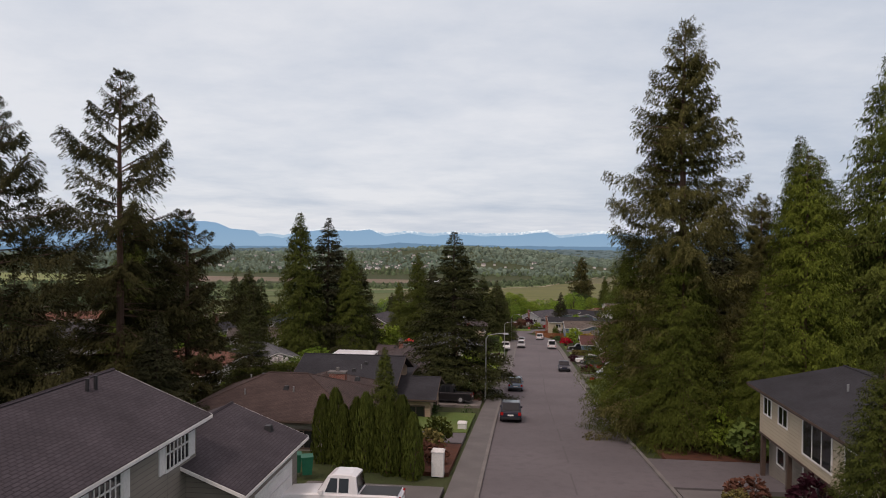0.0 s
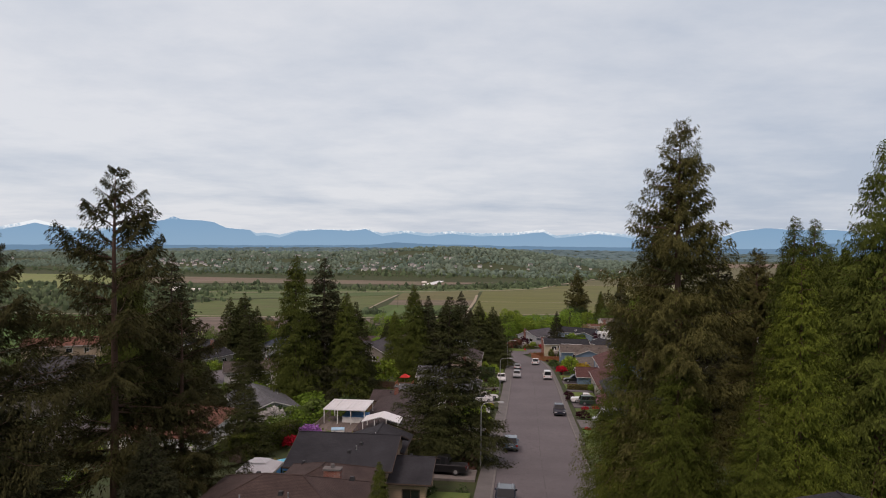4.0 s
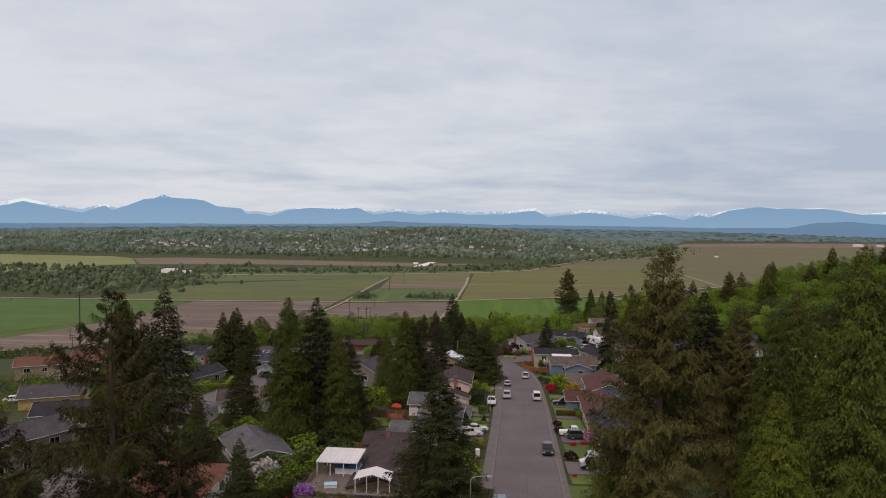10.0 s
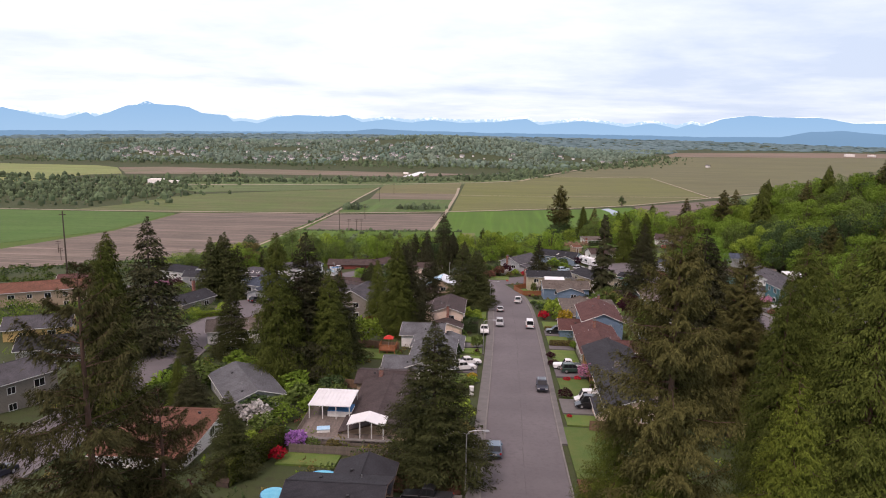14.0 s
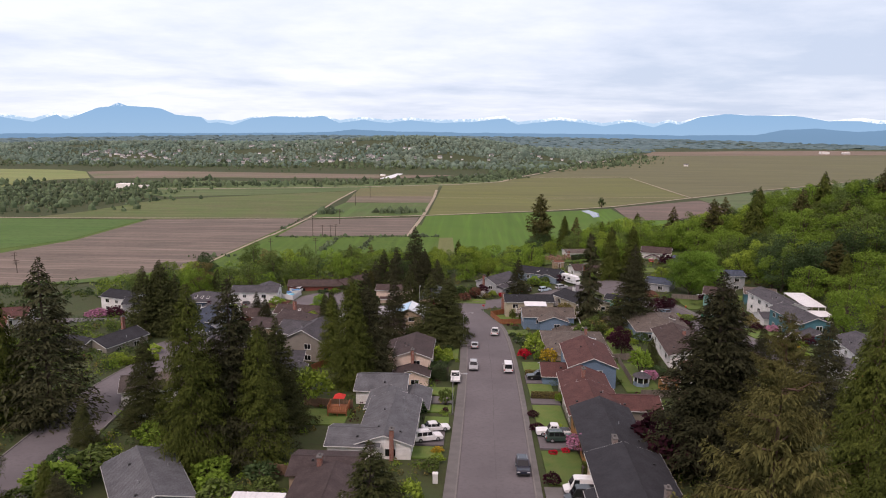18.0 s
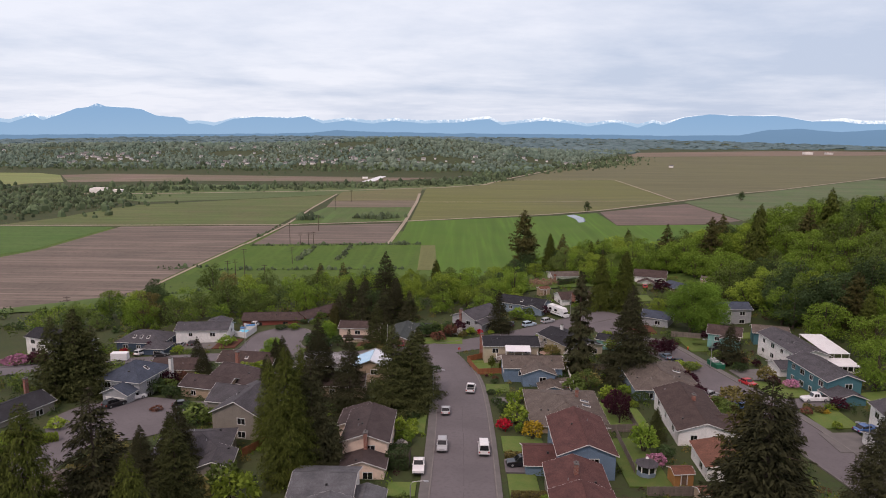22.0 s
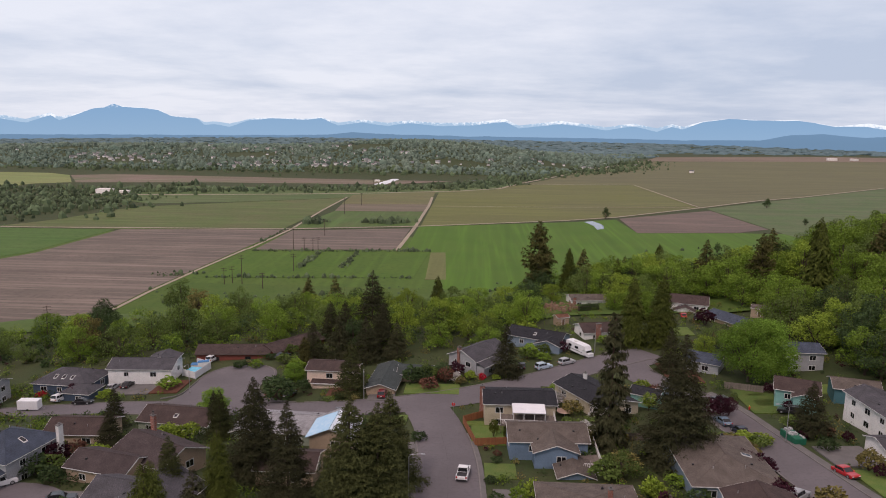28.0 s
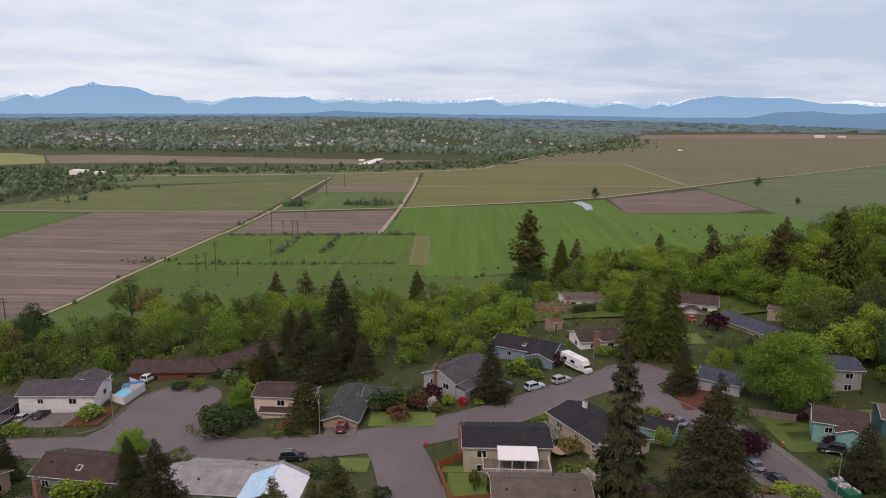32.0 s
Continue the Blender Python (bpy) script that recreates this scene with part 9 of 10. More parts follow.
def utility_box(x, y, h, label, mat=None):
    t = thing("utility_box", place(x, y, gz(x, y) + 0.15), label, "utility box")
    Mesher().box(-0.35, -0.3, -0.1, 0.35, 0.3, h).ob("cabinet", mat or TRIM, t)
    Mesher().hexa([(-0.4, -0.35), (0.4, -0.35), (0.4, 0.35), (-0.4, 0.35)], h, h + 0.1, [(-0.3, -0.25), (0.3, -0.25), (0.3, 0.25), (-0.3, 0.25)]).ob("lid", mat or TRIM, t)


utility_box(-4.6, 40.8, 1.35, "white utility cabinet beside the pavement")
utility_box(-4.3, 118.5, 1.3, "white utility cabinet beside the pavement")
utility_box(-4.5, 57.5, 0.5, "low pale utility box on the verge")


def bin_(x, y, mat, label):
    t = thing("wheelie_bin", place(x, y, gz(x, y) + 0.2, 20), label, "bin")
    Mesher().hexa([(-0.26, -0.3), (0.26, -0.3), (0.26, 0.3), (-0.26, 0.3)], 0.05, 1.0, [(-0.32, -0.36), (0.32, -0.36), (0.32, 0.36), (-0.32, 0.36)]).ob("body", mat, t)
    Mesher().hexa([(-0.34, -0.38), (0.34, -0.38), (0.34, 0.4), (-0.34, 0.4)], 1.0, 1.08).ob("lid", mat, t)
    Mesher().wheel((0.0, 0.36, 0.12), 0.12, 0.06, 10).ob("wheel", BLACK, t)


bin_(-11.9, 38.9, GREEN_STEEL, "green wheeled bin beside the garage")
bin_(-12.7, 39.3, GREEN_STEEL, "green wheeled bin beside the garage")
bin_(18.6, 119.0, CANVAS_BLUE, "blue wheeled bin beside the house")


def trampoline(x, y, r, mat, label):
    t = thing("patio_table", place(x, y, gz(x, y) + 0.1), label, "table")
    ring = [(r * math.cos(k * math.pi / 10), r * math.sin(k * math.pi / 10)) for k in range(20)]
    Mesher().hexa(ring, 0.7, 0.78).ob("top", mat, t)
    for k in range(0, 20, 5):
        Mesher().tube([(ring[k][0] * 0.8, ring[k][1] * 0.8, 0), (ring[k][0] * 0.8, ring[k][1] * 0.8, 0.7)], 0.04, 5).ob("leg", METAL, t)


trampoline(27.5, 247.0, 1.6, node_material("peach_cover", (0.6, 0.42, 0.33), (0.5, 0.36, 0.28), 2, 0.7), "round peach-coloured garden table cover")
boat = thing("boat", place(49.5, 256.8, gz(49.5, 256.8) + 0.2, 60), "small mint-and-white boat on a trailer in the yard", "boat")
Mesher().hexa([(-2.2, -0.7), (1.4, -0.7), (2.5, 0), (1.4, 0.7), (-2.2, 0.7)], 0.5, 1.3, [(-2.3, -0.95), (1.5, -0.95), (3.0, 0), (1.5, 0.95), (-2.3, 0.95)]).ob("hull", WALLS["mint"], boat)
Mesher().box(-0.6, -0.6, 1.3, 0.8, 0.6, 1.8).ob("cabin", TRIM, boat)
for s in (-0.8, 0.8):
    Mesher().wheel((-0.6, s, 0.3), 0.3, 0.2, 12).ob("wheel", BLACK, boat)


# the plants that fill the beds and borders between houses, lawns and drives
def open_ground(x, y):
    ok = np.ones(len(x), bool)
    for line, half in ((MAIN, 7.6), (UPPER, 6.4), (RIGHT, 6.8), (LEFT, 6.2)):
        p = np.array(resample(line, 3.0))
        ok &= ((x[:, None] - p[:, 0]) ** 2 + (y[:, None] - p[:, 1]) ** 2).min(1) > half * half
    for cx, cy, r in ((-53.3, 273.7, 10.8), (-54, 262, 10), (-64, 190, 15), (49.5, 286, 8.6), (-119, 231, 18)):
        ok &= (x - cx) ** 2 + (y - cy) ** 2 > r * r
    for x0, y0, x1, y1 in RECTS:
        ok &= ~((x > x0 - 0.3) & (x < x1 + 0.3) & (y > y0 - 0.3) & (y < y1 + 0.3))
    for inv, a, b in FOOT:
        px_ = inv[0][0] * x + inv[0][1] * y + inv[0][3]
        py_ = inv[1][0] * x + inv[1][1] * y + inv[1][3]
        ok &= ~((np.abs(px_) < a + 0.6) & (np.abs(py_) < b + 0.6))
    return ok & ~((np.abs(x + 66) < 4.4) & (np.abs(y - 279) < 7))


def border(x, y):
    """Planting gathers in drifts, with grass left open between them."""
    return open_ground(x, y) & (np.sin(x * 0.33 + 1.7 * np.sin(y * 0.21)) * np.sin(y * 0.29 + 0.6 * np.sin(x * 0.4)) > -0.12)


thicket("garden_border", 2900, (-128, 112, 42, 352), (0.45, 1.35), 42, ("box", "alder", "maple", "olive"), "mixed green shrubs and ground cover filling the garden borders", 21, border, (0.0, 0.9), 0.34)
thicket("garden_border", 520, (-128, 112, 42, 352), (0.4, 0.9), 36, ("rust", "plum", "lime"), "bronze, purple and lime shrubs dotted through the garden borders", 22, border, (0.0, 0.7), 0.3)
thicket("garden_border", 420, (-132, -72, 140, 270), (0.9, 2.0), 60, ("box", "alder", "maple"), "large green shrubs round the houses of the side road", 23, border, (0.2, 1.4), 0.42)


def thick_border(x, y):
    return open_ground(x, y) & (np.sin(x * 0.41 + 2.1 * np.sin(y * 0.17)) * np.sin(y * 0.37 + 0.8 * np.sin(x * 0.3)) > 0.05)


thicket("garden_border", 620, (-80, -9, 176, 246), (0.7, 1.7), 70, ("box", "alder"), "dark green shrubs crowding the back gardens", 24, thick_border, (0.1, 1.3), 0.36)
thicket("garden_border", 560, (24, 112, 140, 262), (0.6, 1.5), 70, ("box", "alder"), "dark green shrubs crowding the back gardens", 25, thick_border, (0.1, 1.1), 0.36)

# ---------------------------------------------------------------- the valley
VALLEY = -108.0


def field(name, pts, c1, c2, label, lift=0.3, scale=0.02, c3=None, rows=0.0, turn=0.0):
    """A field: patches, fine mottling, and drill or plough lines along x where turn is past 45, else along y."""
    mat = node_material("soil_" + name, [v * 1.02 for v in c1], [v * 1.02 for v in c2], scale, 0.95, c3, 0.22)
    n, l = mat.node_tree.nodes, mat.node_tree.links
    b = n["Principled BSDF"]
    src = b.inputs["Base Color"].links[0].from_socket
    co = n.new("ShaderNodeTexCoord")
    mp = n.new("ShaderNodeMapping")
    mp.inputs["Scale"].default_value = (0.03, 1.0, 1.0) if turn > 45 else (1.0, 0.03, 1.0)
    l.new(co.outputs["Object"], mp.inputs["Vector"])
    for freq, share, tone in ((0.16, rows, 1.75), (0.045, rows * 0.8, 0.62), (0.012, 0.35, 1.25)):
        if not share:
            continue
        st = n.new("ShaderNodeTexNoise"); st.inputs["Scale"].default_value = freq; st.inputs["Detail"].default_value = 3
        l.new(mp.outputs[0], st.inputs["Vector"])
        mr = n.new("ShaderNodeMapRange"); mr.inputs["From Min"].default_value, mr.inputs["From Max"].default_value = 0.5, 0.72
        mr.inputs["To Max"].default_value = share
        mx = n.new("ShaderNodeMix"); mx.data_type = "RGBA"; mx.inputs["B"].default_value = (*[v * tone for v in c1], 1)
        l.new(st.outputs["Fac"], mr.inputs["Value"]); l.new(mr.outputs[0], mx.inputs["Factor"]); l.new(src, mx.inputs["A"])
        src = mx.outputs["Result"]
    l.new(src, b.inputs["Base Color"])
    m = Mesher().slab([(x, y, VALLEY + lift) for x, y in pts], 0.5)
    return tagged(m.ob("field", mat), label, "field", kind="structure")


PLOUGH = ((0.150, 0.122, 0.100), (0.112, 0.096, 0.078))
GREEN, GREEN2 = (0.056, 0.116, 0.020), (0.072, 0.124, 0.028)
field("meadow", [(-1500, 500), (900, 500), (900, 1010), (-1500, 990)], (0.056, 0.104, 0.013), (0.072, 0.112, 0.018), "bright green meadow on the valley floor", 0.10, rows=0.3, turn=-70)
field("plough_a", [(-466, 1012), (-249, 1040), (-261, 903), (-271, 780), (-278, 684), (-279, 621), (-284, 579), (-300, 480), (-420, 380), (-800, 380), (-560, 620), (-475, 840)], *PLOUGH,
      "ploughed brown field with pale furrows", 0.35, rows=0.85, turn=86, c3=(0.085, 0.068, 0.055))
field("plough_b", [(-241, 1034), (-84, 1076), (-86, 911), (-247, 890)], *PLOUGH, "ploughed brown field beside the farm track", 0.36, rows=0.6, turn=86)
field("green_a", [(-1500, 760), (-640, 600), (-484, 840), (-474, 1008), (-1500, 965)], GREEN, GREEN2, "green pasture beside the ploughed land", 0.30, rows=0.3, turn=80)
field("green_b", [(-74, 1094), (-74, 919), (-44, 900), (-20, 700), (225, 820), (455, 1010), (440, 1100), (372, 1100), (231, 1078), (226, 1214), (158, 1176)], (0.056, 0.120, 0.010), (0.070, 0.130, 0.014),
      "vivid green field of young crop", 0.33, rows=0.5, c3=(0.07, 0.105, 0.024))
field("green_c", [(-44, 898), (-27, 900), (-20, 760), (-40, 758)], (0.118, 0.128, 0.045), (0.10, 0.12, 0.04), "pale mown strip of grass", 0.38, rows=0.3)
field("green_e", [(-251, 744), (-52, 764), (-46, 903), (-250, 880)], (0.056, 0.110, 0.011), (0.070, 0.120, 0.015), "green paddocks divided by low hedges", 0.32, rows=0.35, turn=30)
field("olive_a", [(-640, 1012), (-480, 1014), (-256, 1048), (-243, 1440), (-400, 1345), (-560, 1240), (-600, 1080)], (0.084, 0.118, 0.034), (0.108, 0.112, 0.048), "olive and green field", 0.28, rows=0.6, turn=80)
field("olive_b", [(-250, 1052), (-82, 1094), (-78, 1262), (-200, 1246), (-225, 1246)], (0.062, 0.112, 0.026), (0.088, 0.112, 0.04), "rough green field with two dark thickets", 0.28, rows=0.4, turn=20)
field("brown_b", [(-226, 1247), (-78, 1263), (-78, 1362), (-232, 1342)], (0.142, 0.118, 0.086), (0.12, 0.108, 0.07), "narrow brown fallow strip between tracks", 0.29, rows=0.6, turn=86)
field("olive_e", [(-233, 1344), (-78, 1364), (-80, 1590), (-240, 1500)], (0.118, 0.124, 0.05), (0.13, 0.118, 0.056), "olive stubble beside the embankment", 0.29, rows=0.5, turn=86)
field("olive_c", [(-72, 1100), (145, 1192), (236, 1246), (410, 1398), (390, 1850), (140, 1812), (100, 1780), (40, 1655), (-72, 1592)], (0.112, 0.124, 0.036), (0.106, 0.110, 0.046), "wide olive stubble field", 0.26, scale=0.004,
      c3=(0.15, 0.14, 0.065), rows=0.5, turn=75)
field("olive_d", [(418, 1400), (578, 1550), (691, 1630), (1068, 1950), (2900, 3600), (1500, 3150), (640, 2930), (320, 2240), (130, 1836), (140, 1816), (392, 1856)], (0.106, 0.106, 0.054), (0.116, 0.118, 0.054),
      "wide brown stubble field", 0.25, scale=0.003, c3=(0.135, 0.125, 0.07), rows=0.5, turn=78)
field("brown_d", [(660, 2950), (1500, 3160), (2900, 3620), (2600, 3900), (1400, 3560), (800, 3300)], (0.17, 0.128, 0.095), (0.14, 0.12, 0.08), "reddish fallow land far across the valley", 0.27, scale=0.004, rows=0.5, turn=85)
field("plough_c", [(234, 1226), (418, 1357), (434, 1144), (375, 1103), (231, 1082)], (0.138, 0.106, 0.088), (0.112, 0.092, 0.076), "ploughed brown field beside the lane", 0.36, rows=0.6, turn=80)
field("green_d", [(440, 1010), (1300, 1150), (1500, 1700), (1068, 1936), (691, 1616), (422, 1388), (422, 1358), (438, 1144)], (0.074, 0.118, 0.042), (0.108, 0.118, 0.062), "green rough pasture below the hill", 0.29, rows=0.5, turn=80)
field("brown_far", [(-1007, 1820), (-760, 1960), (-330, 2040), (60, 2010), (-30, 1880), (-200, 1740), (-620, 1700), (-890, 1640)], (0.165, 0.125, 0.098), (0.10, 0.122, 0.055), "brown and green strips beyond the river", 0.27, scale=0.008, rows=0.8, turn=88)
# a break of sun on these fields is painted in as brighter colour
field("green_far_sunlit", [(-2400, 1300), (-960, 1300), (-960, 1590), (-900, 1640), (-1010, 1820), (-1190, 1930), (-2400, 1990)], (0.150, 0.195, 0.062), (0.20, 0.20, 0.085), "green and yellow fields with sunshine put into their colour", 0.24, scale=0.008, rows=0.6, turn=85)
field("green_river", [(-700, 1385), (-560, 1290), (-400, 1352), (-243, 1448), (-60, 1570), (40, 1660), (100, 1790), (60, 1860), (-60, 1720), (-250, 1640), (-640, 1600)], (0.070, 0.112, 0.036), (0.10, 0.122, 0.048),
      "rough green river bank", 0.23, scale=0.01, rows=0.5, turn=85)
ROADTAN = node_material("farm_track", (0.34, 0.295, 0.22), (0.27, 0.24, 0.18), 0.05, 0.95)


def track(pts, w, label="pale gravel farm track"):
    rows = offsets(resample(pts, 60), -w / 2, w / 2)
    v = [(x, y, VALLEY + 0.55) for r in rows for x, y in r]
    f = [(2 * i, 2 * i + 1, 2 * i + 3, 2 * i + 2) for i in range(len(rows) - 1)]
    me = bpy.data.meshes.new("farm_track"); me.from_pydata(v, [], f); me.materials.append(ROADTAN)
    tagged(new("farm_track", me), label, "track", kind="structure")


track([(-1400, 965), (-588, 1011), (-249, 1046), (-77, 1096), (145, 1190), (236, 1244), (413, 1397), (578, 1547), (691, 1626), (1068, 1946), (2400, 3100)], 6)
track([(-84, 905), (-79, 1090), (-77, 1340), (-80, 1480)], 5)
track([(-255, 892), (-245, 1042)], 4)
track([(-245, 1048), (-247, 1250), (-243, 1455)], 4)
track([(-70, 1337), (140, 1360), (397, 1402)], 3)
track([(413, 1400), (391, 1853), (141, 1813)], 4.5)
track([(-284, 540), (-281, 579), (-275, 621), (-274, 684), (-267, 780), (-257, 892)], 3.5)
track([(-1200, 1330), (-563, 1433), (-385, 1480), (-239, 1523), (-35, 1611), (57, 1687), (115, 1836), (306, 2243), (645, 2942)], 9, "pale embankment road beside the river")
WATER = node_material("river_water", (0.16, 0.19, 0.22), (0.12, 0.15, 0.18), 0.02, 0.12)
for pts in ([(-5, 1890), (60, 1950), (80, 2000), (78, 2130), (22, 2100), (10, 1990)], [(150, 2240), (215, 2270), (225, 2360), (160, 2320)], [(172, 1178), (186, 1190), (196, 1150), (191, 1112), (179, 1102), (180, 1140)],
            [(-70, 1930), (-40, 1920), (-45, 1990), (-75, 2000)]):
    tagged(Mesher().slab([(x, y, VALLEY + 0.6) for x, y in pts], 0.5).ob("water", WATER), "still grey-blue pond reflecting the sky", "water", kind="structure")
# tree lines, thickets and far woods; mid and blue have the air's haze mixed into the leaf colour
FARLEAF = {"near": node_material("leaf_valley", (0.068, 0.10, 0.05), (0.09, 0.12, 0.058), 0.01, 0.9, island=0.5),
           "mid": node_material("leaf_far_hill_hazed", (0.110, 0.160, 0.120), (0.145, 0.185, 0.135), 0.006, 0.9, island=0.32),
           "blue": node_material("leaf_far_blue_hazed", (0.09, 0.145, 0.155), (0.11, 0.165, 0.17), 0.004, 0.9, island=0.15)}


def woods(name, pts, hs, ws, mat, label, seed):
    """Distant trees joined in one mesh: each a rough faceted crown with an uneven top."""
    r = np.random.default_rng(seed)
    n = len(pts)
    base = np.array(pts, float)
    z0 = land(base[:, 0], base[:, 1])
    hs, ws = np.asarray(hs), np.asarray(ws)
    ang = np.arange(4) * math.pi / 2
    v = np.zeros((n, 9, 3))
    turn = r.uniform(0, 1.5, (n, 1))
    for ring, (zz, rr) in enumerate(((0.0, 1.0), (0.6, 0.85))):
        k = r.uniform(0.8, 1.2, (n, 4))
        v[:, ring * 4:ring * 4 + 4, 0] = base[:, :1] + np.cos(ang + turn) * ws[:, None] * rr * k
        v[:, ring * 4:ring * 4 + 4, 1] = base[:, 1:] + np.sin(ang + turn) * ws[:, None] * rr * k
        v[:, ring * 4:ring * 4 + 4, 2] = (z0 + hs * zz)[:, None] + r.uniform(-0.1, 0.1, (n, 4)) * hs[:, None]
    v[:, 8, 0], v[:, 8, 1], v[:, 8, 2] = base[:, 0], base[:, 1], z0 + hs
    quad = [(i, (i + 1) % 4, 4 + (i + 1) % 4, 4 + i) for i in range(4)]
    trif = [(4 + i, 4 + (i + 1) % 4, 8) for i in range(4)]
    faces = []
    for i in range(n):
        k = i * 9
        faces += [tuple(k + j for j in q) for q in quad] + [tuple(k + j for j in q) for q in trif]
    me = bpy.data.meshes.new(name); me.from_pydata(v.reshape(-1, 3).tolist(), [], faces); me.materials.append(mat)
    tagged(new(name, me), label, "woods", kind="stuff")


rf = np.random.default_rng(3)


def along(pts, n, wob):
    p = np.array(pts, float)
    t = rf.uniform(0, len(p) - 1, n)
    i = np.minimum(t.astype(int), len(p) - 2)
    q = p[i] + (p[i + 1] - p[i]) * (t - i)[:, None]
    return q + rf.normal(0, 1, (n, 2)) * np.array(wob)


belts = [along([(-1300, 1500), (-700, 1480), (-420, 1560), (-150, 1640), (-20, 1720), (60, 1830), (240, 2250)], 1500, (30, 26)), along([(-1500, 1180), (-1000, 1220), (-640, 1190)], 1500, (60, 70)),
         along([(-1300, 1330), (-900, 1330), (-620, 1330)], 1100, (50, 60)), along([(-660, 1604), (-640, 1608)], 26, (7, 6)), along([(-626, 1640), (-616, 1640)], 16, (5, 5)), along([(-240, 1100), (-216, 1122)], 46, (5, 7)),
         along([(-148, 1118), (-90, 1130)], 70, (7, 6)), along([(-1900, 2010), (-700, 2040), (60, 2060), (420, 2330), (640, 2900)], 1900, (60, 40)), along([(-171, 794), (-169, 880)], 90, (2.0, 2.0)),
         along([(-129, 793), (-127, 890)], 100, (2.0, 2.0)), along([(-247, 881), (-47, 905)], 200, (2, 1.6)), along([(-251, 744), (-52, 764)], 120, (2, 1.6)), along([(-300, 745), (-262, 755)], 40, (7, 5)),
         along([(500, 1020), (800, 1120)], 60, (60, 50)), along([(-255, 900), (-252, 1035)], 40, (1.5, 3)), along([(-240, 650), (-180, 640), (-60, 690), (60, 720)], 160, (26, 26)),
         along([(290, 935), (400, 960)], 60, (40, 22)), along([(60, 1870), (300, 2260)], 120, (14, 30))]
pts = np.concatenate(belts)
hh = np.minimum(15, 2.0 + rf.gamma(1.9, 2.0, len(pts)))
hh[pts[:, 1] < 1040] *= 0.36
woods("valley_trees", pts, hh, hh * rf.uniform(0.38, 0.68, len(pts)), FARLEAF["near"], "tree lines and hedgerows among the valley's fields", 9)
x, y = rf.uniform(-2700, 950, 30000), rf.uniform(2020, 3400, 30000)
RIVER_SIDE = lambda y: np.interp(y, (1836, 2243, 2942, 3450), (95, 280, 610, 860))
ok = (x < RIVER_SIDE(y)) & (np.sin(x * 0.009 + 2) * np.sin(y * 0.012 + x * 0.003) < 0.6)
pts = np.stack([x[ok], y[ok]], 1)
hh = np.minimum(17, 3.0 + rf.gamma(2.0, 2.1, len(pts))) * np.where((pts[:, 0] < -350) & (pts[:, 1] < 2500), 0.8, 1.0)
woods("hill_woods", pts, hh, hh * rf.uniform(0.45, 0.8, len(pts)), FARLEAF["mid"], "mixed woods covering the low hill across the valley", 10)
x, y = rf.uniform(-4300, 4300, 9500), rf.uniform(3150, 4800, 9500)
ok = (x < RIVER_SIDE(y)) | (y > 3560 + 0.12 * x)
pts = np.stack([x[ok], y[ok]], 1)
hh = rf.uniform(4, 9, len(pts))
woods("far_woods", pts, hh, hh * rf.uniform(2.4, 5.0, len(pts)), FARLEAF["blue"], "woods at the valley's far edge, leaves tinted blue for haze", 11)
# houses on the hill across the valley
fw, frf = node_material("far_white_wall", (0.78, 0.74, 0.7), (0.66, 0.62, 0.58), 0.01, 0.8, random_obj=0.3), node_material("far_roof", (0.21, 0.2, 0.195), (0.16, 0.155, 0.155), 0.01, 0.9, random_obj=0.4)
fwall = Mesher().hexa([(-6, -4.5), (6, -4.5), (6, 4.5), (-6, 4.5)], -2, 6).mesh("wall", fw)
froof = Mesher().slab([(-7, -5.5, 5.8), (7, -5.5, 5.8), (7, 0, 8.5), (-7, 0, 8.5)], 0.4).slab([(7, 5.5, 5.8), (-7, 5.5, 5.8), (-7, 0, 8.5), (7, 0, 8.5)], 0.4).mesh("roof", frf)
rh = random.Random(8)
lanes = [(rh.gauss(-850, 430), rh.uniform(2090, 2620)) for i in range(20)]
for i in range(250):
    lane = rh.choice(lanes)
    x, y = (lane[0] + rh.gauss(0, 75), lane[1] + rh.gauss(0, 28)) if i < 200 else (rh.uniform(-1900, 700), rh.uniform(2200, 3100))
    t = thing("far_house", place(x, y, gz(x, y) + 0.5, rh.uniform(-50, 50), rh.choice((0.45, 0.55, 0.65, 0.8, 1.0))), "small pale house on the wooded hill across the valley", "house", "houses across the valley")
    new("wall", fwall).parent = t
    new("roof", froof).parent = t
for x, y, s, lab in ((-716, 1440, 2.6, "white farm building"), (-680, 1446, 1.6, "white farm building"), (1560, 3300, 3.2, "long white barn"), (1660, 3310, 2.6, "long white barn"), (190, 2370, 1.6, "white riverside building"),
                     (-236, 1815, 1.2, "pale farm shed"), (60, 2090, 1.0, "white riverside building"), (250, 2400, 1.4, "white riverside building")):
    t = thing("barn", place(x, y, VALLEY, 3, s * 0.9, s * 0.5), lab + " on the valley floor", "barn")
    new("wall", fwall).parent = t
    new("roof", fwall).parent = t
    t.children[1].scale, t.children[1].location = (0.96, 0.96, 0.12), (0, 0, 6)
tagged(Mesher().slab([(-232, 1728, VALLEY + 0.7), (-205, 1733, VALLEY + 0.7), (-190, 1885, VALLEY + 0.7), (-208, 1890, VALLEY + 0.7)], 0.5).ob("white_sheeting", WHITE_METAL), "pale plastic sheeting laid over a crop", "sheeting")
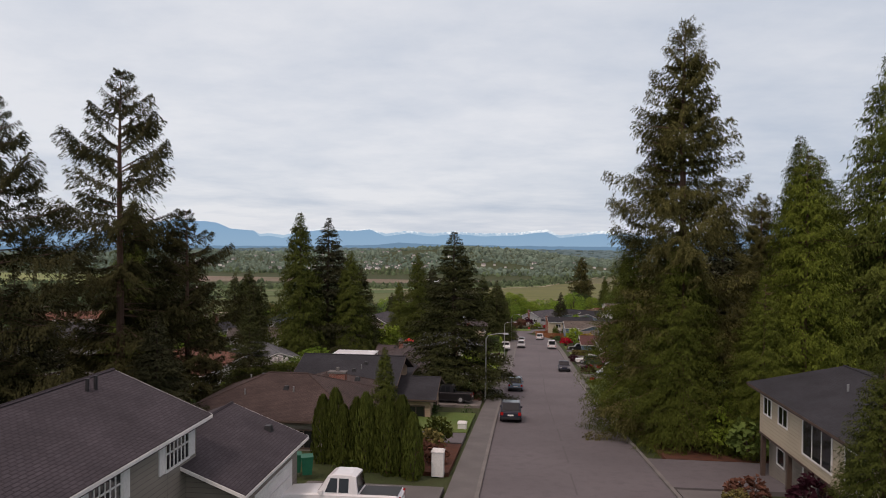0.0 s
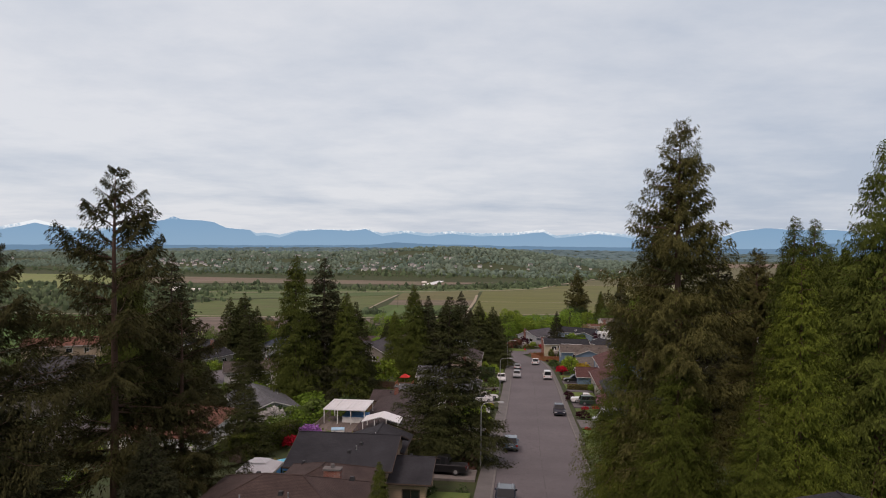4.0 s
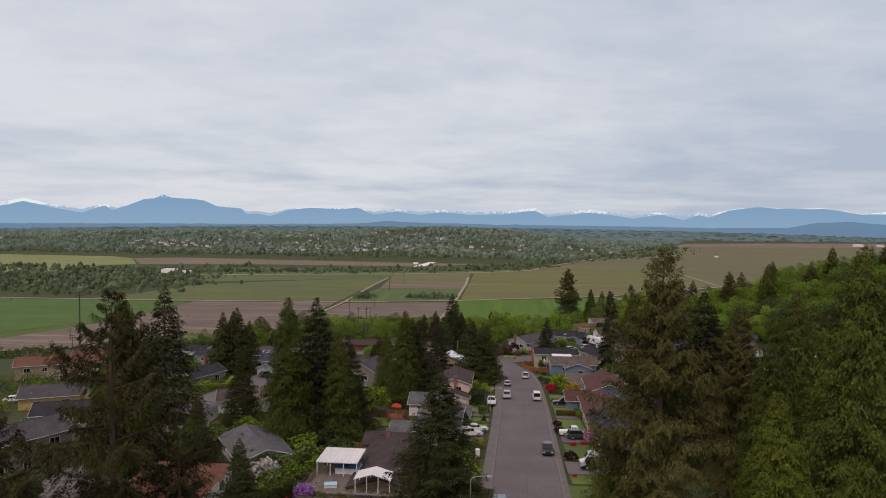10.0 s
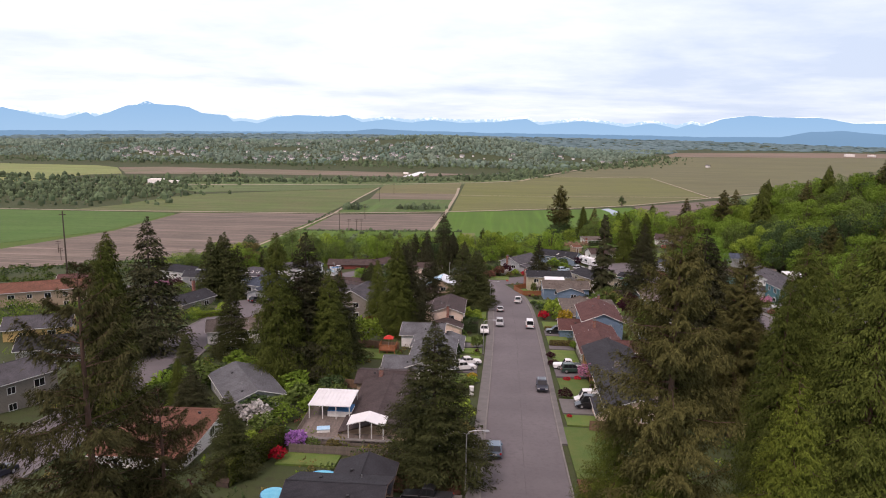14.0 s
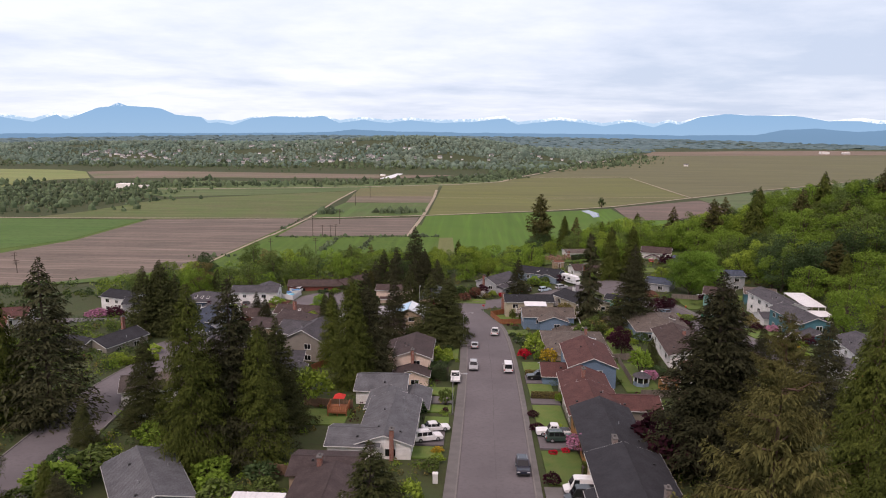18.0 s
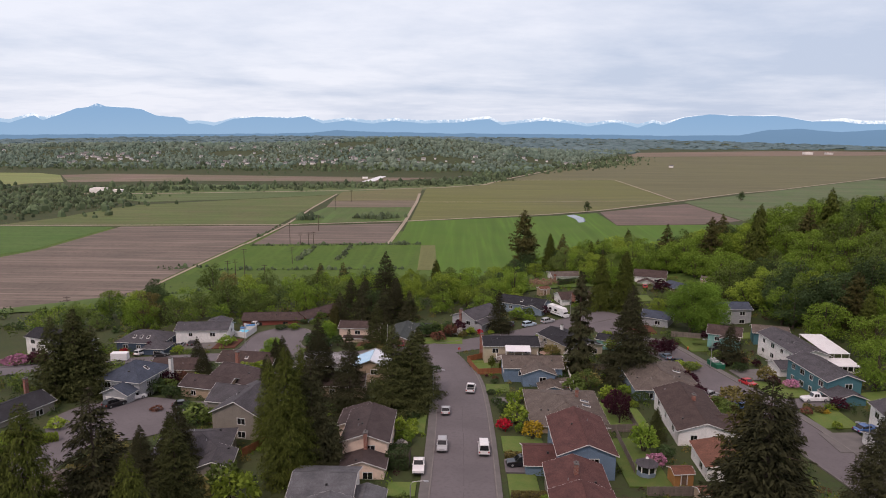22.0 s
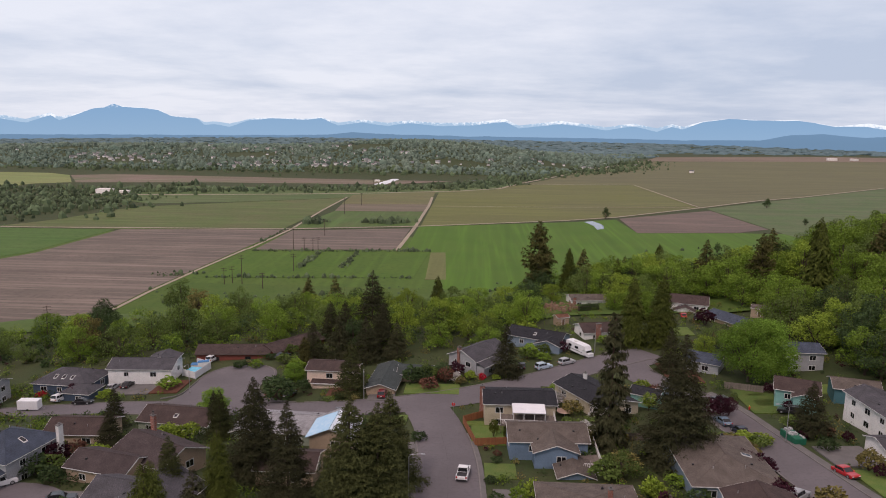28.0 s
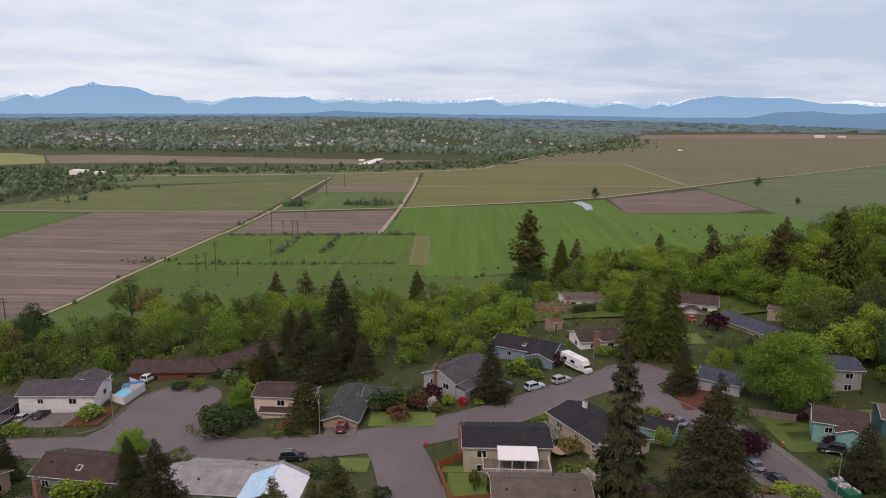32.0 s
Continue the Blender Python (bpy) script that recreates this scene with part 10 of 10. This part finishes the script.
# single trees standing in the fields
for key, x, y, h, w in (("box_far", 212, 1220, 20, 0.75), ("box_far", 537, 1412, 20, 0.85), ("box_far", 508, 1191, 13, 0.7), ("box_far", 292, 935, 14, 0.8)):
    plant("broadleaf_tree", BROAD[key], x, y, h, w, "lone dark tree standing among the fields", "tree", "lone trees of the fields")
for x, y, h in ((-120, 452, 12), (-114, 457, 14), (-109, 454, 13), (-103, 462, 10), (-97, 452, 11), (-124, 458, 9)):
    plant("conifer", CONIFER["woods"], x, y, h, 1.5, "dark conifer in a clump below the slope", "conifer tree")
plant("broadleaf_tree", BROAD["alder_far"], -110, 372, 15.5, 1.15, "tall grey-green tree coming into leaf above the meadow", "tree")
plant("broadleaf_tree", BROAD["olive"], -101, 366, 11, 1.1, "yellowish tree coming into leaf above the meadow", "tree")
# power poles crossing the fields
pole_wood = node_material("pole_wood", (0.09, 0.07, 0.055), (0.06, 0.05, 0.04), 2, 0.9)
poles = [(-205, 721, 27), (-202, 892, 27), (-202, 1206, 26), (-213, 1594, 26), (-195, 1328, 22), (-188, 995, 22), (-220, 717, 16), (-215, 724, 16), (-173, 781, 18), (-180, 895, 15), (-175, 899, 15), (-190, 894, 15), (-181, 705, 15),
         (-299, 578, 15), (-455, 695, 13), (-430, 660, 13)]
for x, y, h in poles:
    t = thing("power_pole", place(x, y, VALLEY, 20), "weathered timber power pole with crossarms standing in the fields", "power pole", "poles of the power line")
    Mesher().tube([(0, 0, -1), (0, 0, h)], [0.42, 0.24], 8).ob("pole", pole_wood, t)
    for z in (h - 0.9, h - 3.2):
        Mesher().box(-2.6, -0.16, z, 2.6, 0.16, z + 0.34).ob("crossarm", pole_wood, t)
ph = -3.2 - gz(-183, 286)
t = thing("power_pole", place(-183, 286, gz(-183, 286), 8), "tall dark timber power pole behind the houses", "power pole", "poles of the power line")
Mesher().tube([(0, 0, -1), (0, 0, ph)], [0.4, 0.24], 8).ob("pole", pole_wood, t)
Mesher().box(-1.5, -0.1, ph - 1.6, 1.5, 0.1, ph - 1.3).ob("crossarm", pole_wood, t)


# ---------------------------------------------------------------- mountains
def mountain_glow_material(name, low, high, snow_line, snow, strength, rag=70.0):
    """Distant range as a plain glowing backdrop: the air's blue is put into its emission, with snow above a ragged
    line.
    """
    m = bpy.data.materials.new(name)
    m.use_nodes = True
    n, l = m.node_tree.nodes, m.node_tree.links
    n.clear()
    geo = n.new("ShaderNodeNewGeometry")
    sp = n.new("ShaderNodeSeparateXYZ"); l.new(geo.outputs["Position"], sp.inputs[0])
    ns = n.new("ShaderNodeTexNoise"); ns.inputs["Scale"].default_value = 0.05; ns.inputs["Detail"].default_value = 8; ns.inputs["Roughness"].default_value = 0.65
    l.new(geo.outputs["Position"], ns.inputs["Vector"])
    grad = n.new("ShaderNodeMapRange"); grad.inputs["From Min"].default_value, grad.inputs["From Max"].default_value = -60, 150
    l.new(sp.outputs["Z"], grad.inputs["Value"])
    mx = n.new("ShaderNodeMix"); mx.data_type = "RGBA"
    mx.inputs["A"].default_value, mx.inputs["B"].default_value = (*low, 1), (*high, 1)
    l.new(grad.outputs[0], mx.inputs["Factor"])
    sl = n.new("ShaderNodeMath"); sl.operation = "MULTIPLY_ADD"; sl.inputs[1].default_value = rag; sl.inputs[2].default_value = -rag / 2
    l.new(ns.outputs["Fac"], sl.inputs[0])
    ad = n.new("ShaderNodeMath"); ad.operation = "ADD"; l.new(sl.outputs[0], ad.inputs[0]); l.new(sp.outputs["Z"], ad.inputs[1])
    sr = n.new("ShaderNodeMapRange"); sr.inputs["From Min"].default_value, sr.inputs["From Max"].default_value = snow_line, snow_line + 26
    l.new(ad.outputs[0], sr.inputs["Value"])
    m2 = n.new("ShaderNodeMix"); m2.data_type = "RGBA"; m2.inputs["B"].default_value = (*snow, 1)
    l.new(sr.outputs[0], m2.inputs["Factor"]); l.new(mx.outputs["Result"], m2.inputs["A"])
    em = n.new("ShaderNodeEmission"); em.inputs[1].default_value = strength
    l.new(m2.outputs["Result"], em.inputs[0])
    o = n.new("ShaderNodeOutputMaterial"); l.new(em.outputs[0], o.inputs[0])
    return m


def ridge(name, profile, dist, base, mat, label, seed, jag):
    """A range along an arc round the valley: profile gives bearing (degrees right of north) and crest height."""
    xs, hs = [p[0] for p in profile], [p[1] for p in profile]
    n = 900
    v, f = [], []
    for i in range(n + 1):
        b = xs[0] + (xs[-1] - xs[0]) * i / n
        h = float(np.interp(b, xs, hs))
        h += jag * (noise.fractal((b * 0.55, seed, 0), 1.0, 2.1, 6) + 0.35 * noise.noise((b * 4.5, seed, 3)))
        s, c = math.sin(radians(b)), math.cos(radians(b))
        for k, (dd, hh_) in enumerate(((0, base), (40, base + (h - base) * 0.45), (90, h), (130, base))):
            v.append((6 + s * (dist + dd), 70 + c * (dist + dd), hh_))
        if i:
            q = 4 * i
            f += [(q - 4 + k, q + k, q + k + 1, q - 3 + k) for k in range(3)]
    me = bpy.data.meshes.new(name); me.from_pydata(v, [], f); me.materials.append(mat)
    tagged(new(name, me), label, "mountains", kind="structure")


# each range glows in its own haze colour, whatever light falls on it
MTN_FAR = mountain_glow_material("mountain_far", (0.42, 0.56, 0.70), (0.36, 0.50, 0.66), 16, (0.90, 0.92, 0.95), 1.0, 130.0)
MTN = mountain_glow_material("mountain_blue", (0.28, 0.42, 0.58), (0.22, 0.37, 0.56), 96, (0.80, 0.86, 0.93), 1.0, 170.0)
MTN_LOW = mountain_glow_material("mountain_low", (0.16, 0.26, 0.38), (0.18, 0.30, 0.46), 900, (1, 1, 1), 1.0)
CREST = [(-43.6, -8), (-39.4, 15), (-36.5, 76), (-34.5, 36), (-32.8, 12), (-31.3, 53), (-30.8, 28), (-29.7, 46), (-28.7, 78), (-27.9, 89), (-27.3, 112), (-26.7, 94), (-25.4, 90), (-24.3, 78), (-23.4, 42), (-21.6, 30), (-21.1, 8), (-20.4, 14),
         (-19.3, -1), (-17.9, 29), (-16.3, 42), (-13.7, 38), (-12.4, 49), (-11.1, 16), (-9.1, 38), (-7.1, 18), (-5.4, 38), (-3.1, 22), (-0.4, 31), (2.1, 56), (3.2, 15), (6.5, 49), (9.9, 14), (12.0, 40), (13.7, 11), (14.8, 40), (15.6, 24),
         (17.0, 59), (18.8, 78), (21.4, 70), (23.3, 75), (25.7, 42), (27.7, 62), (28.8, 48), (31, 46), (37.7, 62)]
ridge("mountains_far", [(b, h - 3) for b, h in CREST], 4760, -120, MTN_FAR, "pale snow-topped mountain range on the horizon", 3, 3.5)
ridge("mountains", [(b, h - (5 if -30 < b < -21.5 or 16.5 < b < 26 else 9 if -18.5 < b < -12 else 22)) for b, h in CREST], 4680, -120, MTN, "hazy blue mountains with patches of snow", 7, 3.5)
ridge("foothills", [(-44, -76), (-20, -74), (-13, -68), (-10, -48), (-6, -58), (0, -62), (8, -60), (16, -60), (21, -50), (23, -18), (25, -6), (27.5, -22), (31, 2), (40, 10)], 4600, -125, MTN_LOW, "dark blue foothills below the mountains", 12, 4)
